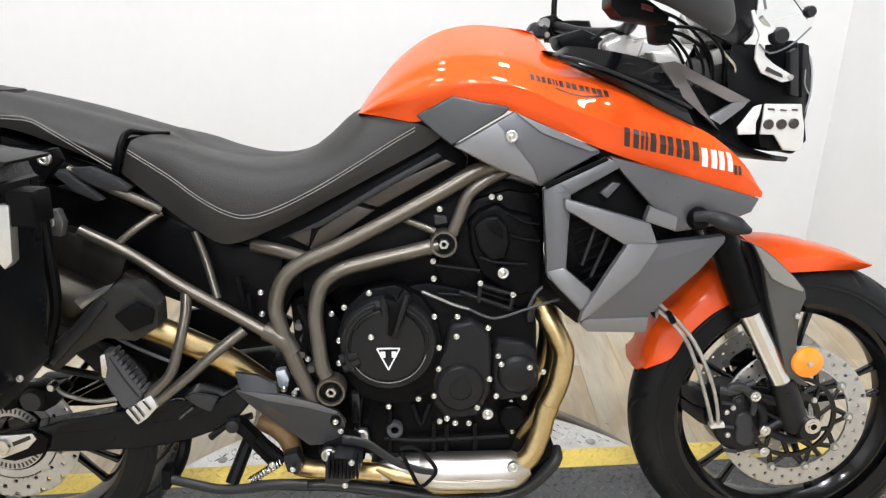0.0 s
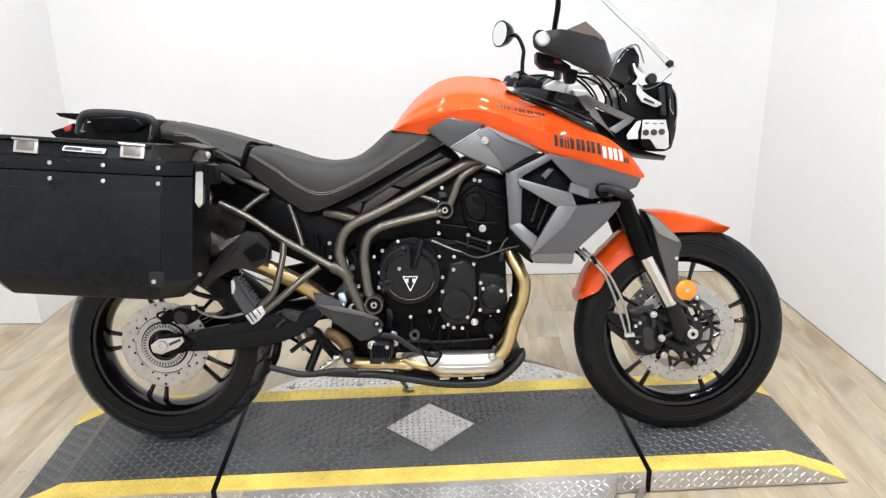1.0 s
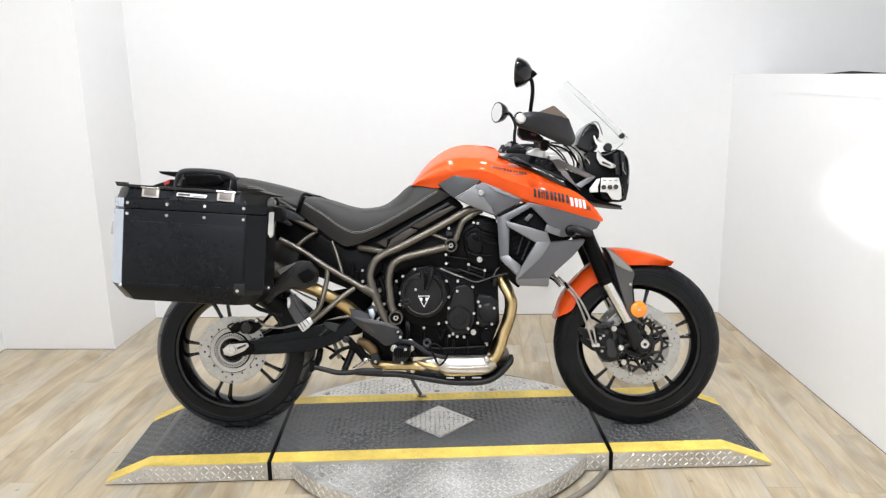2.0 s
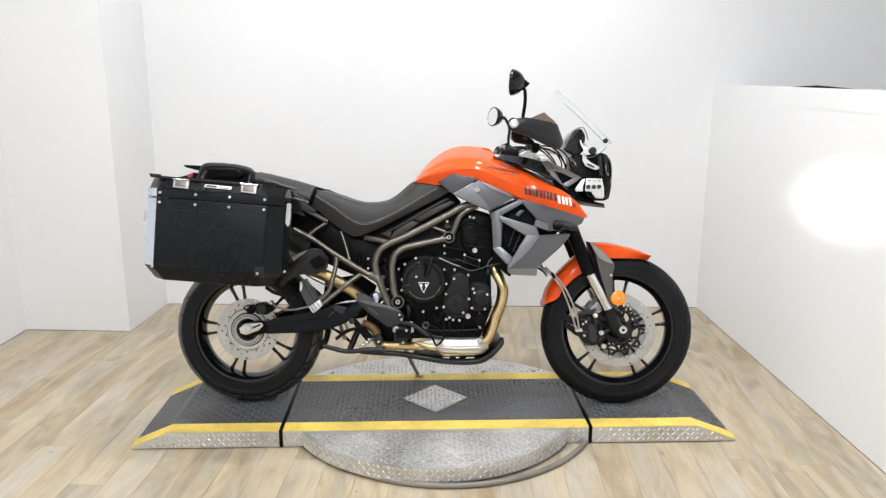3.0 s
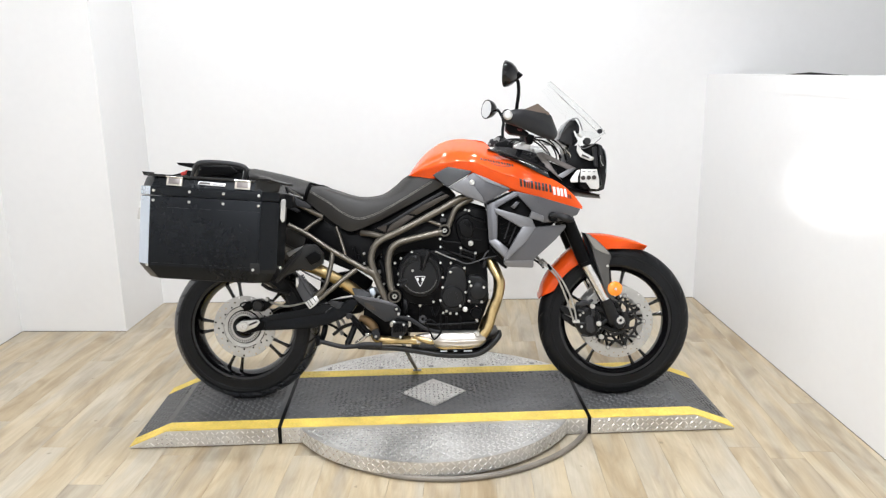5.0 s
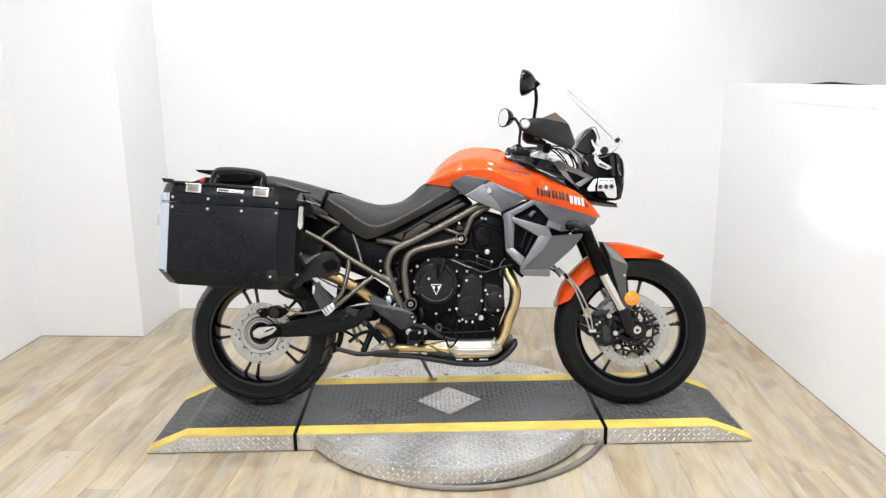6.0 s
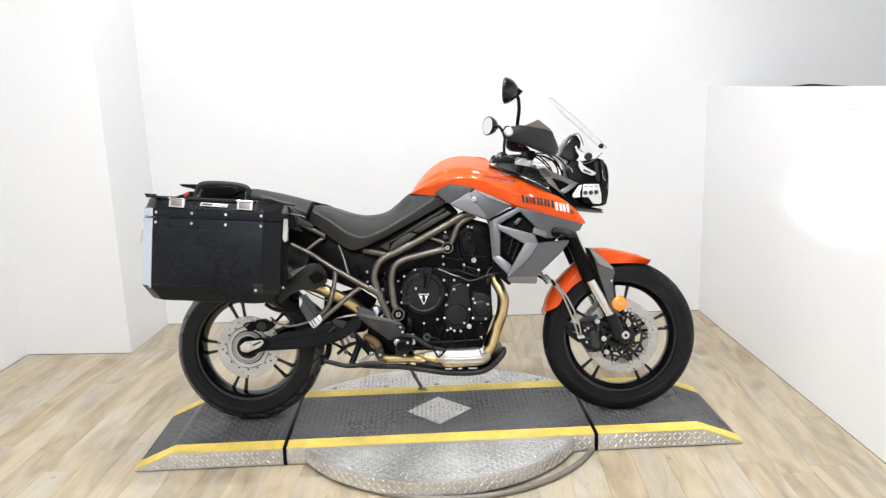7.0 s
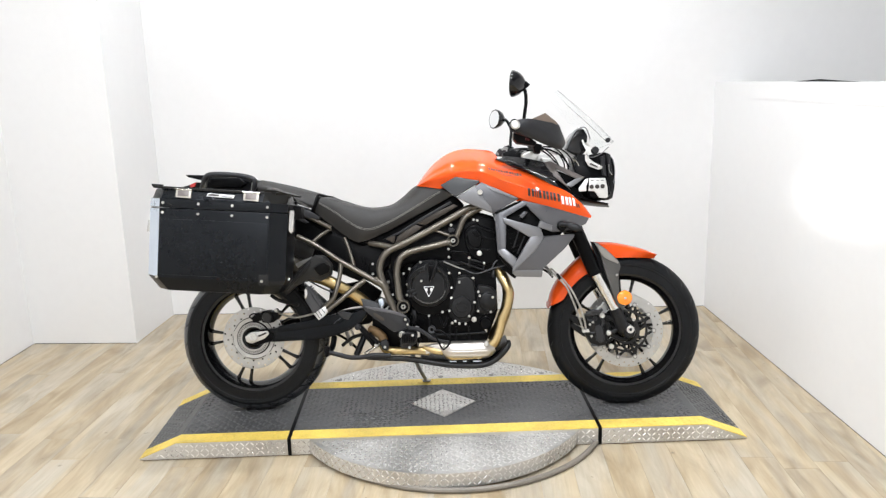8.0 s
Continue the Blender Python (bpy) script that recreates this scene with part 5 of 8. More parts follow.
sa, sb = (Vector(p) for p in [(-0.307, -0.16, 0.25), (-0.246, -0.16, 0.29)])
su = (sb - sa).normalized().cross(Vector((0, 1, 0)))
coil = [sa.lerp(sb, k / 132) + 0.0062 * (math.cos(k * 0.571) * su + math.sin(k * 0.571) * Vector((0, 1, 0))) for k in range(133)]
part("pedal_spring", tube(coil, 0.0019, n=1, sides=6), STEEL, BIKE, "bright coil return spring")
part("stand_bar", tube([(-0.461, -0.17, 0.267), (-0.406, -0.17, 0.252), (-0.36, -0.17, 0.241), (-0.308, -0.17, 0.242), (-0.265, -0.17, 0.248), (-0.199, -0.165, 0.244)], [0.009, 0.0095, 0.0095, 0.0095, 0.0105, 0.0115], n=4, sides=12, flat=0.8), DARK_PLASTIC, BIKE, "dark centre stand bar")
part("stand_leg", tube([(-0.437, -0.1, 0.317), (-0.442, -0.12, 0.28), (-0.45, -0.16, 0.258)], 0.012, n=3, sides=10), BLACK_PLASTIC, BIKE)
part("stand_leg", tube([(-0.306, -0.12, 0.331), (-0.321, -0.14, 0.294), (-0.339, -0.165, 0.249)], 0.0125, n=3, sides=10), BLACK_PLASTIC, BIKE)
part("stand_foot", slab([(-0.462, -0.18, 0.288), (-0.444, -0.18, 0.283), (-0.449, -0.18, 0.247), (-0.464, -0.18, 0.245)], 0.03, 0.004), BLACK_PLASTIC, BIKE)
# black block added behind the tubes to hide the white wall
part("dark_filler", slab([(-0.206, -0.05, 0.639), (-0.094, -0.05, 0.662), (-0.071, -0.05, 0.579), (-0.129, -0.05, 0.521), (-0.19, -0.05, 0.533)], 0.1, 0.01), BLACK_PLASTIC, BIKE)
# dark plate added on the far side to close the bright gaps
part("far_filler", slab([(-0.485, 0.1, 0.501), (-0.334, 0.1, 0.528), (-0.259, 0.1, 0.477), (-0.28, 0.1, 0.423), (-0.394, 0.1, 0.41), (-0.498, 0.1, 0.383)], 0.02, 0.004), BLACK_PLASTIC, BIKE, "black filler plate on the far side")
for pts, r, mt in (([(-0.442, 0.02, 0.354), (-0.398, 0.02, 0.338), (-0.366, 0.02, 0.285)], 0.006, ALLOY), ([(-0.422, 0, 0.26), (-0.378, 0, 0.293), (-0.334, 0, 0.307)], 0.0075, DARK_PLASTIC), ([(-0.412, 0.04, 0.321), (-0.389, 0.04, 0.252)], 0.008, DULL_ALLOY), ([(-0.462, 0.05, 0.306), (-0.414, 0.05, 0.28), (-0.362, 0.05, 0.235)], 0.006, BLACK_PLASTIC), ([(-0.366, 0.03, 0.336), (-0.328, 0.03, 0.306), (-0.344, 0.03, 0.253)], 0.005, DULL_ALLOY)):
    part("shock_link", tube(pts, r, n=3, sides=8), mt, BIKE)
part("gearbox", slab([(-0.27, -0.1, 0.459), (-0.108, -0.1, 0.389), (-0.095, -0.1, 0.253), (-0.179, -0.1, 0.237), (-0.244, -0.1, 0.281), (-0.282, -0.1, 0.35)], 0.2, 0.01), ENGINE, BIKE, "black gearbox casing")
side = part("side_stand", tube([(-0.17, 0.13, 0.28), (-0.118, 0.2, 0.132), (-0.085, 0.245, 0.056)], [0.01, 0.0085, 0.0075], n=3, sides=12), DULL_ALLOY, BIKE, "side stand leg down on the ramp")
part("stand_shoe", slab([(-0.095, 0.235, 0.046), (-0.065, 0.235, 0.046), (-0.06, 0.235, 0.052), (-0.1, 0.235, 0.052)], 0.03, 0.002), DULL_ALLOY, side)
for pts in ([(-0.349, -0.15, 0.38), (-0.315, -0.15, 0.362), (-0.276, -0.15, 0.316), (-0.246, -0.15, 0.286), (-0.268, -0.15, 0.269), (-0.307, -0.15, 0.317)],):
    part("linkage", slab(pts, 0.03, 0.004), BLACK_PLASTIC, BIKE)
part("stand_pivot", lathe([(0, -0.004), (0.009, -0.004), (0.012, -0.002), (0.012, 0.02), (0, 0.02)], [(-0.332, -0.16, 0.361)][0], 20), DARK_PLASTIC, BIKE)
part("stand_brace", tube([(-0.29, -0.15, 0.333), (-0.266, -0.152, 0.305), (-0.243, -0.155, 0.286)], 0.0105, n=2, sides=10), BLACK_PLASTIC, BIKE)
part("stand_lug", slab([(-0.242, -0.165, 0.303), (-0.216, -0.165, 0.309), (-0.206, -0.165, 0.288), (-0.215, -0.165, 0.263), (-0.236, -0.165, 0.27)], 0.03, 0.004), DARK_PLASTIC, BIKE)
bolts([(-0.223, -0.172, 0.281), (-0.261, -0.17, 0.29)], BIKE)
part("brake_cylinder", slab([(-0.246, -0.17, 0.472), (-0.228, -0.17, 0.475), (-0.221, -0.17, 0.456), (-0.226, -0.17, 0.437), (-0.242, -0.17, 0.441)], 0.02, 0.004), PALE_METAL, BIKE, "pale metal brake cylinder end")
part("cylinder_band", tube([(-0.209, -0.185, 0.443), (-0.191, -0.188, 0.448), (-0.178, -0.19, 0.459)], 0.003, n=2, sides=8), ALLOY, BIKE)
bolts([(-0.229, -0.182, 0.444), (-0.21, -0.186, 0.437)], BIKE)
part("brake_switch", slab([(-0.111, -0.17, 0.426), (-0.097, -0.17, 0.426), (-0.095, -0.17, 0.403), (-0.1, -0.17, 0.377), (-0.11, -0.17, 0.379)], 0.016, 0.003), DARK_PLASTIC, BIKE)
part("switch_cap", lathe([(0, -0.005), (0.008, -0.005), (0.011, -0.002), (0.011, 0.008), (0, 0.008)], [(-0.093, -0.19, 0.355)][0], 16), ALLOY, BIKE)

# ---- engine ----
ENG = part("engine", slab([(-0.128, -0.14, 0.477), (-0.119, -0.14, 0.564), (-0.069, -0.14, 0.611), (0.032, -0.14, 0.625), (0.134, -0.14, 0.602), (0.227, -0.14, 0.558), (0.232, -0.14, 0.415), (0.21, -0.14, 0.358), (0.184, -0.14, 0.289), (-0.099, -0.14, 0.288), (-0.119, -0.14, 0.388)], 0.29, 0.01), ENGINE, BIKE, "black three-cylinder engine block")
head = part("cylinder_head", slab([(0.064, -0.13, 0.726), (0.114, -0.13, 0.774), (0.174, -0.13, 0.79), (0.232, -0.13, 0.78), (0.243, -0.13, 0.64), (0.228, -0.13, 0.577), (0.156, -0.13, 0.545), (0.073, -0.13, 0.579), (0.043, -0.13, 0.643)], 0.27, 0.012), ENGINE, ENG, "black cylinder head")
part("cam_cover", slab([(0.1, -0.15, 0.736), (0.122, -0.152, 0.758), (0.153, -0.152, 0.77), (0.173, -0.152, 0.756), (0.216, -0.15, 0.745), (0.233, -0.148, 0.709), (0.236, -0.148, 0.611), (0.181, -0.15, 0.596), (0.124, -0.15, 0.641), (0.106, -0.15, 0.68)], 0.04, 0.01, segments=3), ENGINE, ENG, "black cam chain cover")
part("cover_dome", slab([(0.109, -0.16, 0.728), (0.129, -0.161, 0.747), (0.152, -0.161, 0.75), (0.17, -0.161, 0.731), (0.174, -0.161, 0.7), (0.168, -0.16, 0.672), (0.142, -0.16, 0.664), (0.118, -0.16, 0.69)], 0.02, 0.008, segments=3), CAST, ENG, "satin black step of the cover")
part("cover_relief", slab([(0.132, -0.163, 0.738), (0.149, -0.163, 0.741), (0.161, -0.163, 0.728), (0.163, -0.163, 0.71), (0.148, -0.163, 0.715), (0.136, -0.163, 0.725)], 0.004, 0.0015), ENGINE, ENG)
for pts in ([(0.174, -0.158, 0.716), (0.195, -0.157, 0.707), (0.226, -0.155, 0.702)], [(0.121, -0.158, 0.674), (0.151, -0.16, 0.665), (0.205, -0.158, 0.661)], [(0.17, -0.158, 0.752), (0.2, -0.158, 0.737), (0.224, -0.155, 0.732)]):
    part("cover_seam", tube(pts, 0.0028, n=4, sides=8), CAST, ENG)
# water outlet: a small frame of ribs under the cover
outlet = part("water_outlet", slab([(0.118, -0.155, 0.628), (0.182, -0.155, 0.61), (0.177, -0.155, 0.578), (0.115, -0.155, 0.592)], 0.03, 0.004), ENGINE, ENG, "black water outlet housing")
for pts in ([(0.086, -0.163, 0.614), (0.12, -0.166, 0.602), (0.175, -0.166, 0.582)], [(0.121, -0.166, 0.628), (0.119, -0.167, 0.594)], [(0.18, -0.166, 0.608), (0.175, -0.167, 0.58)], [(0.121, -0.166, 0.626), (0.18, -0.166, 0.608)]):
    part("outlet_rib", tube(pts, 0.0038, n=2, sides=8), COVER, outlet)
bolts([(0.121, -0.172, 0.632), (0.179, -0.172, 0.61)], outlet)
part("frame_bracket", slab([(0.041, -0.162, 0.752), (0.063, -0.162, 0.749), (0.065, -0.162, 0.737), (0.043, -0.162, 0.734)], 0.012, 0.003), GUARD, BIKE, "dark metal clip on the frame")
bolts([(0.051, -0.165, 0.763), (0.141, -0.158, 0.782), (0.039, -0.15, 0.667), (0.04, -0.15, 0.635)], BIKE)
bolts([(0.161, -0.168, 0.649)], ENG, BIG_BOLT)
bolts([(0.156, -0.15, 0.779)], ENG)
for pts in ([(0.047, -0.15, 0.607), (0.103, -0.155, 0.602), (0.174, -0.155, 0.577)], [(0.043, -0.15, 0.659), (0.122, -0.155, 0.649)], [(0.117, -0.16, 0.614), (0.183, -0.16, 0.592)]):
    part("head_seam", tube(pts, 0.0042, n=4, sides=8), ENGINE, ENG)
part("wire", tube([(0.101, -0.178, 0.586), (0.131, -0.18, 0.572), (0.156, -0.18, 0.57), (0.196, -0.178, 0.582), (0.226, -0.175, 0.591), (0.262, -0.165, 0.597)], 0.0024, n=5, sides=8), GREY_RUBBER, BIKE, "thin dark cable")
part("wire_sleeve", tube([(0.019, -0.178, 0.619), (0.047, -0.179, 0.607), (0.076, -0.179, 0.594), (0.101, -0.178, 0.586)], [0.0034, 0.0028, 0.0028, 0.0024], n=4, sides=8), DULL_ALLOY, BIKE, "bright end of the cable")
part("wire", tube([(0.208, -0.165, 0.583), (0.22, -0.165, 0.608), (0.233, -0.16, 0.619)], 0.0028, n=3, sides=8), GREY_RUBBER, BIKE, "thin dark cable")

# clutch cover: stepped round casting with ribs round its upper half
C = Vector([(-0.042, -0.19, 0.525)][0])
clutch = part("clutch_cover", lathe([(0.0, -0.004), (0.04, -0.0045), (0.064, -0.003), (0.0655, 0.001), (0.068, 0.001), (0.0695, -0.003), (0.0715, -0.003), (0.0725, 0.001), (0.082, 0.004), (0.0855, 0.009), (0.0865, 0.045), (0, 0.045)], C, 64), COVER, ENG, "round satin black clutch cover")
part("clutch_base", slab([(-0.133, -0.168, 0.542), (-0.115, -0.168, 0.589), (-0.079, -0.168, 0.622), (-0.027, -0.168, 0.629), (0.017, -0.168, 0.607), (0.047, -0.168, 0.565), (0.056, -0.168, 0.496), (0.04, -0.168, 0.431), (0.004, -0.168, 0.407), (-0.042, -0.168, 0.404), (-0.093, -0.168, 0.417), (-0.127, -0.168, 0.467)], 0.04, 0.006), ENGINE, ENG)
for a0, a1, r, w in ((105, 160, 0.078, 0.0045), (110, 175, 0.0715, 0.0035), (100, 150, 0.0655, 0.003), (20, 62, 0.075, 0.0045), (190, 216, 0.076, 0.004)):
    pts = [C + Vector((r * math.cos(radians(a0 + (a1 - a0) * k / 8)), -0.006, r * math.sin(radians(a0 + (a1 - a0) * k / 8)))) for k in range(9)]
    part("cover_rib", tube(pts, w, n=1, sides=8), COVER, ENG)
ring = [C + Vector((0.0685 * math.cos(radians(q)), -0.0042, 0.0685 * math.sin(radians(q)))) for q in range(205, 346, 5)]
part("rim_arc", tube(ring, 0.001, n=1, sides=6), DULL_ALLOY, ENG, "bright arc along the rim of the cover")
for a in (93, 75, 196, 208):
    p = [C + Vector((r * math.cos(radians(a)), -0.002, r * math.sin(radians(a)))) for r in (0.055, 0.088)]
    part("cover_web", tube(p, [0.007, 0.009], n=1, sides=8, flat=0.7), COVER, ENG)
# release lever casting across the top of the cover
lever = part("release_lever", slab([(-0.047, -0.201, 0.616), (-0.037, -0.203, 0.594), (-0.042, -0.2, 0.545), (-0.028, -0.2, 0.543), (-0.006, -0.203, 0.592), (0.003, -0.2, 0.618), (-0.011, -0.198, 0.63), (-0.025, -0.2, 0.608)], 0.03, 0.004), ENGINE, ENG, "black release lever casting")
part("lever_arm", tube([(-0.03, -0.205, 0.545), (-0.016, -0.208, 0.59), (-0.006, -0.205, 0.622)], [0.004, 0.0055, 0.0045], n=3, sides=8), COVER, lever)
# plain triangular badge
tri = [(-0.061, -0.197, 0.522), (-0.021, -0.197, 0.522), (-0.0415, -0.197, 0.482)]
for i in range(3):
    part("badge_bar", tube([tri[i], tri[(i + 1) % 3]], 0.0014, n=1, sides=6), WHITE_PRINT, ENG, "white bar of a triangular badge")
for xa, xb, za, zb in ((-0.055, -0.0465, 0.505, 0.516), (-0.0355, -0.027, 0.505, 0.516)):
    part("badge_field", slab([(xa, -0.1965, za), (xb, -0.1965, za), (xb, -0.1965, zb), (xa, -0.1965, zb)], 0.001, 0.0), WHITE_PRINT, ENG)

# alternator side covers
part("crank_cover", slab([(0.067, -0.168, 0.554), (0.107, -0.17, 0.564), (0.14, -0.17, 0.543), (0.144, -0.172, 0.485), (0.141, -0.172, 0.419), (0.122, -0.172, 0.378), (0.06, -0.172, 0.371), (0.035, -0.17, 0.404), (0.033, -0.168, 0.464), (0.056, -0.168, 0.506)], 0.05, 0.012, segments=3), COVER, ENG, "satin black crank cover")
K = Vector([(0.086, -0.178, 0.436)][0])
part("cover_dome", lathe([(0, -0.002), (0.02, -0.002), (0.0205, -0.004), (0.039, -0.003), (0.044, 0.002), (0.046, 0.012), (0, 0.012)], K, 48), COVER, ENG)
part("pump_cover", slab([(0.153, -0.16, 0.523), (0.204, -0.16, 0.517), (0.225, -0.16, 0.495), (0.232, -0.16, 0.435), (0.212, -0.16, 0.407), (0.16, -0.16, 0.4), (0.146, -0.16, 0.425), (0.145, -0.16, 0.496)], 0.05, 0.01, segments=3), COVER, ENG, "satin black pump cover")
K = Vector([(0.191, -0.168, 0.456)][0])
part("cover_dome", lathe([(0, -0.004), (0.026, -0.004), (0.034, 0.0), (0.037, 0.004), (0.039, 0.014), (0, 0.014)], K, 48), COVER, ENG)
bolts([(p[0], p[1] - 0.005, p[2]) for p in [(-0.073, -0.172, 0.618), (-0.117, -0.172, 0.593), (-0.05, -0.172, 0.601), (-0.011, -0.172, 0.613), (0.04, -0.17, 0.573), (-0.128, -0.172, 0.532), (-0.07, -0.197, 0.546), (0.048, -0.17, 0.515), (0.047, -0.17, 0.475), (0.038, -0.17, 0.423), (0.01, -0.172, 0.419), (-0.044, -0.17, 0.404), (-0.13, -0.17, 0.489)]], ENG)
bolts([(p[0], p[1] - 0.006, p[2]) for p in [(0.081, -0.168, 0.572), (0.135, -0.17, 0.551), (0.079, -0.17, 0.536), (0.154, -0.165, 0.496), (0.16, -0.165, 0.48), (0.211, -0.165, 0.473), (0.138, -0.172, 0.455), (0.151, -0.165, 0.419), (0.202, -0.165, 0.415), (0.061, -0.174, 0.381), (0.076, -0.174, 0.372), (0.048, -0.17, 0.374), (0.101, -0.172, 0.37), (0.116, -0.174, 0.401), (0.238, -0.15, 0.458)]], ENG)
bolts([(0.135, -0.176, 0.387)], ENG, BIG_BOLT)
part("sight_glass", lathe([(0.007, -0.004), (0.0105, -0.006), (0.0145, -0.006), (0.0155, -0.003), (0.0155, 0.01), (0, 0.01)], [(-0.035, -0.15, 0.345)][0], 28), GREY_RUBBER, ENG, "ring of the oil sight glass")
for pts in ([(-0.043, -0.15, 0.391), (-0.045, -0.15, 0.299)], [(0.038, -0.15, 0.361), (0.037, -0.15, 0.292)], [(0.061, -0.15, 0.355), (0.061, -0.15, 0.297)], [(0.114, -0.15, 0.356), (0.114, -0.15, 0.302)], [(-0.001, -0.15, 0.396), (0.014, -0.155, 0.356), (0.03, -0.15, 0.395)], [(-0.055, -0.15, 0.328), (0.029, -0.15, 0.323), (0.177, -0.15, 0.329)], [(-0.094, -0.15, 0.414), (-0.102, -0.15, 0.347), (-0.077, -0.15, 0.3)]):
    part("block_rib", tube(pts, 0.0048, n=3, sides=8), CAST, ENG)
part("oil_filter", lathe([(0, -0.165), (0.02, -0.165), (0.024, -0.16), (0.024, -0.1), (0, -0.1)], ([(0.181, -0.16, 0.368)][0][0], 0, [(0.181, -0.16, 0.368)][0][2]), 28), ENGINE, ENG)
part("water_pipe", tube([(0.184, -0.13, 0.4), (0.178, -0.14, 0.37), (0.184, -0.14, 0.33)], 0.008, n=3, sides=10), STEEL, ENG, "bright water pipe")
for pts, r in (([(-0.109, -0.16, 0.43), (-0.104, -0.165, 0.399), (-0.107, -0.165, 0.371)], 0.007), ([(-0.205, -0.12, 0.58), (-0.19, -0.13, 0.54), (-0.197, -0.13, 0.496)], 0.01), ([(-0.187, -0.15, 0.525), (-0.174, -0.15, 0.482)], 0.005), ([(-0.308, -0.14, 0.64), (-0.301, -0.14, 0.598)], 0.006), ([(-0.29, -0.14, 0.609), (-0.288, -0.14, 0.566)], 0.006)):
    part("engine_hose", tube(pts, r, n=4, sides=10), BLACK_PLASTIC, ENG)
bolts([(-0.267, -0.145, 0.613), (-0.267, -0.145, 0.573), (-0.143, -0.15, 0.573), (-0.188, -0.155, 0.49), (-0.194, -0.155, 0.468), (-0.095, -0.17, 0.345)], ENG)
part("starter_bracket", slab([(-0.111, -0.165, 0.349), (-0.085, -0.165, 0.348), (-0.081, -0.165, 0.32), (-0.107, -0.165, 0.309)], 0.02, 0.003), ALLOY, ENG)

# ---- exhaust ----
EX = part("exhaust_header", tube([(0.23, -0.1, 0.58), (0.248, -0.125, 0.553), (0.269, -0.14, 0.514), (0.278, -0.145, 0.483), (0.268, -0.15, 0.43), (0.247, -0.155, 0.382), (0.234, -0.16, 0.333), (0.213, -0.165, 0.29), (0.176, -0.165, 0.265)], 0.0195, n=6, sides=20), BRASS, BIKE, "gold heat-tinted exhaust header pipe")
for y in (-0.05, 0.05):
    part("header_pipe", tube([(p[0] + 0.01, y, p[2]) for p in [(0.23, -0.1, 0.58), (0.264, -0.14, 0.514), (0.268, -0.15, 0.43), (0.234, -0.16, 0.333), (0.197, -0.165, 0.279)]], 0.019, n=6, sides=16), BRASS, EX)
part("clamp_ring", tube([(0.251, -0.155, 0.393), (0.245, -0.156, 0.377)], 0.0212, n=1, sides=20), BRASS, EX)
can = part("silencer_box", tube([(-0.004, -0.16, 0.276), (0.018, -0.161, 0.268), (0.046, -0.162, 0.264), (0.134, -0.162, 0.263), (0.186, -0.162, 0.266), (0.214, -0.162, 0.274)], [0.018, 0.03, 0.0365, 0.037, 0.035, 0.02], n=4, sides=24, flat=1.0), SILENCER, BIKE, "bright steel silencer box under the engine")
part("silencer_lip", tube([(0.02, -0.168, 0.242), (0.05, -0.175, 0.236), (0.165, -0.175, 0.238)], [0.008, 0.011, 0.009], n=4, sides=10), BRASS, can)
part("silencer_seam", tube([(0.03, -0.196, 0.264), (0.09, -0.2, 0.262), (0.185, -0.198, 0.264)], 0.0022, n=4, sides=8), SILENCER, can)
part("inlet_flange", tube([(-0.07, -0.168, 0.278), (-0.036, -0.172, 0.266), (0.0, -0.172, 0.258), (0.02, -0.17, 0.258)], [0.006, 0.013, 0.014, 0.01], n=4, sides=12), BRASS, can, "gold flange at the silencer's inlet")
part("inlet_pipe", tube([(-0.06, -0.155, 0.262), (-0.02, -0.158, 0.27), (0.012, -0.16, 0.272)], [0.0195, 0.0215, 0.025], n=3, sides=18), SILENCER, can)
bolts([(0.18, -0.2, 0.293)], can, BIG_BOLT)
part("link_pipe", tube([(-0.046, -0.155, 0.258), (-0.099, -0.15, 0.261), (-0.164, -0.14, 0.259), (-0.219, -0.13, 0.263), (-0.235, -0.12, 0.287)], [0.018, 0.017, 0.017, 0.018, 0.02], n=4, sides=18), BRASS, EX, "gold exhaust link pipe")
part("pipe_elbow", tube([(-0.293, -0.1, 0.343), (-0.261, -0.11, 0.332), (-0.237, -0.12, 0.311), (-0.229, -0.125, 0.281)], [0.017, 0.019, 0.019, 0.018], n=4, sides=16), RUST, EX, "rust-brown exhaust elbow")
part("tail_pipe", tube([(-0.255, -0.12, 0.415), (-0.288, -0.13, 0.445), (-0.329, -0.14, 0.481), (-0.385, -0.15, 0.516), (-0.458, -0.16, 0.555), (-0.567, -0.17, 0.601)], [0.02, 0.022, 0.0235, 0.0235, 0.024, 0.03], n=4, sides=20), BRASS, EX, "gold exhaust pipe rising to the muffler")
part("muffler", tube([(-0.52, -0.15, 0.573), (-0.567, -0.17, 0.601), (-0.74, -0.2, 0.692), (-0.862, -0.22, 0.755)], [0.03, 0.045, 0.05, 0.045], n=3, sides=28), MUFFLER, EX, "steel muffler beside the rear wheel, darkened as if shaded by the case")
part("muffler_band", slab([(-0.58, -0.212, 0.615), (-0.545, -0.214, 0.633), (-0.495, -0.216, 0.652), (-0.506, -0.216, 0.638), (-0.537, -0.214, 0.619), (-0.558, -0.212, 0.603)], 0.006, 0.002), ALLOY, EX, "bright strip of muffler above the shield")
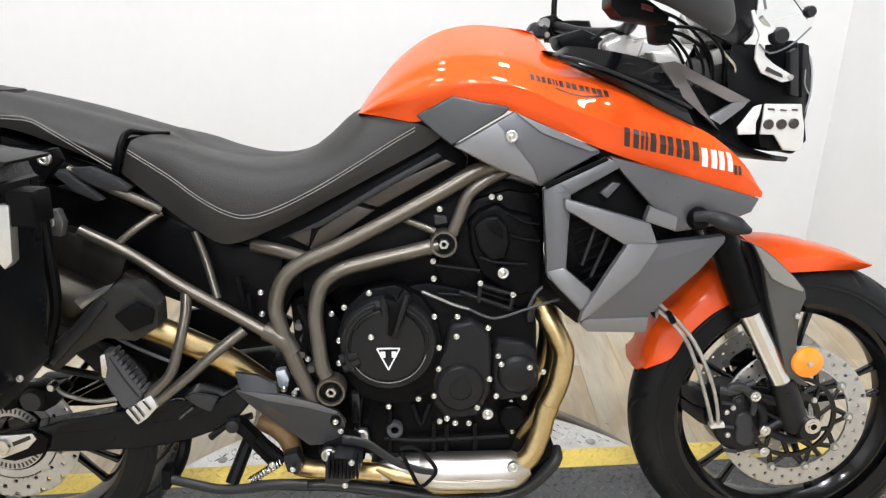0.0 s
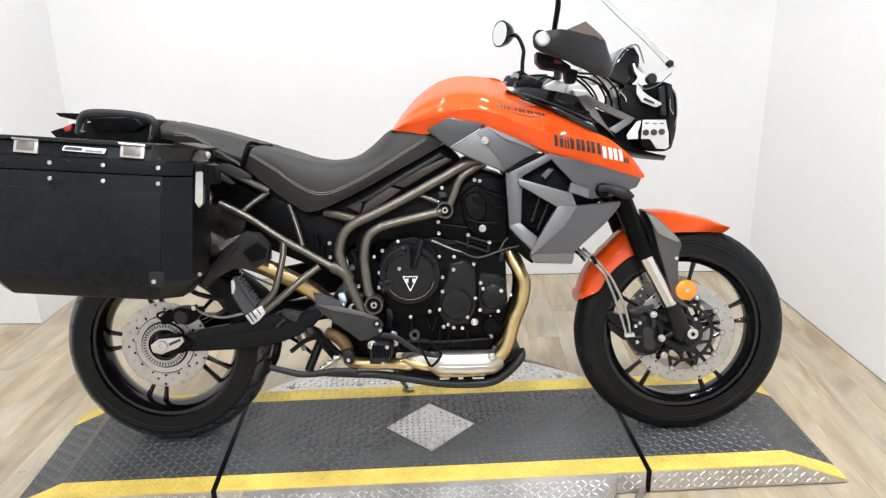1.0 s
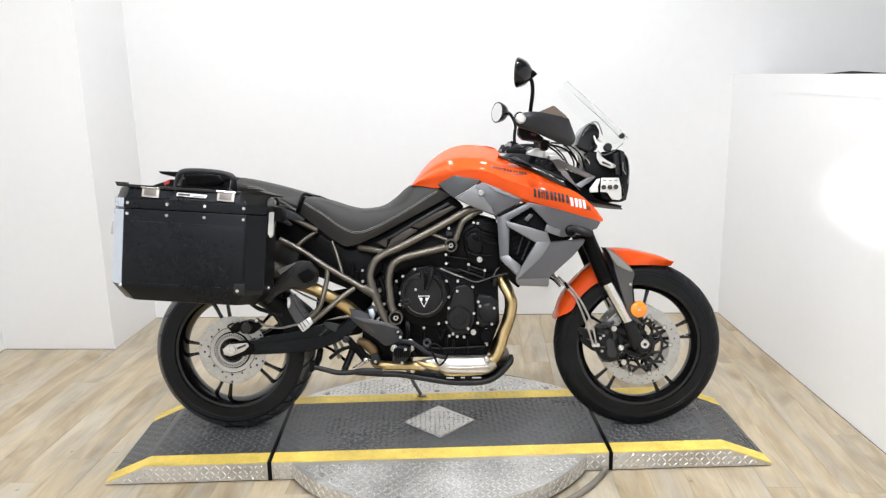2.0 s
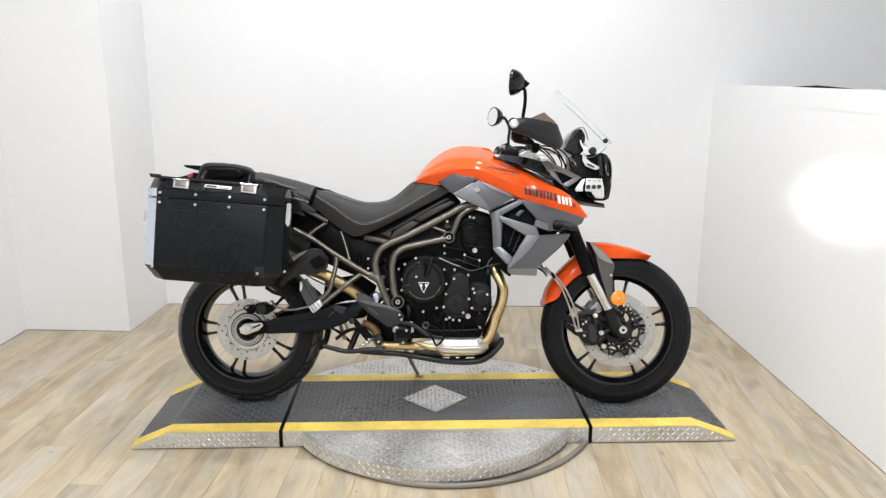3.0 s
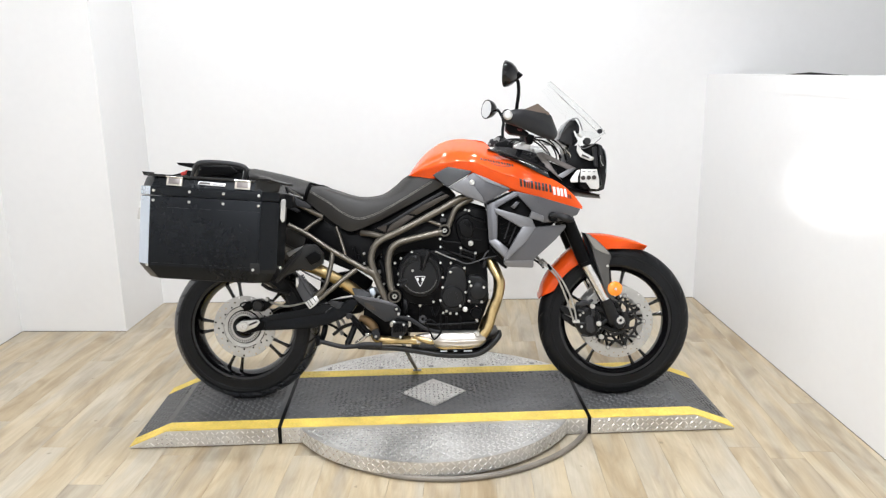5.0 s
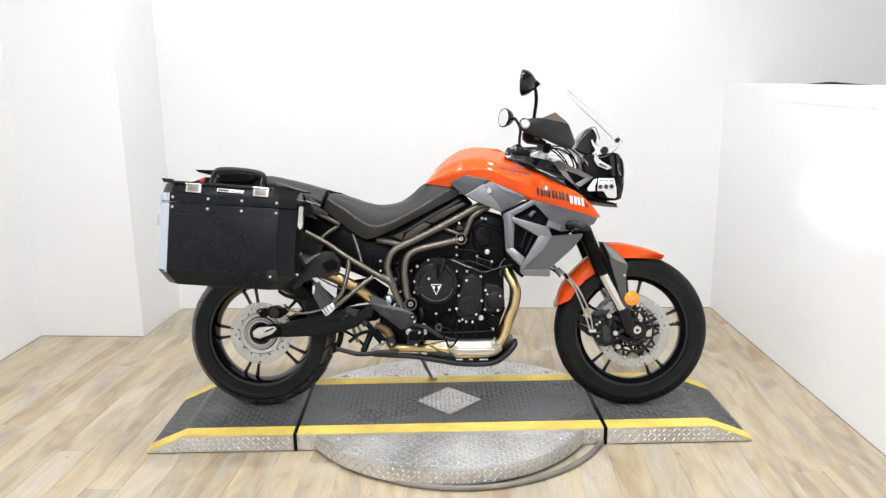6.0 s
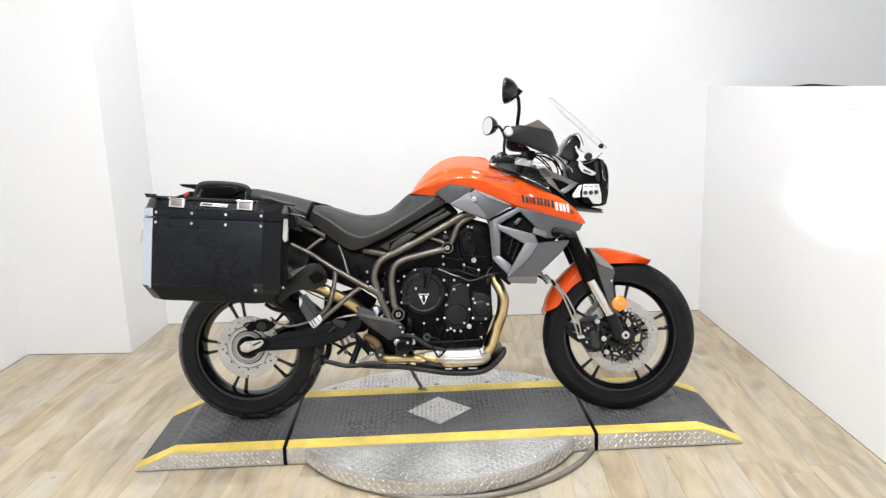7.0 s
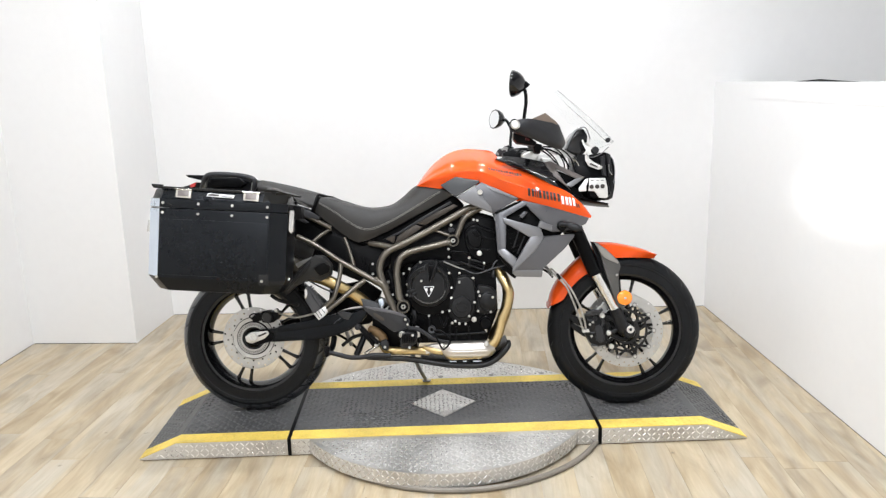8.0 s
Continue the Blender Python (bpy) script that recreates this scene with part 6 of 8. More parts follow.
part("heat_shield", slab([(-0.62, -0.235, 0.536), (-0.565, -0.245, 0.581), (-0.516, -0.25, 0.63), (-0.481, -0.25, 0.658), (-0.447, -0.245, 0.654), (-0.419, -0.235, 0.619), (-0.423, -0.225, 0.577), (-0.465, -0.225, 0.552), (-0.513, -0.23, 0.56), (-0.566, -0.235, 0.533), (-0.598, -0.235, 0.503)], 0.05, 0.006, segments=2), SATIN_BLACK, EX, "dark plastic heat shield")
part("shield_step", slab([(-0.619, -0.24, 0.539), (-0.553, -0.25, 0.583), (-0.501, -0.255, 0.638), (-0.493, -0.255, 0.627), (-0.546, -0.25, 0.568), (-0.598, -0.24, 0.515)], 0.01, 0.004), DARK_PLASTIC, EX)
part("shield_rib", slab([(-0.484, -0.257, 0.608), (-0.445, -0.257, 0.631), (-0.42, -0.25, 0.612), (-0.428, -0.245, 0.589), (-0.462, -0.25, 0.576)], 0.012, 0.004), BLACK_PLASTIC, EX)
part("hanger_rod", tube([(-0.516, -0.2, 0.557), (-0.476, -0.2, 0.533), (-0.42, -0.2, 0.506)], 0.0032, n=3, sides=8), GREY_RUBBER, BIKE)
part("fender_stay", tube([(-0.686, -0.13, 0.494), (-0.65, -0.13, 0.471), (-0.573, -0.13, 0.452)], 0.0075, n=3, sides=10), COVER, BIKE, "dark fender stay")
part("bash_plate", tube([(-0.3, -0.14, 0.232), (-0.21, -0.14, 0.229), (-0.137, -0.14, 0.226), (-0.042, -0.14, 0.211), (0.053, -0.145, 0.198), (0.166, -0.145, 0.198), (0.223, -0.143, 0.222), (0.268, -0.14, 0.268), (0.274, -0.12, 0.288)], [0.008, 0.011, 0.012, 0.0125, 0.013, 0.013, 0.013, 0.012, 0.008], n=4, sides=12), SATIN_BLACK, BIKE, "black rail of the engine guard")
# pale plates stand for the highlights in the guard's slots
for xa, xb in ((0.034, 0.062), (0.087, 0.102), (0.128, 0.162)):
    part("guard_slot", slab([(xa, -0.1515, 0.211), (xb, -0.1515, 0.211), (xb, -0.1535, 0.2175), (xa, -0.1535, 0.2175)], 0.004, 0.001), PALE_METAL, BIKE, "slot highlight painted pale on the engine guard")
part("bash_sheet", slab([(-0.091, -0.13, 0.216), (0.104, -0.14, 0.188), (0.186, -0.14, 0.201), (0.275, -0.12, 0.262), (0.274, -0.12, 0.276), (0.18, -0.14, 0.23), (0.104, -0.14, 0.208), (-0.08, -0.13, 0.223)], 0.24, 0.003), BLACK_PLASTIC, BIKE, "black engine guard sheet")

# ---- tank, shrouds, seats ----
tank_top = [(-0.099, 0, 0.918), (-0.058, -0.02, 0.968), (-0.011, -0.03, 1.018), (0.048, -0.035, 1.055), (0.109, -0.035, 1.069), (0.176, -0.035, 1.065), (0.231, -0.04, 1.052), (0.259, -0.09, 1.011), (0.326, -0.13, 0.984), (0.387, -0.16, 0.95), (0.454, -0.18, 0.912), (0.51, -0.19, 0.883), (0.564, -0.19, 0.838), (0.602, -0.18, 0.79)]
tank_crown = [(p[0], p[1] * (0.0 if k < 7 else 0.98), p[2] + (0.006 if 0 < k < 7 else 0)) for k, p in enumerate(tank_top)]
tank_side = [(-0.089, -0.09, 0.92), (-0.049, -0.13, 0.939), (-0.007, -0.155, 0.953), (0.05, -0.17, 0.971), (0.105, -0.178, 0.976), (0.161, -0.182, 0.971), (0.212, -0.185, 0.957), (0.248, -0.19, 0.939), (0.317, -0.2, 0.914), (0.385, -0.21, 0.888), (0.451, -0.212, 0.865), (0.509, -0.208, 0.845), (0.562, -0.2, 0.819), (0.602, -0.183, 0.787)]
tank_upper = [(-0.093, -0.06, 0.92), (-0.055, -0.085, 0.956), (-0.01, -0.1, 0.99), (0.047, -0.112, 1.016), (0.104, -0.118, 1.025), (0.166, -0.125, 1.02), (0.219, -0.13, 1.005), (0.252, -0.15, 0.979), (0.318, -0.175, 0.953), (0.383, -0.195, 0.922), (0.451, -0.202, 0.891), (0.508, -0.204, 0.866), (0.561, -0.198, 0.83), (0.602, -0.182, 0.789)]
tank_low = [(-0.086, -0.1, 0.923), (-0.032, -0.125, 0.915), (0.011, -0.14, 0.909), (0.064, -0.16, 0.92), (0.115, -0.168, 0.929), (0.167, -0.17, 0.928), (0.214, -0.176, 0.911), (0.261, -0.18, 0.89), (0.326, -0.19, 0.863), (0.397, -0.196, 0.838), (0.464, -0.198, 0.815), (0.519, -0.196, 0.798), (0.565, -0.192, 0.786), (0.601, -0.182, 0.779)]
sharp = [0.5 + 0.34 * min(1, max(0, (k - 3) / 2)) for k in range(len(tank_side))]
above = [tuple(Vector(p).lerp(Vector(q), w)) for p, q, w in zip(tank_upper, tank_side, sharp)]
below = [tuple(Vector(p).lerp(Vector(q), 1 - w)) for p, q, w in zip(tank_side, tank_low, sharp)]
TANK = part("fuel_tank", skin([tank_crown, tank_upper, above, tank_side, below, tank_low], 5, 4, mirror=True), ORANGE, BIKE, "glossy orange fuel tank with side wings")
# plain bars for the lettering on the wing
TANK_TREE = BVHTree.FromPolygons([v.co[:] for v in TANK.data.vertices], [f.vertices[:] for f in TANK.data.polygons])


def decal(pts, mat, lift=0.0018):
    """A thin piece of film lying on the panel's near side, bent to its curve."""
    bm = bmesh.new()
    a, b, c, d = (Vector(p) for p in pts)
    mid = (a + b + c + d) / 4
    grid = []
    for i in range(5):
        row = []
        for j in range(5):
            u, v = i / 4, j / 4
            p = (a.lerp(b, u)).lerp(d.lerp(c, u), v)
            hit = TANK_TREE.ray_cast(Vector((p.x, -0.5, p.z)), Vector((0, 1, 0)))[0]
            row.append(bm.verts.new((p.x, (hit.y if hit else p.y) - lift, p.z)))
        grid.append(row)
    for r, q in zip(grid, grid[1:]):
        for k in range(4):
            bm.faces.new((r[k], r[k + 1], q[k + 1], q[k]))
    bmesh.ops.recalc_face_normals(bm, faces=bm.faces)
    bmesh.ops.solidify(bm, geom=bm.faces[:], thickness=0.0006)
    part("decal_bar", bm, mat, TANK, soft=False)


def bar_word(start, end, height, drop, widths, mat):
    """A word as plain upright bars: two for each letter, along the line of its top edge."""
    start, end = Vector(start), Vector(end)
    gap = 0.16 * sum(widths) / len(widths)
    total = sum(widths) + gap * (len(widths) - 1)
    run, at = end - start, 0.0
    down = Vector((drop, 0, -height))
    for w in widths:
        for f0, f1 in ((0.0, 0.38), (0.62, 1.0)):
            a, b = start + run * ((at + w * f0) / total), start + run * ((at + w * f1) / total)
            decal([a, b, b + down, a + down], mat)
        at += w + gap


bar_word((0.353, -0.205, 0.902), (0.476, -0.205, 0.876), 0.031, 0.003, (1.0, 0.5, 1.1, 1.0, 1.1), BLACK_PRINT)
bar_word((0.481, -0.205, 0.868), (0.535, -0.205, 0.857), 0.031, 0.004, (1.0, 0.9), WHITE_PRINT)
bar_word((0.54, -0.205, 0.838), (0.553, -0.205, 0.836), 0.016, 0.002, (1.0,), BLACK_PRINT)
bar_word((0.203, -0.178, 0.988), (0.332, -0.178, 0.959), 0.0095, 0.001, (1.0, 1.0, 0.5, 1.1, 1.2, 1.0, 1.1), BLACK_PRINT)
for xa, xb, za, zb in ((0.245, 0.268, 0.966, 0.957), (0.268, 0.292, 0.957, 0.9525), (0.292, 0.322, 0.9525, 0.952)):
    decal([(xa, -0.178, za), (xb, -0.178, zb), (xb, -0.178, zb - 0.002), (xa, -0.178, za - 0.002)], BLACK_PRINT)
part("tank_panel", slab([(0.012, -0.172, 0.921), (0.073, -0.182, 0.953), (0.119, -0.186, 0.944), (0.169, -0.19, 0.935), (0.16, -0.19, 0.924), (0.072, -0.185, 0.872), (0.049, -0.18, 0.889)], 0.02, 0.005, segments=3), SLATE, BIKE, "slate grey panel under the tank")
# grey side panel in two facets, one coloured lighter as if it caught light
sp = part("side_panel", slab([(0.074, -0.19, 0.871), (0.175, -0.197, 0.928), (0.319, -0.2, 0.861), (0.259, -0.2, 0.828), (0.22, -0.198, 0.804), (0.147, -0.194, 0.833)], 0.02, 0.004), SILVER_GREY, BIKE, "satin grey side panel")
part("panel_facet", slab([(0.077, -0.195, 0.871), (0.145, -0.201, 0.91), (0.164, -0.205, 0.89), (0.207, -0.203, 0.834), (0.217, -0.202, 0.808), (0.146, -0.199, 0.837)], 0.006, 0.0025), LIGHT_GREY, sp, "facet coloured lighter, as if catching light")
part("panel_edge", slab([(0.175, -0.201, 0.926), (0.233, -0.203, 0.902), (0.315, -0.204, 0.864), (0.299, -0.206, 0.862), (0.219, -0.205, 0.893)], 0.005, 0.002), LIGHT_GREY, sp, "upper edge coloured lighter, as if lit")
bolts([(0.168, -0.209, 0.889)], sp, BIG_BOLT)
# radiator shroud: bars round two openings, and the big lower panel; lit tone painted on lip, fold and bevels
SH = part("shroud_panel", slab([(0.405, -0.235, 0.712), (0.532, -0.215, 0.72), (0.531, -0.215, 0.708), (0.492, -0.218, 0.662), (0.407, -0.225, 0.587), (0.406, -0.225, 0.577), (0.309, -0.232, 0.575), (0.294, -0.232, 0.577), (0.351, -0.238, 0.667)], 0.025, 0.004), SILVER_GREY, BIKE, "satin grey radiator shroud")
part("shroud_lip", slab([(0.294, -0.236, 0.583), (0.404, -0.229, 0.583), (0.404, -0.227, 0.566), (0.401, -0.225, 0.553), (0.3, -0.23, 0.558), (0.286, -0.232, 0.573)], 0.03, 0.004), LIGHT_GREY, SH, "lower lip coloured lighter, as if lit")
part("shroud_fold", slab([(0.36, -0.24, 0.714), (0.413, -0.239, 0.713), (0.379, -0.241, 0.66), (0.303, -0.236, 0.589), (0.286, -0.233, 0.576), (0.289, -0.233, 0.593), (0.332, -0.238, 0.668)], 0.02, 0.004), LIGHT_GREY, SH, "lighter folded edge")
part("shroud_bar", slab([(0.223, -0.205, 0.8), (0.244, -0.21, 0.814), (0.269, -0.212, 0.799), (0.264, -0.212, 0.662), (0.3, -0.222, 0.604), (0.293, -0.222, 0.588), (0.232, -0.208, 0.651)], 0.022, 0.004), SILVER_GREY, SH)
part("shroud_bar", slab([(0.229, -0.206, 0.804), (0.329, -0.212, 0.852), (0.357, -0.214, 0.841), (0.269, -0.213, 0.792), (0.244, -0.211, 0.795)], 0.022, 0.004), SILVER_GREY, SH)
part("bar_highlight", slab([(0.241, -0.211, 0.652), (0.258, -0.213, 0.654), (0.3, -0.224, 0.61), (0.293, -0.224, 0.597)], 0.006, 0.002), LIGHT_GREY, SH, "bevel coloured as a highlight")
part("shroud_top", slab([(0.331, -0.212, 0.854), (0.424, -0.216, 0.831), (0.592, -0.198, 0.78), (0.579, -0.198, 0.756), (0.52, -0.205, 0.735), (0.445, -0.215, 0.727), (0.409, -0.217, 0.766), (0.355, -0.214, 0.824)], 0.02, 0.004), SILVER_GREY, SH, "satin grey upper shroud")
part("shroud_strut", slab([(0.255, -0.228, 0.788), (0.398, -0.232, 0.746), (0.411, -0.236, 0.71), (0.355, -0.234, 0.711), (0.256, -0.228, 0.77)], 0.02, 0.004), LIGHT_GREY, SH, "cross strut in the lightened panel grey")
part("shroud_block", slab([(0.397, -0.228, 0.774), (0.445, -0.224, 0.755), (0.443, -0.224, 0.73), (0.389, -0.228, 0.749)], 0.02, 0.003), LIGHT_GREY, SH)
part("shroud_edge", slab([(0.222, -0.209, 0.808), (0.324, -0.215, 0.855), (0.328, -0.215, 0.849), (0.228, -0.209, 0.801)], 0.006, 0.001), BLACK_PLASTIC, SH)
part("duct_floor", slab([(0.245, -0.19, 0.658), (0.266, -0.192, 0.646), (0.306, -0.2, 0.592), (0.299, -0.2, 0.569), (0.26, -0.19, 0.605), (0.236, -0.188, 0.635)], 0.05, 0.004), BLACK_PLASTIC, SH)
part("inner_fin", slab([(0.319, -0.2, 0.793), (0.34, -0.2, 0.811), (0.354, -0.2, 0.808), (0.332, -0.2, 0.783)], 0.01, 0.002), SILVER_GREY, SH)
for side in (-1, 1):
    part("duct_liner", slab([(p[0], -0.17 if side < 0 else 0.15, p[2]) for p in [(0.242, -0.17, 0.786), (0.351, -0.17, 0.838), (0.462, -0.17, 0.778), (0.495, -0.17, 0.728), (0.4, -0.17, 0.638), (0.312, -0.17, 0.609), (0.255, -0.17, 0.651)]], 0.02, 0.003), BLACK_PLASTIC, SH, "black duct behind the shroud")
part("radiator_hose", slab([(0.197, -0.135, 0.66), (0.248, -0.135, 0.655), (0.278, -0.135, 0.615), (0.317, -0.14, 0.564), (0.303, -0.14, 0.54), (0.28, -0.135, 0.558), (0.264, -0.135, 0.574), (0.24, -0.12, 0.579), (0.207, -0.12, 0.57)], 0.09, 0.006), BLACK_PLASTIC, BIKE, "black hose above the exhaust header")
part("sensor_plug", tube([(0.219, -0.14, 0.576), (0.214, -0.142, 0.562), (0.215, -0.142, 0.55)], [0.006, 0.008, 0.006], n=2, sides=8), DARK_PLASTIC, BIKE, "dark sensor plug")
part("shroud_foot", slab([(0.231, -0.21, 0.66), (0.26, -0.213, 0.668), (0.306, -0.222, 0.629), (0.301, -0.224, 0.602), (0.293, -0.224, 0.592), (0.248, -0.214, 0.635)], 0.018, 0.004), LIGHT_GREY, SH, "lower corner of the shroud, coloured as if lit")
for k in range(4):
    p = Vector((0.424, -0.13, 0.594)).lerp(Vector((0.452, -0.126, 0.556)), k / 3)
    ring = [p + Vector((0.0065 * math.cos(q) * (0.5 if k % 2 else 1.0), 0.005 * math.cos(q) * (1.0 if k % 2 else 0.3), 0.0085 * math.sin(q))) for q in (2 * math.pi * n / 12 for n in range(13))]
    part("chain_link", tube(ring, 0.0015, n=1, sides=6), DULL_ALLOY, BIKE, "steel link by the brake hoses")
part("radiator", slab([(0.35, -0.15, 0.58), (0.43, -0.15, 0.6), (0.47, -0.15, 0.8), (0.39, -0.15, 0.8)], 0.3, 0.004), BLACK_PLASTIC, BIKE, "black radiator")
for k in range(7):
    a, b = [(0.273, -0.19, 0.74), (0.297, -0.195, 0.637)]
    p = Vector(a).lerp(Vector(b), k / 6)
    part("grille_bar", tube([p, p + Vector((0.06, 0.01, 0.022))], 0.003, n=1, sides=6), BLACK_PLASTIC, SH)
for pts in ([(0.294, -0.195, 0.667), (0.317, -0.19, 0.735)], [(0.31, -0.195, 0.646), (0.34, -0.19, 0.715)]):
    part("grille_bar", tube(pts, 0.003, n=1, sides=6), GUARD, SH)
# left shroud, plain twin seen past the steering
part("left_shroud", slab([(p[0], 0.19, p[2]) for p in [(0.229, -0.206, 0.804), (0.331, -0.212, 0.854), (0.577, -0.198, 0.784), (0.498, -0.215, 0.728), (0.402, -0.225, 0.673), (0.296, -0.23, 0.676)]], 0.02, 0.004), SILVER_GREY, BIKE, "satin grey left radiator shroud")
# indicator on its stalk
ind = part("indicator", tube([(0.472, -0.225, 0.755), (0.492, -0.235, 0.757), (0.511, -0.245, 0.752), (0.535, -0.25, 0.743), (0.557, -0.25, 0.735)], [0.0085, 0.01, 0.0145, 0.0155, 0.005], n=4, sides=18), DARK_PLASTIC, BIKE, "dark smoked indicator on the shroud")
part("indicator_base", lathe([(0, -0.008), (0.015, -0.008), (0.019, -0.003), (0.02, 0.01), (0, 0.01)], [(0.483, -0.218, 0.75)][0], 24), BLACK_PLASTIC, ind)
bolts([(0.479, -0.227, 0.752)], ind, RIVET, "screw")

# seats: smooth shells with seams of double stitching
def seat(name, rails, label, stitch):
    s = part(name, skin(rails, 5, 4, mirror=True, cap=True), SEAT, BIKE, label)
    for off in (0.0, 0.0055):
        part("stitch", tube([(p[0], p[1] - 0.001, p[2] - off) for p in stitch], 0.0009, n=8, sides=6), THREAD, s)
    return s


rt = [(-0.442, -0.05, 0.889), (-0.395, -0.05, 0.865), (-0.333, -0.06, 0.8475), (-0.262, -0.06, 0.84), (-0.195, -0.06, 0.85), (-0.146, -0.06, 0.88), (-0.102, -0.05, 0.919), (-0.066, -0.05, 0.931), (-0.004, -0.05, 0.922), (0.053, -0.05, 0.894)]
rs = [(-0.469, -0.12, 0.885), (-0.403, -0.135, 0.868), (-0.342, -0.14, 0.843), (-0.265, -0.145, 0.824), (-0.179, -0.14, 0.832), (-0.121, -0.13, 0.86), (-0.074, -0.12, 0.905), (-0.033, -0.118, 0.918), (0.008, -0.125, 0.912), (0.053, -0.13, 0.891)]
re = [(-0.479, -0.14, 0.867), (-0.407, -0.155, 0.823), (-0.352, -0.16, 0.778), (-0.285, -0.165, 0.75), (-0.208, -0.16, 0.769), (-0.135, -0.15, 0.807), (-0.072, -0.142, 0.847), (-0.028, -0.138, 0.877), (0.011, -0.138, 0.899), (0.054, -0.136, 0.885)]
rb = [(-0.497, -0.13, 0.826), (-0.435, -0.14, 0.776), (-0.374, -0.145, 0.729), (-0.316, -0.15, 0.702), (-0.222, -0.148, 0.735), (-0.133, -0.14, 0.78), (-0.064, -0.135, 0.816), (-0.014, -0.132, 0.842), (0.027, -0.132, 0.864), (0.054, -0.134, 0.881)]
rc = [(p[0], 0.0, p[2] - 0.005) for p in rt]
seat("rider_seat", [rc, rt, rs, re, rb], "black vinyl rider seat with grey double stitching", [(-0.478, -0.142, 0.867), (-0.406, -0.159, 0.824), (-0.36, -0.163, 0.789), (-0.313, -0.167, 0.763), (-0.275, -0.168, 0.756), (-0.227, -0.166, 0.769), (-0.159, -0.157, 0.801), (-0.091, -0.148, 0.84), (-0.033, -0.142, 0.875), (0.011, -0.141, 0.9)])
pt = [(-0.723, -0.06, 0.963), (-0.656, -0.07, 0.947), (-0.591, -0.075, 0.93), (-0.526, -0.075, 0.911), (-0.44, -0.06, 0.887)]
ps = [(-0.733, -0.1, 0.949), (-0.659, -0.115, 0.926), (-0.595, -0.12, 0.903), (-0.533, -0.12, 0.883), (-0.491, -0.12, 0.882)]
pe = [(-0.728, -0.12, 0.929), (-0.652, -0.135, 0.919), (-0.587, -0.14, 0.89), (-0.537, -0.14, 0.868), (-0.495, -0.14, 0.851)]
pb = [(-0.731, -0.115, 0.913), (-0.657, -0.125, 0.896), (-0.594, -0.13, 0.872), (-0.54, -0.13, 0.85), (-0.499, -0.13, 0.838)]
seat("pillion_seat", [[(p[0], 0.0, p[2] - 0.004) for p in pt], pt, ps, pe, pb], "black vinyl pillion seat with grey double stitching", [(-0.685, -0.137, 0.926), (-0.638, -0.14, 0.921), (-0.601, -0.143, 0.901), (-0.548, -0.144, 0.867), (-0.507, -0.142, 0.84)])
# black cord laid on the joint to stand for the gap's shade
part("seat_gap_cord", tube([(-0.505, -0.132, 0.827), (-0.494, -0.142, 0.853), (-0.487, -0.142, 0.876), (-0.48, -0.122, 0.895), (-0.458, -0.085, 0.889), (-0.436, -0.05, 0.887)], [0.007, 0.007, 0.0065, 0.006, 0.005, 0.004], n=4, sides=10), BLACK_PLASTIC, BIKE, "black cord standing for the shaded gap between the seats")
part("seat_gap", slab([(-0.508, -0.11, 0.857), (-0.484, -0.11, 0.861), (-0.453, -0.12, 0.842), (-0.463, -0.12, 0.809), (-0.508, -0.12, 0.817), (-0.518, -0.12, 0.833)], 0.23, 0.01), BLACK_PLASTIC, BIKE, "dark gap filler between the seats")
part("seat_base", slab([(-0.831, -0.1, 0.861), (-0.655, -0.1, 0.867), (-0.6, -0.1, 0.839), (-0.509, -0.1, 0.816), (-0.431, -0.1, 0.746), (-0.33, -0.1, 0.683), (-0.211, -0.1, 0.723), (0.035, -0.1, 0.858), (0.035, -0.1, 0.838), (-0.212, -0.1, 0.697), (-0.337, -0.1, 0.662), (-0.453, -0.1, 0.726), (-0.527, -0.1, 0.783), (-0.837, -0.1, 0.822)], 0.2, 0.006), BLACK_PLASTIC, BIKE)
part("tail_cover", slab([(-0.837, -0.13, 0.879), (-0.635, -0.14, 0.871), (-0.588, -0.145, 0.849), (-0.471, -0.14, 0.804), (-0.487, -0.14, 0.789), (-0.575, -0.14, 0.815), (-0.844, -0.13, 0.835)], 0.26, 0.006), BLACK_PLASTIC, BIKE, "black tail panel under the pillion seat")
part("seat_hinge", slab([(-0.598, -0.155, 0.807), (-0.569, -0.155, 0.812), (-0.52, -0.155, 0.785), (-0.53, -0.155, 0.781)], 0.01, 0.002), DARK_PLASTIC, BIKE)
part("side_fairing", slab([(-0.642, -0.14, 0.736), (-0.567, -0.14, 0.72), (-0.496, -0.145, 0.68), (-0.509, -0.145, 0.645), (-0.604, -0.14, 0.571), (-0.668, -0.14, 0.572)], 0.05, 0.006), material("dark bronze metal", (0.012, 0.0095, 0.007), 0.45, 0.1), BIKE, "dark inner panel beside the muffler")

# rear rack, tail lamp and grab handle
part("rear_rack", slab([(-1.03, -0.1, 0.99), (-0.944, -0.1, 0.986), (-0.868, -0.1, 0.98), (-0.754, -0.1, 0.966), (-0.751, -0.1, 0.947), (-0.869, -0.1, 0.959), (-0.964, -0.1, 0.966), (-1.017, -0.1, 0.979)], 0.2, 0.004), BLACK_PLASTIC, BIKE, "black luggage rack plate")
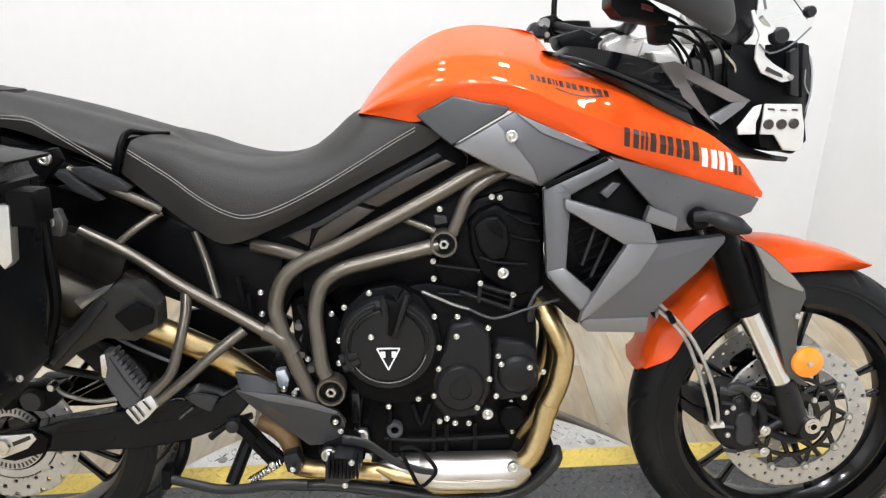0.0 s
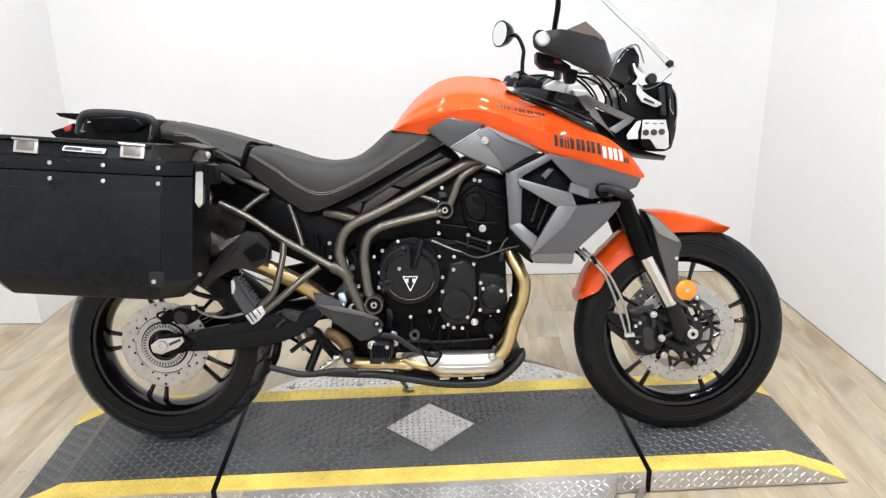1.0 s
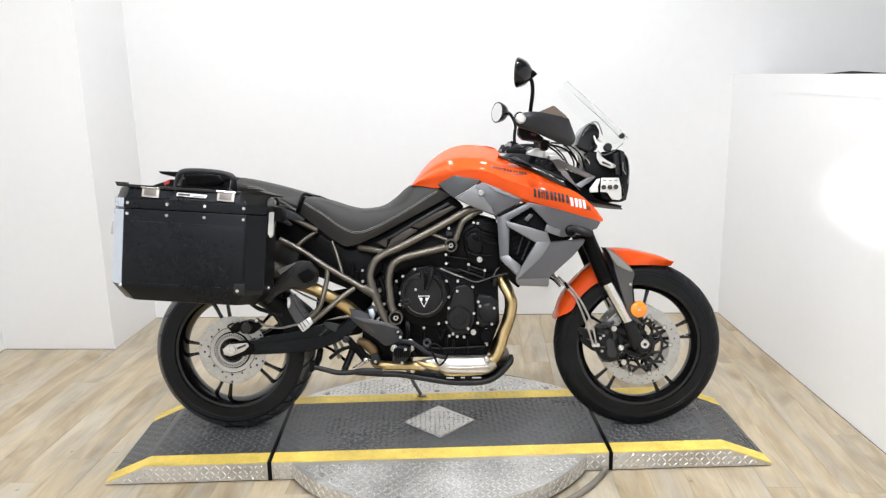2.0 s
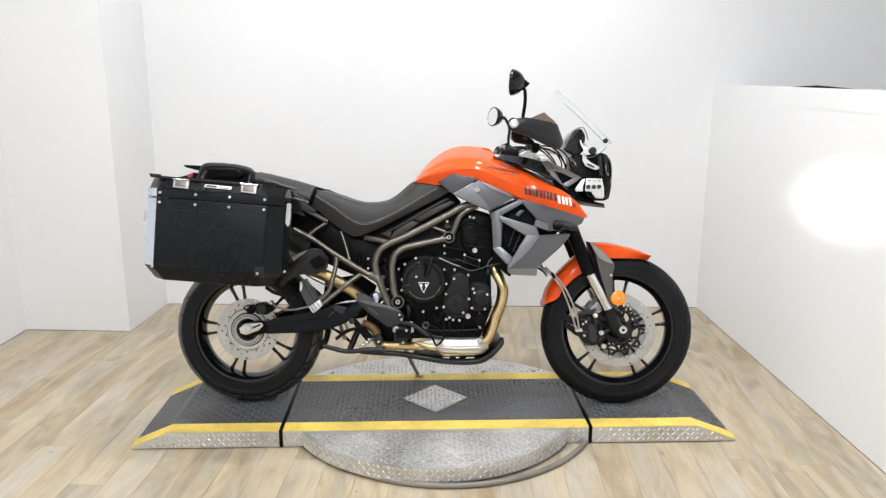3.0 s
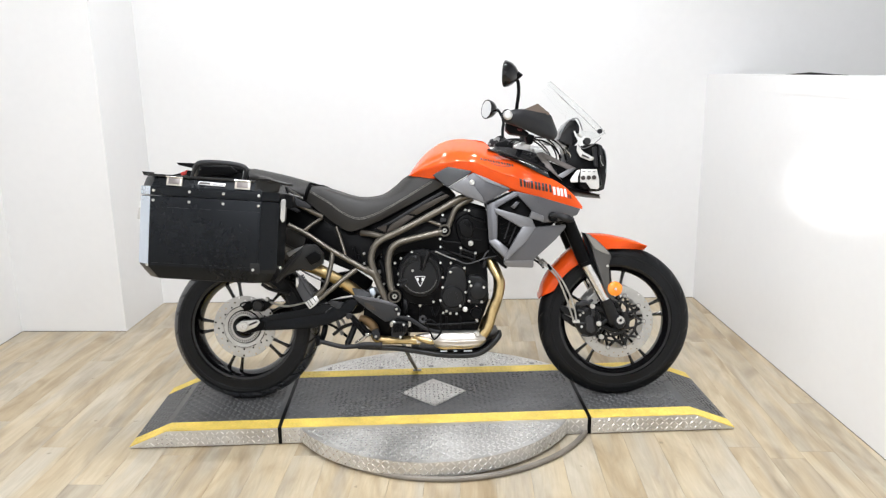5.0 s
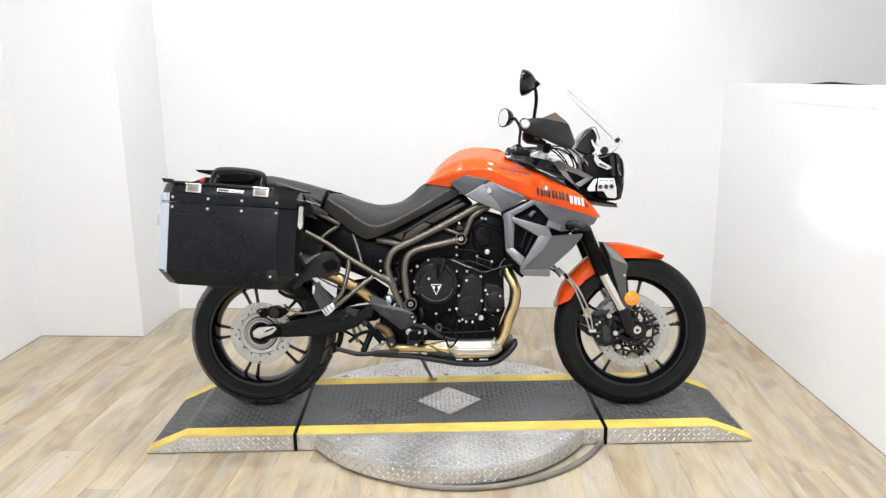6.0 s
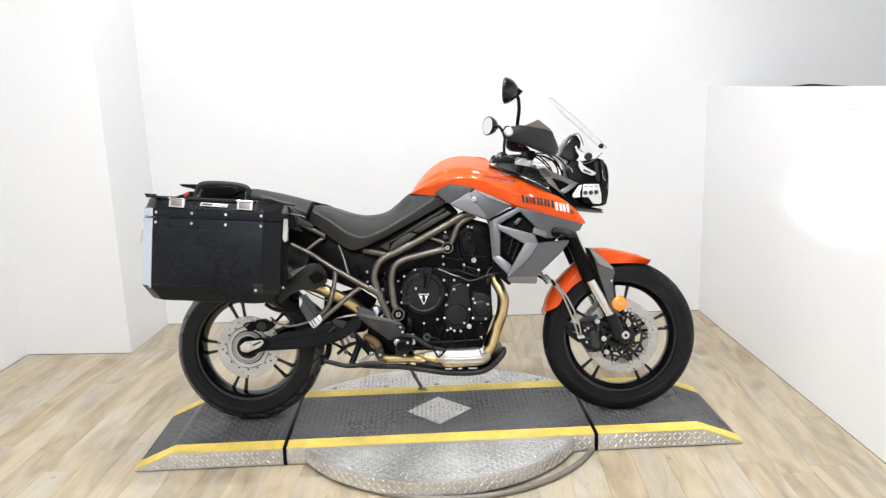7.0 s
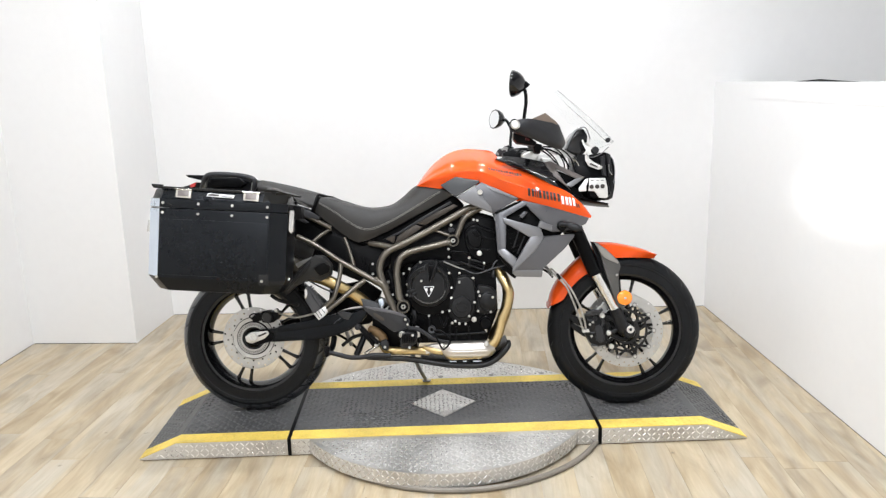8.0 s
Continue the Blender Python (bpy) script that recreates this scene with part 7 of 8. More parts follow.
part("tail_fairing", slab([(-0.955, -0.09, 0.962), (-0.86, -0.095, 0.958), (-0.715, -0.1, 0.944), (-0.705, -0.1, 0.905), (-0.72, -0.1, 0.868), (-0.84, -0.1, 0.872), (-0.95, -0.09, 0.9)], 0.2, 0.008, segments=3), BLACK_PLASTIC, BIKE, "black tail fairing under the luggage rack")
part("tail_unit", slab([(-1.065, -0.07, 0.939), (-0.996, -0.07, 0.958), (-0.88, -0.07, 0.96), (-0.882, -0.07, 0.911), (-1.047, -0.07, 0.92)], 0.14, 0.006), BLACK_PLASTIC, BIKE, "black tail unit")
part("tail_lamp", slab([(-1.022, -0.075, 0.95), (-0.994, -0.075, 0.961), (-0.999, -0.075, 0.942), (-1.018, -0.075, 0.937)], 0.15, 0.003), RED_LENS, BIKE, "red tail lamp")
grab = part("grab_rail", tube([(-0.948, -0.14, 0.932), (-0.928, -0.16, 0.97), (-0.9, -0.17, 0.9845), (-0.821, -0.17, 0.982), (-0.752, -0.17, 0.971), (-0.726, -0.17, 0.957), (-0.731, -0.16, 0.93), (-0.75, -0.14, 0.909)], 0.0098, n=4, sides=12), GUARD, BIKE, "grey-black passenger grab rail")
part("rail_foot", slab([(-0.935, -0.165, 0.976), (-0.913, -0.165, 0.986), (-0.929, -0.15, 0.936), (-0.944, -0.15, 0.932)], 0.02, 0.003), ALLOY, grab)
part("rail_foot", slab([(-0.738, -0.17, 0.948), (-0.729, -0.17, 0.948), (-0.735, -0.16, 0.912), (-0.746, -0.16, 0.912)], 0.02, 0.002), ALLOY, grab)
part("rack_pad", slab([(-0.926, -0.12, 0.974), (-0.803, -0.12, 0.973), (-0.776, -0.12, 0.947), (-0.805, -0.12, 0.932), (-0.919, -0.12, 0.937)], 0.24, 0.008), BLACK_PLASTIC, BIKE)

# ---- cockpit ----
dash = part("dash_panel", skin([[(0.252, -0.13, 1.024), (0.278, -0.12, 1.033), (0.355, -0.12, 1.023), (0.425, -0.12, 1.006), (0.451, -0.13, 0.992)], [(0.24, -0.15, 1.018), (0.272, -0.155, 1.006), (0.346, -0.165, 0.983), (0.415, -0.175, 0.955), (0.461, -0.185, 0.932)], [(0.251, -0.135, 1.009), (0.302, -0.15, 0.99), (0.365, -0.168, 0.96), (0.429, -0.182, 0.925), (0.474, -0.192, 0.903)]], 4, 3, thick=0.004), GLOSS_BLACK, BIKE, "black panel along the tank top")
part("dash_edge", tube([(0.254, -0.155, 1.016), (0.289, -0.16, 1.008), (0.355, -0.168, 0.983), (0.419, -0.178, 0.955), (0.469, -0.188, 0.93)], 0.003, n=4, sides=8), DARK_PLASTIC, dash)
part("dash_inner", slab([(0.233, -0.1, 1.028), (0.282, -0.1, 1.019), (0.371, -0.1, 1.005), (0.472, -0.1, 0.983), (0.537, -0.1, 0.918), (0.455, -0.1, 0.929), (0.272, -0.1, 1.007)], 0.2, 0.006), BLACK_PLASTIC, BIKE)
part("dash_lower", slab([(0.273, -0.152, 1.0), (0.38, -0.162, 0.953), (0.465, -0.172, 0.907), (0.522, -0.172, 0.878), (0.554, -0.17, 0.857), (0.586, -0.15, 0.859), (0.543, -0.14, 0.906), (0.466, -0.14, 0.968), (0.377, -0.14, 1.004)], 0.02, 0.004), BLACK_PLASTIC, BIKE, "black infill between tank and cowl")
cowl = part("cowl_side", slab([(0.425, -0.15, 1.004), (0.449, -0.15, 1.007), (0.584, -0.15, 0.941), (0.575, -0.15, 0.934), (0.545, -0.15, 0.939), (0.47, -0.15, 0.977), (0.498, -0.16, 0.931), (0.527, -0.17, 0.889), (0.506, -0.17, 0.908), (0.454, -0.16, 0.954)], 0.015, 0.003), TAUPE, BIKE, "taupe-grey cowl stay")
part("cowl_strut", slab([(0.509, -0.16, 0.914), (0.553, -0.155, 0.938), (0.579, -0.15, 0.941), (0.572, -0.152, 0.93), (0.528, -0.165, 0.901)], 0.012, 0.002), LIGHT_GREY, cowl)
part("cowl_fill", slab([(0.472, -0.13, 0.973), (0.553, -0.13, 0.939), (0.521, -0.13, 0.915), (0.5, -0.13, 0.929)], 0.01, 0.002), BLACK_PLASTIC, cowl)
part("beak", skin([[(0.53, -0.15, 0.887), (0.575, -0.14, 0.867), (0.635, -0.12, 0.847), (0.691, -0.08, 0.836)], [(0.542, -0.16, 0.866), (0.582, -0.15, 0.848), (0.634, -0.125, 0.836), (0.687, -0.08, 0.828)], [(p[0], 0, p[2] - 0.01) for p in [(0.542, -0.16, 0.866), (0.582, -0.15, 0.848), (0.644, -0.125, 0.836), (0.708, -0.08, 0.83)]]], 4, 3, mirror=True, thick=0.004), BLACK_PLASTIC, BIKE, "black beak under the headlamps")
head = part("headlamp", skin([[(0.564, -0.1, 1.035), (0.619, -0.1, 1.034), (0.669, -0.09, 1.042), (0.7, -0.07, 1.035)], [(0.552, -0.12, 0.98), (0.613, -0.125, 0.971), (0.677, -0.11, 0.978), (0.717, -0.08, 0.987)], [(0.569, -0.12, 0.903), (0.623, -0.125, 0.894), (0.682, -0.11, 0.896), (0.716, -0.08, 0.908)], [(0.59, -0.1, 0.86), (0.638, -0.1, 0.85), (0.681, -0.09, 0.849), (0.71, -0.06, 0.857)]], 4, 3, mirror=True, thick=0.004), BLACK_PLASTIC, BIKE, "black headlamp housing")
part("headlamp_lens", skin([[(p[0] + 0.004, p[1], p[2]) for p in [(0.683, -0.085, 1.037), (0.707, -0.09, 1.01), (0.713, -0.09, 0.947), (0.699, -0.085, 0.893)]], [(p[0] + 0.012, -0.02, p[2]) for p in [(0.683, -0.085, 1.037), (0.707, -0.09, 1.01), (0.713, -0.09, 0.947), (0.699, -0.085, 0.893)]]], 4, 2, mirror=True, thick=0.003), LAMP_GLASS, head, "clear headlamp lens")
part("housing_ridge", slab([(0.65, -0.135, 1.021), (0.667, -0.13, 1.029), (0.675, -0.13, 0.945), (0.658, -0.135, 0.949)], 0.02, 0.003), DARK_PLASTIC, head)
part("housing_ridge", slab([(0.678, -0.12, 1.037), (0.692, -0.115, 1.032), (0.702, -0.115, 0.955), (0.685, -0.12, 0.943)], 0.02, 0.003), DARK_PLASTIC, head)
# thin bright tube in place of the highlight along the lens edge
part("lens_highlight", tube([(0.685, -0.124, 0.992), (0.686, -0.124, 0.967), (0.697, -0.12, 0.95)], 0.0014, n=3, sides=6), ALLOY, head)
part("lamp_rim", tube([(0.689, -0.092, 1.018), (0.697, -0.095, 0.986), (0.695, -0.095, 0.948), (0.686, -0.095, 0.917)], 0.004, n=4, sides=8), SILVER_GREY, head)
# auxiliary lamp in a pierced bright bracket
aux = part("lamp_bracket", slab([(0.599, -0.17, 0.936), (0.662, -0.17, 0.935), (0.665, -0.17, 0.917), (0.67, -0.17, 0.899), (0.671, -0.17, 0.862), (0.663, -0.17, 0.856), (0.637, -0.17, 0.858), (0.619, -0.17, 0.884), (0.595, -0.17, 0.885), (0.597, -0.17, 0.904)], 0.006, 0.002), BRIGHT, BIKE, "bright pierced lamp bracket")
for p in [(0.607, -0.1735, 0.902), (0.629, -0.1735, 0.902), (0.65, -0.1735, 0.903)]:
    part("bracket_hole", lathe([(0, -0.001), (0.0075, -0.001), (0.0085, 0.0), (0.0085, 0.004), (0, 0.004)], p, 18), BLACK_PRINT, aux)
for pts in ([(0.604, -0.172, 0.929), (0.616, -0.172, 0.928), (0.615, -0.172, 0.925), (0.604, -0.172, 0.926)], [(0.625, -0.172, 0.927), (0.637, -0.172, 0.926), (0.636, -0.172, 0.924), (0.626, -0.172, 0.925)], [(0.645, -0.172, 0.927), (0.654, -0.172, 0.927), (0.655, -0.172, 0.924), (0.645, -0.172, 0.925)]):
    part("bracket_slot", slab(pts, 0.002, 0.0), BLACK_PRINT, aux)
part("bracket_return", slab([(0.583, -0.165, 0.931), (0.596, -0.167, 0.935), (0.592, -0.169, 0.918), (0.587, -0.169, 0.904), (0.588, -0.169, 0.885), (0.56, -0.165, 0.884), (0.557, -0.165, 0.896)], 0.006, 0.002), BRIGHT, aux)
part("auxiliary_lamp", slab([(0.588, -0.155, 0.924), (0.676, -0.155, 0.923), (0.686, -0.155, 0.872), (0.664, -0.155, 0.848), (0.603, -0.155, 0.861)], 0.07, 0.008), BLACK_PLASTIC, BIKE, "black auxiliary lamp")
# screen and its bright stay
scr = [(0.478, -0.1, 1.284), (0.533, -0.125, 1.22), (0.596, -0.135, 1.159), (0.652, -0.13, 1.105), (0.682, -0.12, 1.075)]
scr0 = [(0.501, 0, 1.308), (0.57, 0, 1.251), (0.641, 0, 1.186), (0.705, 0, 1.123), (0.732, 0, 1.091)]
part("windscreen", skin([scr0, [(0.5 * (a[0] + b[0]) + 0.006, -0.07, 0.5 * (a[2] + b[2])) for a, b in zip(scr, scr0)], scr], 4, 3, mirror=True, thick=0.0016), SCREEN, BIKE, "clear acrylic windscreen").visible_shadow = False
stay = part("screen_stay", slab([(0.598, -0.14, 1.064), (0.614, -0.14, 1.065), (0.624, -0.14, 1.056), (0.607, -0.14, 1.049), (0.604, -0.14, 1.031), (0.605, -0.14, 1.015), (0.621, -0.14, 1.002), (0.645, -0.14, 0.988), (0.657, -0.14, 0.982), (0.653, -0.14, 0.973), (0.639, -0.14, 0.97), (0.601, -0.14, 0.986), (0.588, -0.14, 1.009), (0.589, -0.14, 1.031), (0.593, -0.14, 1.049), (0.581, -0.14, 1.07), (0.576, -0.14, 1.088), (0.581, -0.14, 1.09), (0.588, -0.14, 1.074)], 0.006, 0.0018), BRIGHT, BIKE, "bright screen stay")
part("slot_gap", slab([(0.609, -0.1437, 0.997), (0.636, -0.1437, 0.984), (0.637, -0.1437, 0.978), (0.606, -0.1437, 0.99)], 0.002, 0.0), BLACK_PRINT, stay)
bolts([(0.65, -0.1437, 0.979)], stay, RIVET, "screw")
part("stay_arm", tube([(0.592, -0.14, 1.077), (0.612, -0.135, 1.059), (0.629, -0.13, 1.05)], 0.0045, n=3, sides=8), ALLOY, stay)
part("deflector", slab([(0.582, -0.145, 1.089), (0.639, -0.135, 1.085), (0.692, -0.125, 1.079), (0.686, -0.125, 1.061), (0.648, -0.135, 1.031), (0.611, -0.142, 1.019), (0.592, -0.145, 1.034)], 0.002, 0.0006), SCREEN, stay, "clear acrylic side deflector").visible_shadow = False
part("deflector_rim", tube([(0.686, -0.126, 1.061), (0.648, -0.136, 1.031), (0.611, -0.143, 1.019), (0.591, -0.146, 1.034)], 0.0016, n=3, sides=6), LIGHT_GREY, stay)
part("screen_grommet", lathe([(0, -0.008), (0.008, -0.008), (0.01, -0.004), (0.01, 0.006), (0, 0.006)], [(0.682, -0.125, 1.087)][0], 16), DARK_PLASTIC, BIKE)
part("screen_knob", lathe([(0, -0.016), (0.012, -0.016), (0.015, -0.01), (0.015, 0.006), (0, 0.006)], [(0.629, -0.13, 1.047)][0], 18), DARK_PLASTIC, stay)
# instrument pod
pod = part("instrument_pod", slab([(0.518, -0.1, 1.052), (0.527, -0.1, 1.09), (0.562, -0.1, 1.139), (0.589, -0.1, 1.142), (0.608, -0.1, 1.111), (0.603, -0.1, 1.05), (0.572, -0.1, 1.023)], 0.2, 0.014, segments=3), GLOSS_BLACK, BIKE, "black instrument pod")
part("pod_rim", tube([(0.52, -0.104, 1.059), (0.531, -0.105, 1.087), (0.549, -0.105, 1.119), (0.567, -0.105, 1.137)], 0.0028, n=4, sides=8), LIGHT_GREY, pod, "grey rim of the pod")
part("pod_rim", tube([(0.575, -0.103, 1.141), (0.597, -0.103, 1.141), (0.608, -0.103, 1.119), (0.616, -0.103, 1.093)], 0.0024, n=4, sides=8), LIGHT_GREY, pod, "grey rim of the pod")
part("pod_edge", tube([(0.524, -0.102, 1.064), (0.539, -0.103, 1.1), (0.563, -0.103, 1.133), (0.585, -0.103, 1.135)], 0.003, n=4, sides=8), SILVER_GREY, pod)
part("pod_mount", slab([(0.551, -0.1, 0.95), (0.553, -0.1, 1.012), (0.595, -0.1, 1.035), (0.605, -0.1, 0.934), (0.573, -0.1, 0.934)], 0.2, 0.006), BLACK_PLASTIC, BIKE)

# handlebar, grips, guards, levers, mirrors
bar = part("handlebar", tube([Vector(q) for q in ([(0.295, -0.4, 1.127)][0], [(0.35, -0.27, 1.105)][0])] + [(0.37, -0.16, 1.07), (0.385, 0.0, 1.06), (0.35, 0.16, 1.07), (0.325, 0.28, 1.088), (0.314, 0.4, 1.096)], 0.0115, n=4, sides=14), BLACK_PLASTIC, BIKE, "black handlebar")
for a, b in (([(0.29, -0.41, 1.128)][0], [(0.337, -0.29, 1.113)][0]), ((0.313, 0.41, 1.096), (0.325, 0.29, 1.089))):
    part("grip", tube([a, b], 0.0175, n=1, sides=16), BLACK_PLASTIC, bar, "black rubber grip")
guard = part("handguard", skin([[(0.277, -0.43, 1.135), (0.339, -0.42, 1.144), (0.412, -0.36, 1.138), (0.46, -0.31, 1.135), (0.472, -0.29, 1.121)], [(0.27, -0.445, 1.118), (0.338, -0.435, 1.118), (0.408, -0.385, 1.101), (0.471, -0.32, 1.084), (0.491, -0.28, 1.074)], [(0.273, -0.44, 1.102), (0.33, -0.43, 1.087), (0.401, -0.385, 1.07), (0.467, -0.33, 1.056), (0.486, -0.29, 1.053)], [(0.291, -0.42, 1.092), (0.349, -0.41, 1.073), (0.403, -0.37, 1.054), (0.45, -0.33, 1.04), (0.475, -0.3, 1.042)]], 4, 3, thick=0.005), DARK_PLASTIC, BIKE, "charcoal handguard")
part("bar_weight", lathe([(0, -0.012), (0.012, -0.012), (0.0165, -0.008), (0.0165, 0.01), (0, 0.01)], [(0.292, -0.445, 1.119)][0], 20), ALLOY, guard, "bright round bar end")
part("guard_top", slab([(0.359, -0.36, 1.15), (0.411, -0.34, 1.173), (0.454, -0.32, 1.142), (0.461, -0.32, 1.131), (0.413, -0.35, 1.134)], 0.006, 0.002), material("smoked brown plastic", (0.12, 0.09, 0.07), 0.35), guard, "smoked deflector on the guard")
switch = part("switchgear", slab([(0.292, -0.33, 1.105), (0.349, -0.33, 1.088), (0.379, -0.33, 1.067), (0.374, -0.33, 1.054), (0.307, -0.33, 1.065), (0.292, -0.33, 1.081)], 0.06, 0.005), BLACK_PLASTIC, BIKE, "black switch housing")
part("red_switch", slab([(0.335, -0.335, 1.084), (0.352, -0.335, 1.079), (0.352, -0.335, 1.072), (0.335, -0.335, 1.076)], 0.004, 0.001), material("dull red plastic", (0.1, 0.012, 0.012), 0.4), switch)
part("brake_reservoir", slab([(0.368, -0.28, 1.072), (0.406, -0.28, 1.061), (0.397, -0.28, 1.028), (0.375, -0.28, 1.031)], 0.05, 0.006), BLACK_PLASTIC, BIKE, "black brake fluid reservoir")
part("brake_lever", tube([[(0.396, -0.29, 1.101)][0], [(0.346, -0.36, 1.114)][0], [(0.298, -0.43, 1.11)][0]], 0.005, n=4, sides=8), BLACK_PLASTIC, BIKE)
part("left_handguard", skin([[(0.315, 0.43, 1.105), (0.37, 0.41, 1.11), (0.41, 0.35, 1.105)], [(0.315, 0.44, 1.08), (0.375, 0.42, 1.08), (0.42, 0.35, 1.07)], [(0.32, 0.43, 1.06), (0.37, 0.41, 1.055), (0.41, 0.35, 1.04)]], 4, 3, thick=0.005), DARK_PLASTIC, BIKE, "charcoal left handguard")
part("left_switchgear", slab([(0.25, 0.26, 1.066), (0.3, 0.26, 1.06), (0.305, 0.26, 1.088), (0.268, 0.26, 1.1)], 0.06, 0.012, segments=3), DARK_PLASTIC, BIKE)
for x, z in ((0.262, 1.072), (0.284, 1.092), (0.298, 1.07)):
    part("switch_button", lathe([(0, -0.006), (0.005, -0.006), (0.006, -0.003), (0.006, 0.004), (0, 0.004)], (x, 0.258, z), 14), DULL_ALLOY, BIKE)


def mirror(centre, glass, r, stalk, label):
    """A round-cornered mirror head: cup, glass, and a bent stalk."""
    z = Vector(glass).normalized()
    x = z.cross(Vector((0, 0, 1))).normalized()
    y = x.cross(z)
    bm = bmesh.new()
    rows = []
    for k, (f, d) in enumerate(((0.96, 0.003), (1.0, 0.0), (0.98, -0.006), (0.91, -0.016), (0.78, -0.027), (0.58, -0.037), (0.32, -0.045), (0.15, -0.049))):
        rows.append([bm.verts.new(Vector(centre) + f * (x * r * 1.28 * math.copysign(abs(math.cos(q)) ** 0.95, math.cos(q)) + y * r * 1.02 * math.copysign(abs(math.sin(q)) ** 0.95, math.sin(q))) + z * d) for q in (2 * math.pi * i / 28 for i in range(28))])
    for a, b in zip(rows, rows[1:]):
        for i in range(28):
            bm.faces.new((a[i], a[(i + 1) % 28], b[(i + 1) % 28], b[i]))
    bm.faces.new(rows[-1][::-1])
    m = part("mirror", bm, GLOSS_BLACK, BIKE, label)
    g = bmesh.new()
    g.faces.new([g.verts.new(v) for v in [Vector(centre) + 0.95 * (x * r * 1.28 * math.cos(q) + y * r * 0.95 * math.sin(q)) + z * 0.002 for q in (2 * math.pi * i / 28 for i in range(28))]])
    bmesh.ops.solidify(g, geom=g.faces[:], thickness=0.002)
    part("mirror_glass", g, MIRROR, m)
    part("neck", tube([Vector(centre) - z * 0.038, Vector(centre) - z * 0.056, Vector(stalk[0])], [0.011, 0.009, 0.007], n=2, sides=12), BLACK_PLASTIC, m)
    part("stalk", tube(stalk, 0.0065, n=4, sides=10), BLACK_PLASTIC, m)


near = Vector([(0.287, -0.4, 1.273)][0])
mirror(near, (-0.97, 0.2, 0.1), 0.047, [near + Vector((0.034, 0.0, -0.02)), (0.333, -0.395, 1.246), (0.336, -0.39, 1.205), (0.33, -0.37, 1.15), (0.335, -0.33, 1.117)], "black mirror on a bent stalk")
farm = Vector([(0.257, 0.4, 1.246)][0])
mirror(farm, (-0.92, -0.38, 0.06), 0.044, [farm + Vector((0.05, 0.01, -0.002)), [(0.316, 0.36, 1.225)][0], [(0.331, 0.35, 1.185)][0], [(0.326, 0.34, 1.141)][0], [(0.325, 0.33, 1.075)][0]], "black mirror showing its glass, on a bent stalk")
part("clutch_perch", slab([(p[0], 0.31, p[2]) for p in [(0.282, 0.3, 1.08), (0.293, 0.3, 1.11), (0.325, 0.3, 1.118), (0.342, 0.3, 1.096), (0.334, 0.3, 1.071), (0.297, 0.3, 1.063)]], 0.03, 0.006), BLACK_PLASTIC, BIKE, "black clutch lever perch")
part("perch_adjuster", lathe([(0, -0.012), (0.01, -0.012), (0.013, -0.006), (0.013, 0.012), (0, 0.012)], [(p[0], 0.3, p[2]) for p in [(0.299, 0.3, 1.095)]][0], 18), DULL_ALLOY, BIKE)
part("clutch_lever", tube([(p[0], p[1], p[2]) for p in [(0.299, 0.33, 1.086), (0.345, 0.36, 1.08), (0.379, 0.42, 1.088)]], 0.0055, n=3, sides=8), BLACK_PLASTIC, BIKE)

# cables and clamps round the steering head
part("top_yoke", slab([(0.34, -0.07, 1.019), (0.341, -0.07, 1.04), (0.359, -0.07, 1.055), (0.385, -0.07, 1.059), (0.401, -0.07, 1.044), (0.428, -0.07, 1.042), (0.462, -0.07, 1.045), (0.468, -0.07, 1.036), (0.439, -0.07, 1.02), (0.399, -0.07, 1.013)], 0.14, 0.008, segments=3), BRIGHT, BIKE, "bright cast top yoke")
part("yoke_ring", lathe([(0.014, -0.002), (0.021, -0.003), (0.023, 0.0), (0.023, 0.008), (0.014, 0.008)], [(0.362, -0.08, 1.034)][0], 28, closed=True), DULL_ALLOY, BIKE)
for pts in ([(0.472, -0.1, 1.061), (0.487, -0.1, 1.076), (0.496, -0.1, 1.07), (0.479, -0.1, 1.053)], [(0.479, -0.1, 1.053), (0.504, -0.1, 1.064), (0.506, -0.1, 1.057), (0.484, -0.1, 1.046)], [(0.476, -0.1, 1.048), (0.505, -0.1, 1.048), (0.504, -0.1, 1.038), (0.48, -0.1, 1.036)]):
    part("wiring_plug", slab(pts, 0.02, 0.003), DULL_ALLOY, BIKE, "pale grey wiring plug")
part("wiring_plug", slab([(0.527, -0.1, 1.023), (0.548, -0.1, 1.03), (0.554, -0.1, 1.004), (0.535, -0.1, 0.998)], 0.03, 0.004), DULL_ALLOY, BIKE, "pale grey wiring plug")
part("wiring_block", slab([(0.563, -0.1, 1.011), (0.589, -0.1, 1.015), (0.593, -0.1, 0.998), (0.569, -0.1, 0.992)], 0.02, 0.004), GUARD, BIKE)
for pts in ([(0.338, -0.11, 1.036), (0.374, -0.11, 1.054), (0.41, -0.11, 1.044), (0.397, -0.11, 1.01), (0.347, -0.11, 1.014)], [(0.415, -0.12, 1.025), (0.458, -0.12, 1.021), (0.482, -0.12, 0.993), (0.471, -0.12, 0.971), (0.43, -0.12, 0.991)], [(0.447, -0.05, 1.091), (0.487, -0.05, 1.075), (0.5, -0.05, 1.04), (0.463, -0.05, 1.047)]):
    part("yoke_casting", slab(pts, 0.05, 0.008, segments=3), BRIGHT, BIKE, "bright cast top yoke")
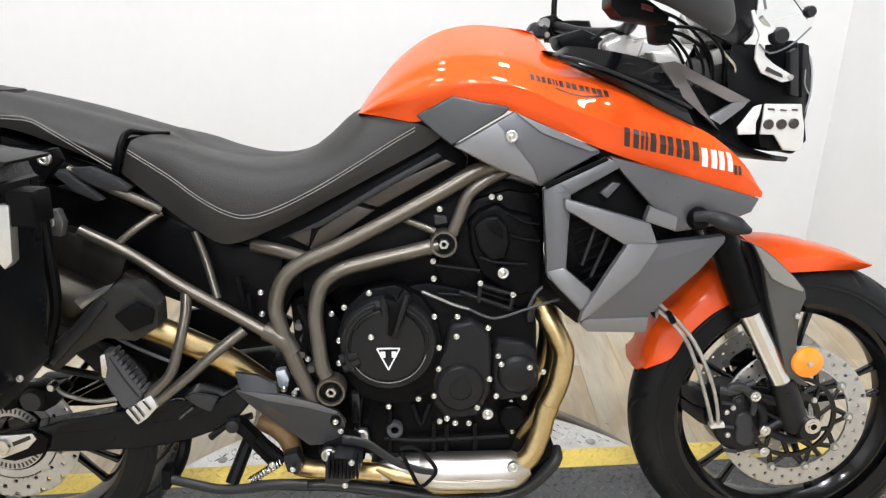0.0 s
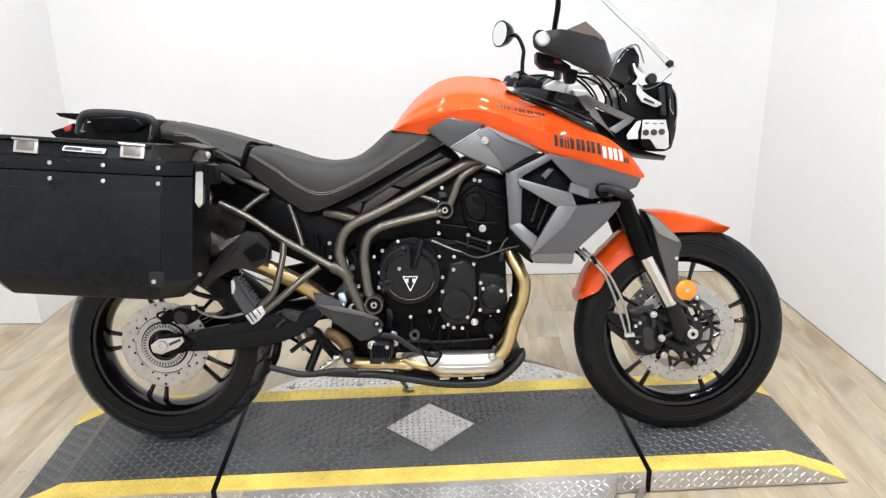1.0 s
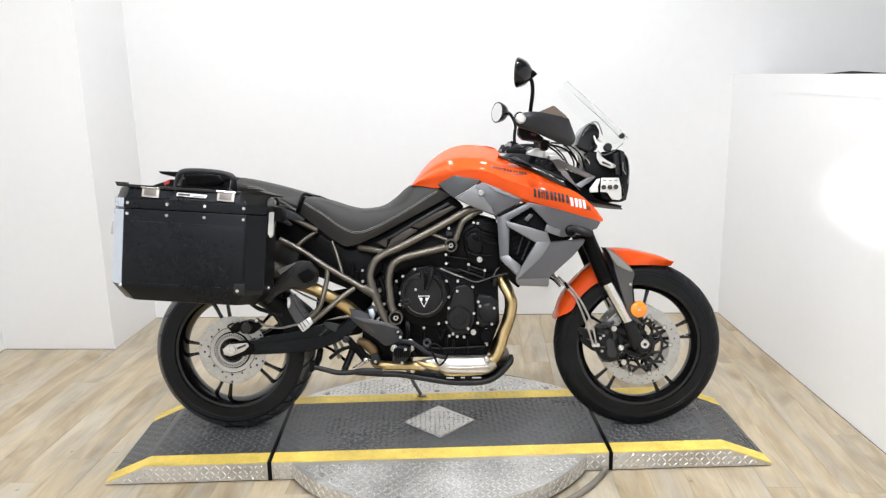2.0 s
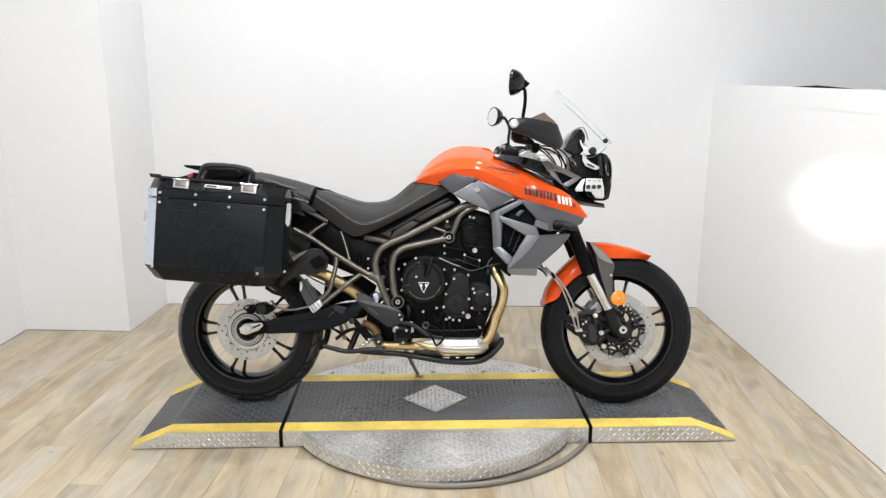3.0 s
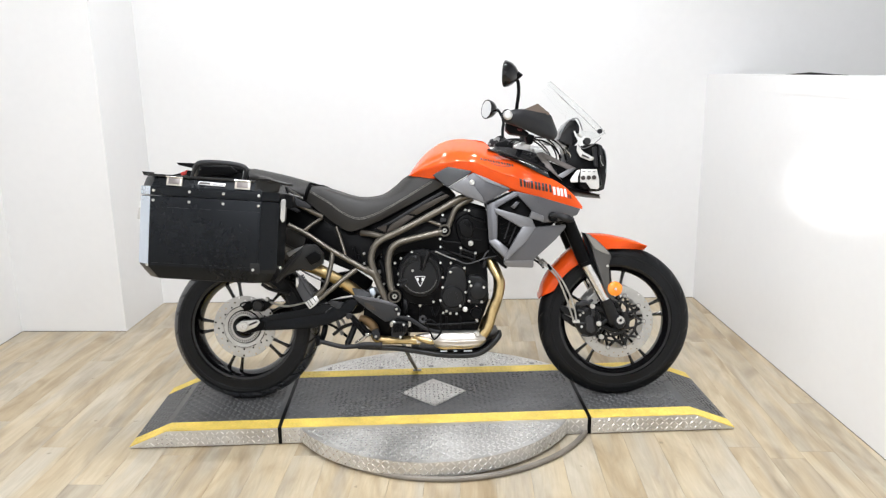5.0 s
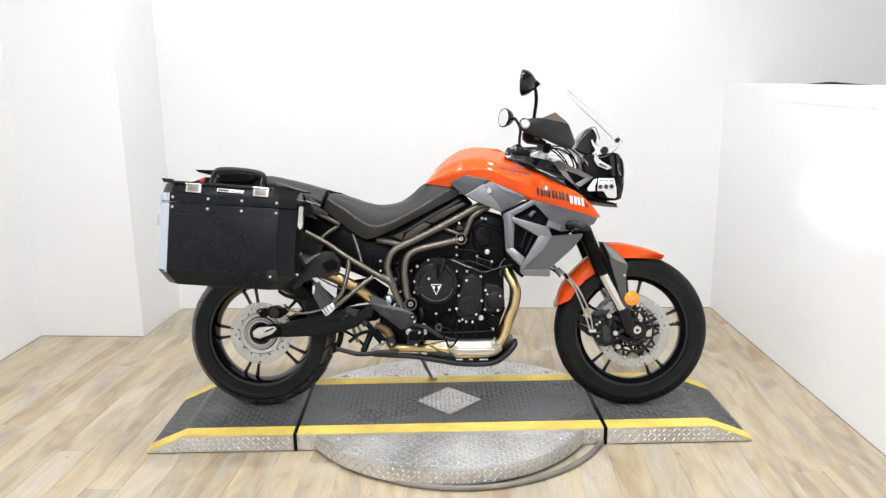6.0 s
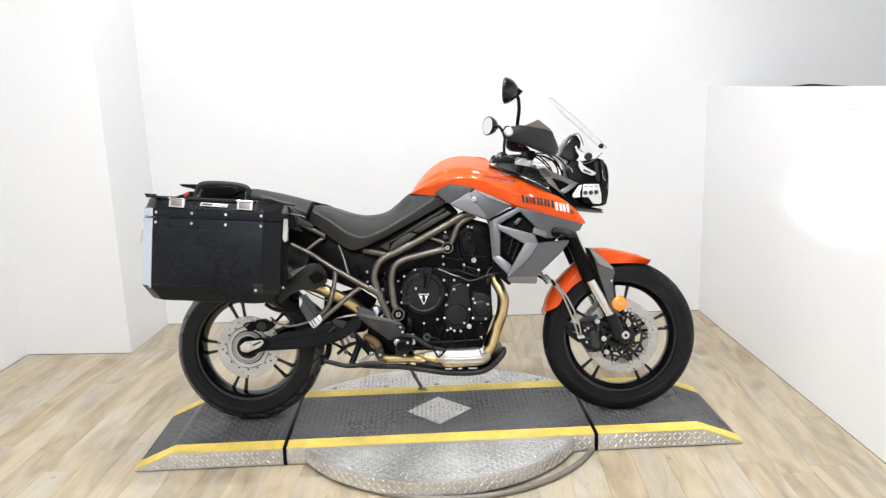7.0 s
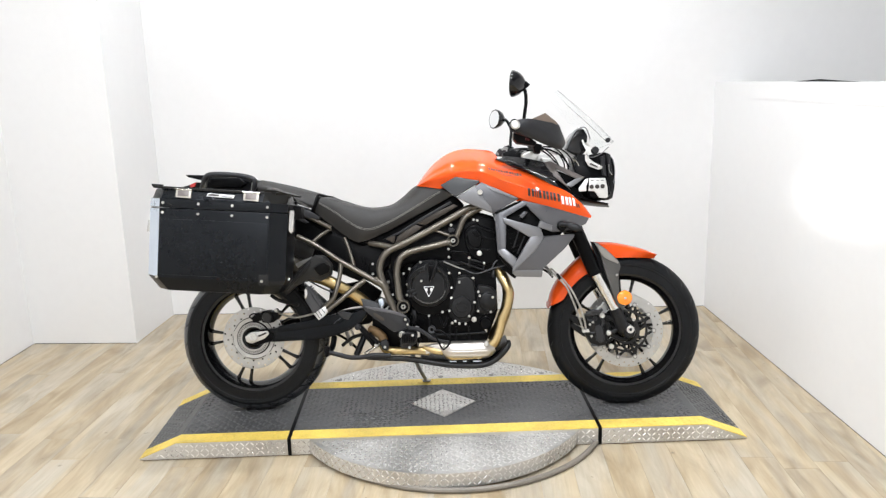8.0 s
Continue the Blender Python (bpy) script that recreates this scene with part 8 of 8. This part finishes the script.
for pts in ([(0.389, -0.16, 1.079), (0.435, -0.16, 1.048), (0.471, -0.15, 1.011), (0.491, -0.13, 0.966)], [(0.403, -0.17, 1.09), (0.456, -0.17, 1.065), (0.506, -0.15, 1.018), (0.529, -0.12, 0.958)], [(0.489, -0.12, 1.035), (0.508, -0.12, 0.997), (0.506, -0.12, 0.951)]):
    part("cable", tube(pts, 0.0028, n=5, sides=8), BLACK_PLASTIC, BIKE)
for pts, r, mt in (([(0.398, -0.2, 1.053), (0.445, -0.18, 1.049), (0.495, -0.15, 1.025), (0.531, -0.1, 0.986)], 0.006, BLACK_PLASTIC), ([(0.389, -0.2, 1.062), (0.438, -0.17, 1.032), (0.473, -0.12, 1.004)], 0.005, BLACK_PLASTIC), ([(0.416, -0.2, 1.061), (0.481, -0.18, 1.054), (0.528, -0.15, 1.02), (0.55, -0.1, 0.977)], 0.005, BLACK_PLASTIC),
                   ([(0.377, -0.15, 1.039), (0.413, -0.15, 1.048), (0.45, -0.12, 1.028), (0.485, -0.1, 0.996)], 0.004, ALLOY), ([(0.318, -0.1, 1.043), (0.345, -0.1, 1.061), (0.383, -0.1, 1.048)], 0.006, BLACK_PLASTIC), ([(0.54, -0.12, 1.022), (0.564, -0.12, 0.994), (0.563, -0.1, 0.962)], 0.005, STEEL), ([(0.577, -0.1, 1.041), (0.605, -0.1, 1.004), (0.6, -0.1, 0.967)], 0.006, BLACK_PLASTIC)):
    part("cable", tube(pts, r * 0.58, n=5, sides=8), mt, BIKE)
for pts in ([(0.362, -0.06, 1.055), (0.406, -0.06, 1.047), (0.434, -0.06, 1.021), (0.393, -0.06, 1.014), (0.363, -0.06, 1.027)], [(0.432, -0.08, 1.02), (0.488, -0.08, 1.012), (0.507, -0.08, 0.978), (0.45, -0.08, 0.986)]):
    part("bar_clamp", slab(pts, 0.12, 0.008), BRIGHT, BIKE, "bright bar clamp")
part("cable_stay", tube([(0.464, -0.12, 1.085), (0.483, -0.12, 1.053), (0.502, -0.11, 1.018)], 0.0034, n=3, sides=8), BRIGHT, BIKE, "bright thin stay by the cables")
part("ignition_hub", slab([(0.265, -0.05, 1.053), (0.312, -0.05, 1.066), (0.369, -0.05, 1.041), (0.36, -0.05, 1.022), (0.275, -0.05, 1.029)], 0.1, 0.008), BLACK_PLASTIC, BIKE)

# ---- side case on the right of the motorcycle ----
CASE = new("side_case")
CASE.matrix_world = BIKE.matrix_world @ pose(-0.775, 0, 0.72) @ Matrix.Rotation(radians(4.0), 4, "Y")
tagged(CASE, "black aluminium side case with steel latches beside the rear wheel", "side case")
OUT, INN, L, CH = -0.546, -0.31, 0.194, 0.05


def plan(grow=0.0, inset=0.0):
    """The case's outline in plan, its four corners cut off."""
    l, o, i = L + CH + grow - inset, OUT - grow + inset, INN + grow - inset
    c = CH
    return [(-l + c, o), (l - c, o), (l, o + c), (l, i - c), (l - c, i), (-l + c, i), (-l, i - c), (-l, o + c)]


def stack(levels):
    bm = bmesh.new()
    rows = [[bm.verts.new((x, y, z)) for x, y in plan(g, s)] for z, g, s in levels]
    for a, b in zip(rows, rows[1:]):
        for k in range(8):
            bm.faces.new((a[k], a[(k + 1) % 8], b[(k + 1) % 8], b[k]))
    bm.faces.new(rows[0][::-1]), bm.faces.new(rows[-1])
    bmesh.ops.recalc_face_normals(bm, faces=bm.faces)
    return bm


body = part("case_body", bevelled(stack([(-0.173, 0, 0.03), (-0.126, 0, 0.0), (0.1175, 0, 0.0)]), 0.003), PANNIER, CASE, "black anodised aluminium case body")
lid = part("case_lid", bevelled(stack([(0.1195, 0, 0.0), (0.15, 0, 0.0), (0.152, 0, 0.004), (0.182, 0, 0.012), (0.186, 0, 0.016)]), 0.003), PANNIER, CASE, "black case lid")
# corner strips; the rear ones are coloured pale to hold the light wall's reflection
for sx in (-1, 1):
    x0, x1 = sx * L, sx * (L + CH)
    for z0, z1, host in ((-0.122, 0.115, body), (0.122, 0.15, lid)):
        bm = bmesh.new()
        d = Vector((sx * 0.7, -0.7, 0)) * 0.0025
        ps = [Vector((x0, OUT, z0)), Vector((x1, OUT + CH, z0)), Vector((x1, OUT + CH, z1)), Vector((x0, OUT, z1))]
        v = [bm.verts.new(p + d) for p in ps] + [bm.verts.new(p - d) for p in ps]
        for f in ((0, 1, 2, 3), (7, 6, 5, 4), (0, 4, 5, 1), (1, 5, 6, 2), (2, 6, 7, 3), (3, 7, 4, 0)):
            bm.faces.new([v[k] for k in f])
        part("corner_strip", bevelled(bm, 0.001), PALE_METAL if sx < 0 else PANNIER, host, "corner strip coloured pale for the wall reflection" if sx < 0 else "black metal corner strip")
# raised field on the outer face, lower corner shoes
part("face_plate", slab([(-L + 0.004, OUT - 0.0025, -0.115), (L - 0.004, OUT - 0.0025, -0.115), (L - 0.004, OUT - 0.0025, 0.08), (-L + 0.004, OUT - 0.0025, 0.08)], 0.003, 0.0012), PANNIER, body)
part("corner_shoe", slab([(L - 0.03, OUT - 0.004, -0.135), (L + 0.004, OUT - 0.004, -0.135), (L + 0.004, OUT - 0.004, -0.098), (L - 0.03, OUT - 0.004, -0.1)], 0.004, 0.0015), PANNIER_EDGE, body)
part("corner_shoe", slab([(L, OUT - 0.003, -0.135), (L + CH, OUT + CH - 0.003, -0.135), (L + CH, OUT + CH - 0.003, -0.096), (L, OUT - 0.003, -0.098)], 0.003, 0.001), PANNIER_EDGE, body)
bolts([(-0.181, OUT - 0.003, 0.102), (-0.056, OUT - 0.003, 0.102), (0.063, OUT - 0.003, 0.102), (0.186, OUT - 0.003, 0.102), (-0.196, OUT - 0.002, -0.124), (0.176, OUT - 0.005, -0.122)], body, RIVET, "rivet")
bolts([(-0.181, OUT - 0.002, 0.136), (-0.056, OUT - 0.002, 0.137), (0.063, OUT - 0.002, 0.137), (0.186, OUT - 0.002, 0.137)], lid, RIVET, "rivet")
bolts([(0.235, OUT + 0.046, -0.122), (0.25, OUT + 0.09, -0.118)], body, RIVET, "rivet")
# over-centre latches on the lid's edge
for x in (-0.112, 0.126):
    latch = part("latch", slab([(x - 0.027, OUT - 0.001, 0.157), (x + 0.027, OUT - 0.001, 0.155), (x + 0.027, OUT + 0.006, 0.188), (x - 0.027, OUT + 0.006, 0.19)], 0.012, 0.002), LATCH, lid, "cream-grey metal lid latch")
    part("latch_field", slab([(x - 0.019, OUT - 0.003, 0.162), (x + 0.019, OUT - 0.003, 0.161), (x + 0.019, OUT + 0.002, 0.181), (x - 0.019, OUT + 0.002, 0.182)], 0.003, 0.0008), TAUPE, lid)
    part("latch_pin", tube([(x - 0.03, OUT + 0.003, 0.187), (x + 0.03, OUT + 0.003, 0.185)], 0.003, n=1, sides=8), STEEL, lid)
badge = part("label_plate", slab([(-0.03, OUT - 0.0002, 0.165), (0.064, OUT - 0.0002, 0.162), (0.068, OUT + 0.0022, 0.173), (-0.026, OUT + 0.0022, 0.176)], 0.004, 0.0008), WHITE_PRINT, lid, "white label with a dark bar")
part("label_bar", slab([(-0.025, OUT - 0.0012, 0.1675), (0.014, OUT - 0.0012, 0.1663), (0.016, OUT + 0.001, 0.1728), (-0.022, OUT + 0.001, 0.174)], 0.002, 0.0), BLACK_PRINT, lid)
part("label_bar", slab([(0.022, OUT - 0.0012, 0.1652), (0.06, OUT - 0.0012, 0.164), (0.061, OUT + 0.0003, 0.168), (0.023, OUT + 0.0003, 0.1692)], 0.002, 0.0), LIGHT_GREY, lid)
part("lid_rail", slab([(-0.205, OUT + 0.004, 0.185), (0.165, OUT + 0.004, 0.181), (0.165, OUT + 0.004, 0.19), (-0.215, OUT + 0.004, 0.194)], 0.03, 0.002), PANNIER_EDGE, lid)
part("lid_tab", slab([(-0.222, OUT + 0.01, 0.186), (-0.19, OUT + 0.004, 0.186), (-0.19, OUT + 0.004, 0.199), (-0.23, OUT + 0.01, 0.2)], 0.02, 0.002), PANNIER_EDGE, lid)
part("lid_corner", slab([(0.165, OUT + 0.002, 0.15), (0.2, OUT + 0.004, 0.15), (0.24, OUT + 0.05, 0.15), (0.25, OUT + 0.05, 0.188), (0.2, OUT + 0.012, 0.19), (0.17, OUT + 0.01, 0.188)], 0.01, 0.002), PANNIER_EDGE, lid)
part("lid_wing", slab([(0.2, OUT + 0.02, 0.183), (0.262, OUT + 0.06, 0.178), (0.266, OUT + 0.06, 0.184), (0.22, OUT + 0.02, 0.195)], 0.12, 0.003), PANNIER_EDGE, lid)
# front and rear latches
part("front_latch", slab([(0.252, OUT + 0.05, 0.13), (0.266, OUT + 0.06, 0.13), (0.266, OUT + 0.06, 0.055), (0.258, OUT + 0.055, 0.045), (0.25, OUT + 0.05, 0.06)], 0.02, 0.003), ALLOY, body, "bright front latch")
part("latch_block", slab([(0.262, OUT + 0.06, 0.1), (0.29, OUT + 0.08, 0.1), (0.285, OUT + 0.08, 0.145), (0.262, OUT + 0.06, 0.148)], 0.05, 0.004), BLACK_PLASTIC, body)
part("rear_latch", slab([(-0.262, OUT + 0.06, 0.03), (-0.246, OUT + 0.056, 0.03), (-0.246, OUT + 0.056, 0.075), (-0.258, OUT + 0.06, 0.07)], 0.02, 0.003), STEEL, body)
for z in (0.06, -0.07):
    part("mount_arm", tube([(0.1, INN, z), (0.12, INN + 0.14, z + 0.02)], 0.012, n=1, sides=10), BLACK_PLASTIC, CASE)
part("mount_rail", tube([(-0.582, -0.25, 0.829), (-0.579, -0.25, 0.71), (-0.579, -0.25, 0.619), (-0.61, -0.25, 0.527)], 0.011, n=4, sides=10), BLACK_PLASTIC, BIKE, "black case mounting rail")
part("mount_bracket", slab([(-0.578, -0.25, 0.874), (-0.549, -0.25, 0.881), (-0.545, -0.24, 0.859), (-0.573, -0.24, 0.828), (-0.589, -0.25, 0.803)], 0.02, 0.004), BLACK_PLASTIC, BIKE, "black case bracket")
bolts([(-0.561, -0.255, 0.865)], BIKE, BIG_BOLT)
bolts([(-0.594, -0.2, 0.756), (-0.569, -0.2, 0.856)], BIKE, BIG_BOLT)
part("mount_plate", slab([(-0.614, -0.19, 0.77), (-0.585, -0.19, 0.774), (-0.577, -0.19, 0.75), (-0.584, -0.19, 0.726), (-0.614, -0.19, 0.732)], 0.02, 0.004), ALLOY, BIKE, "bright case mounting plate")
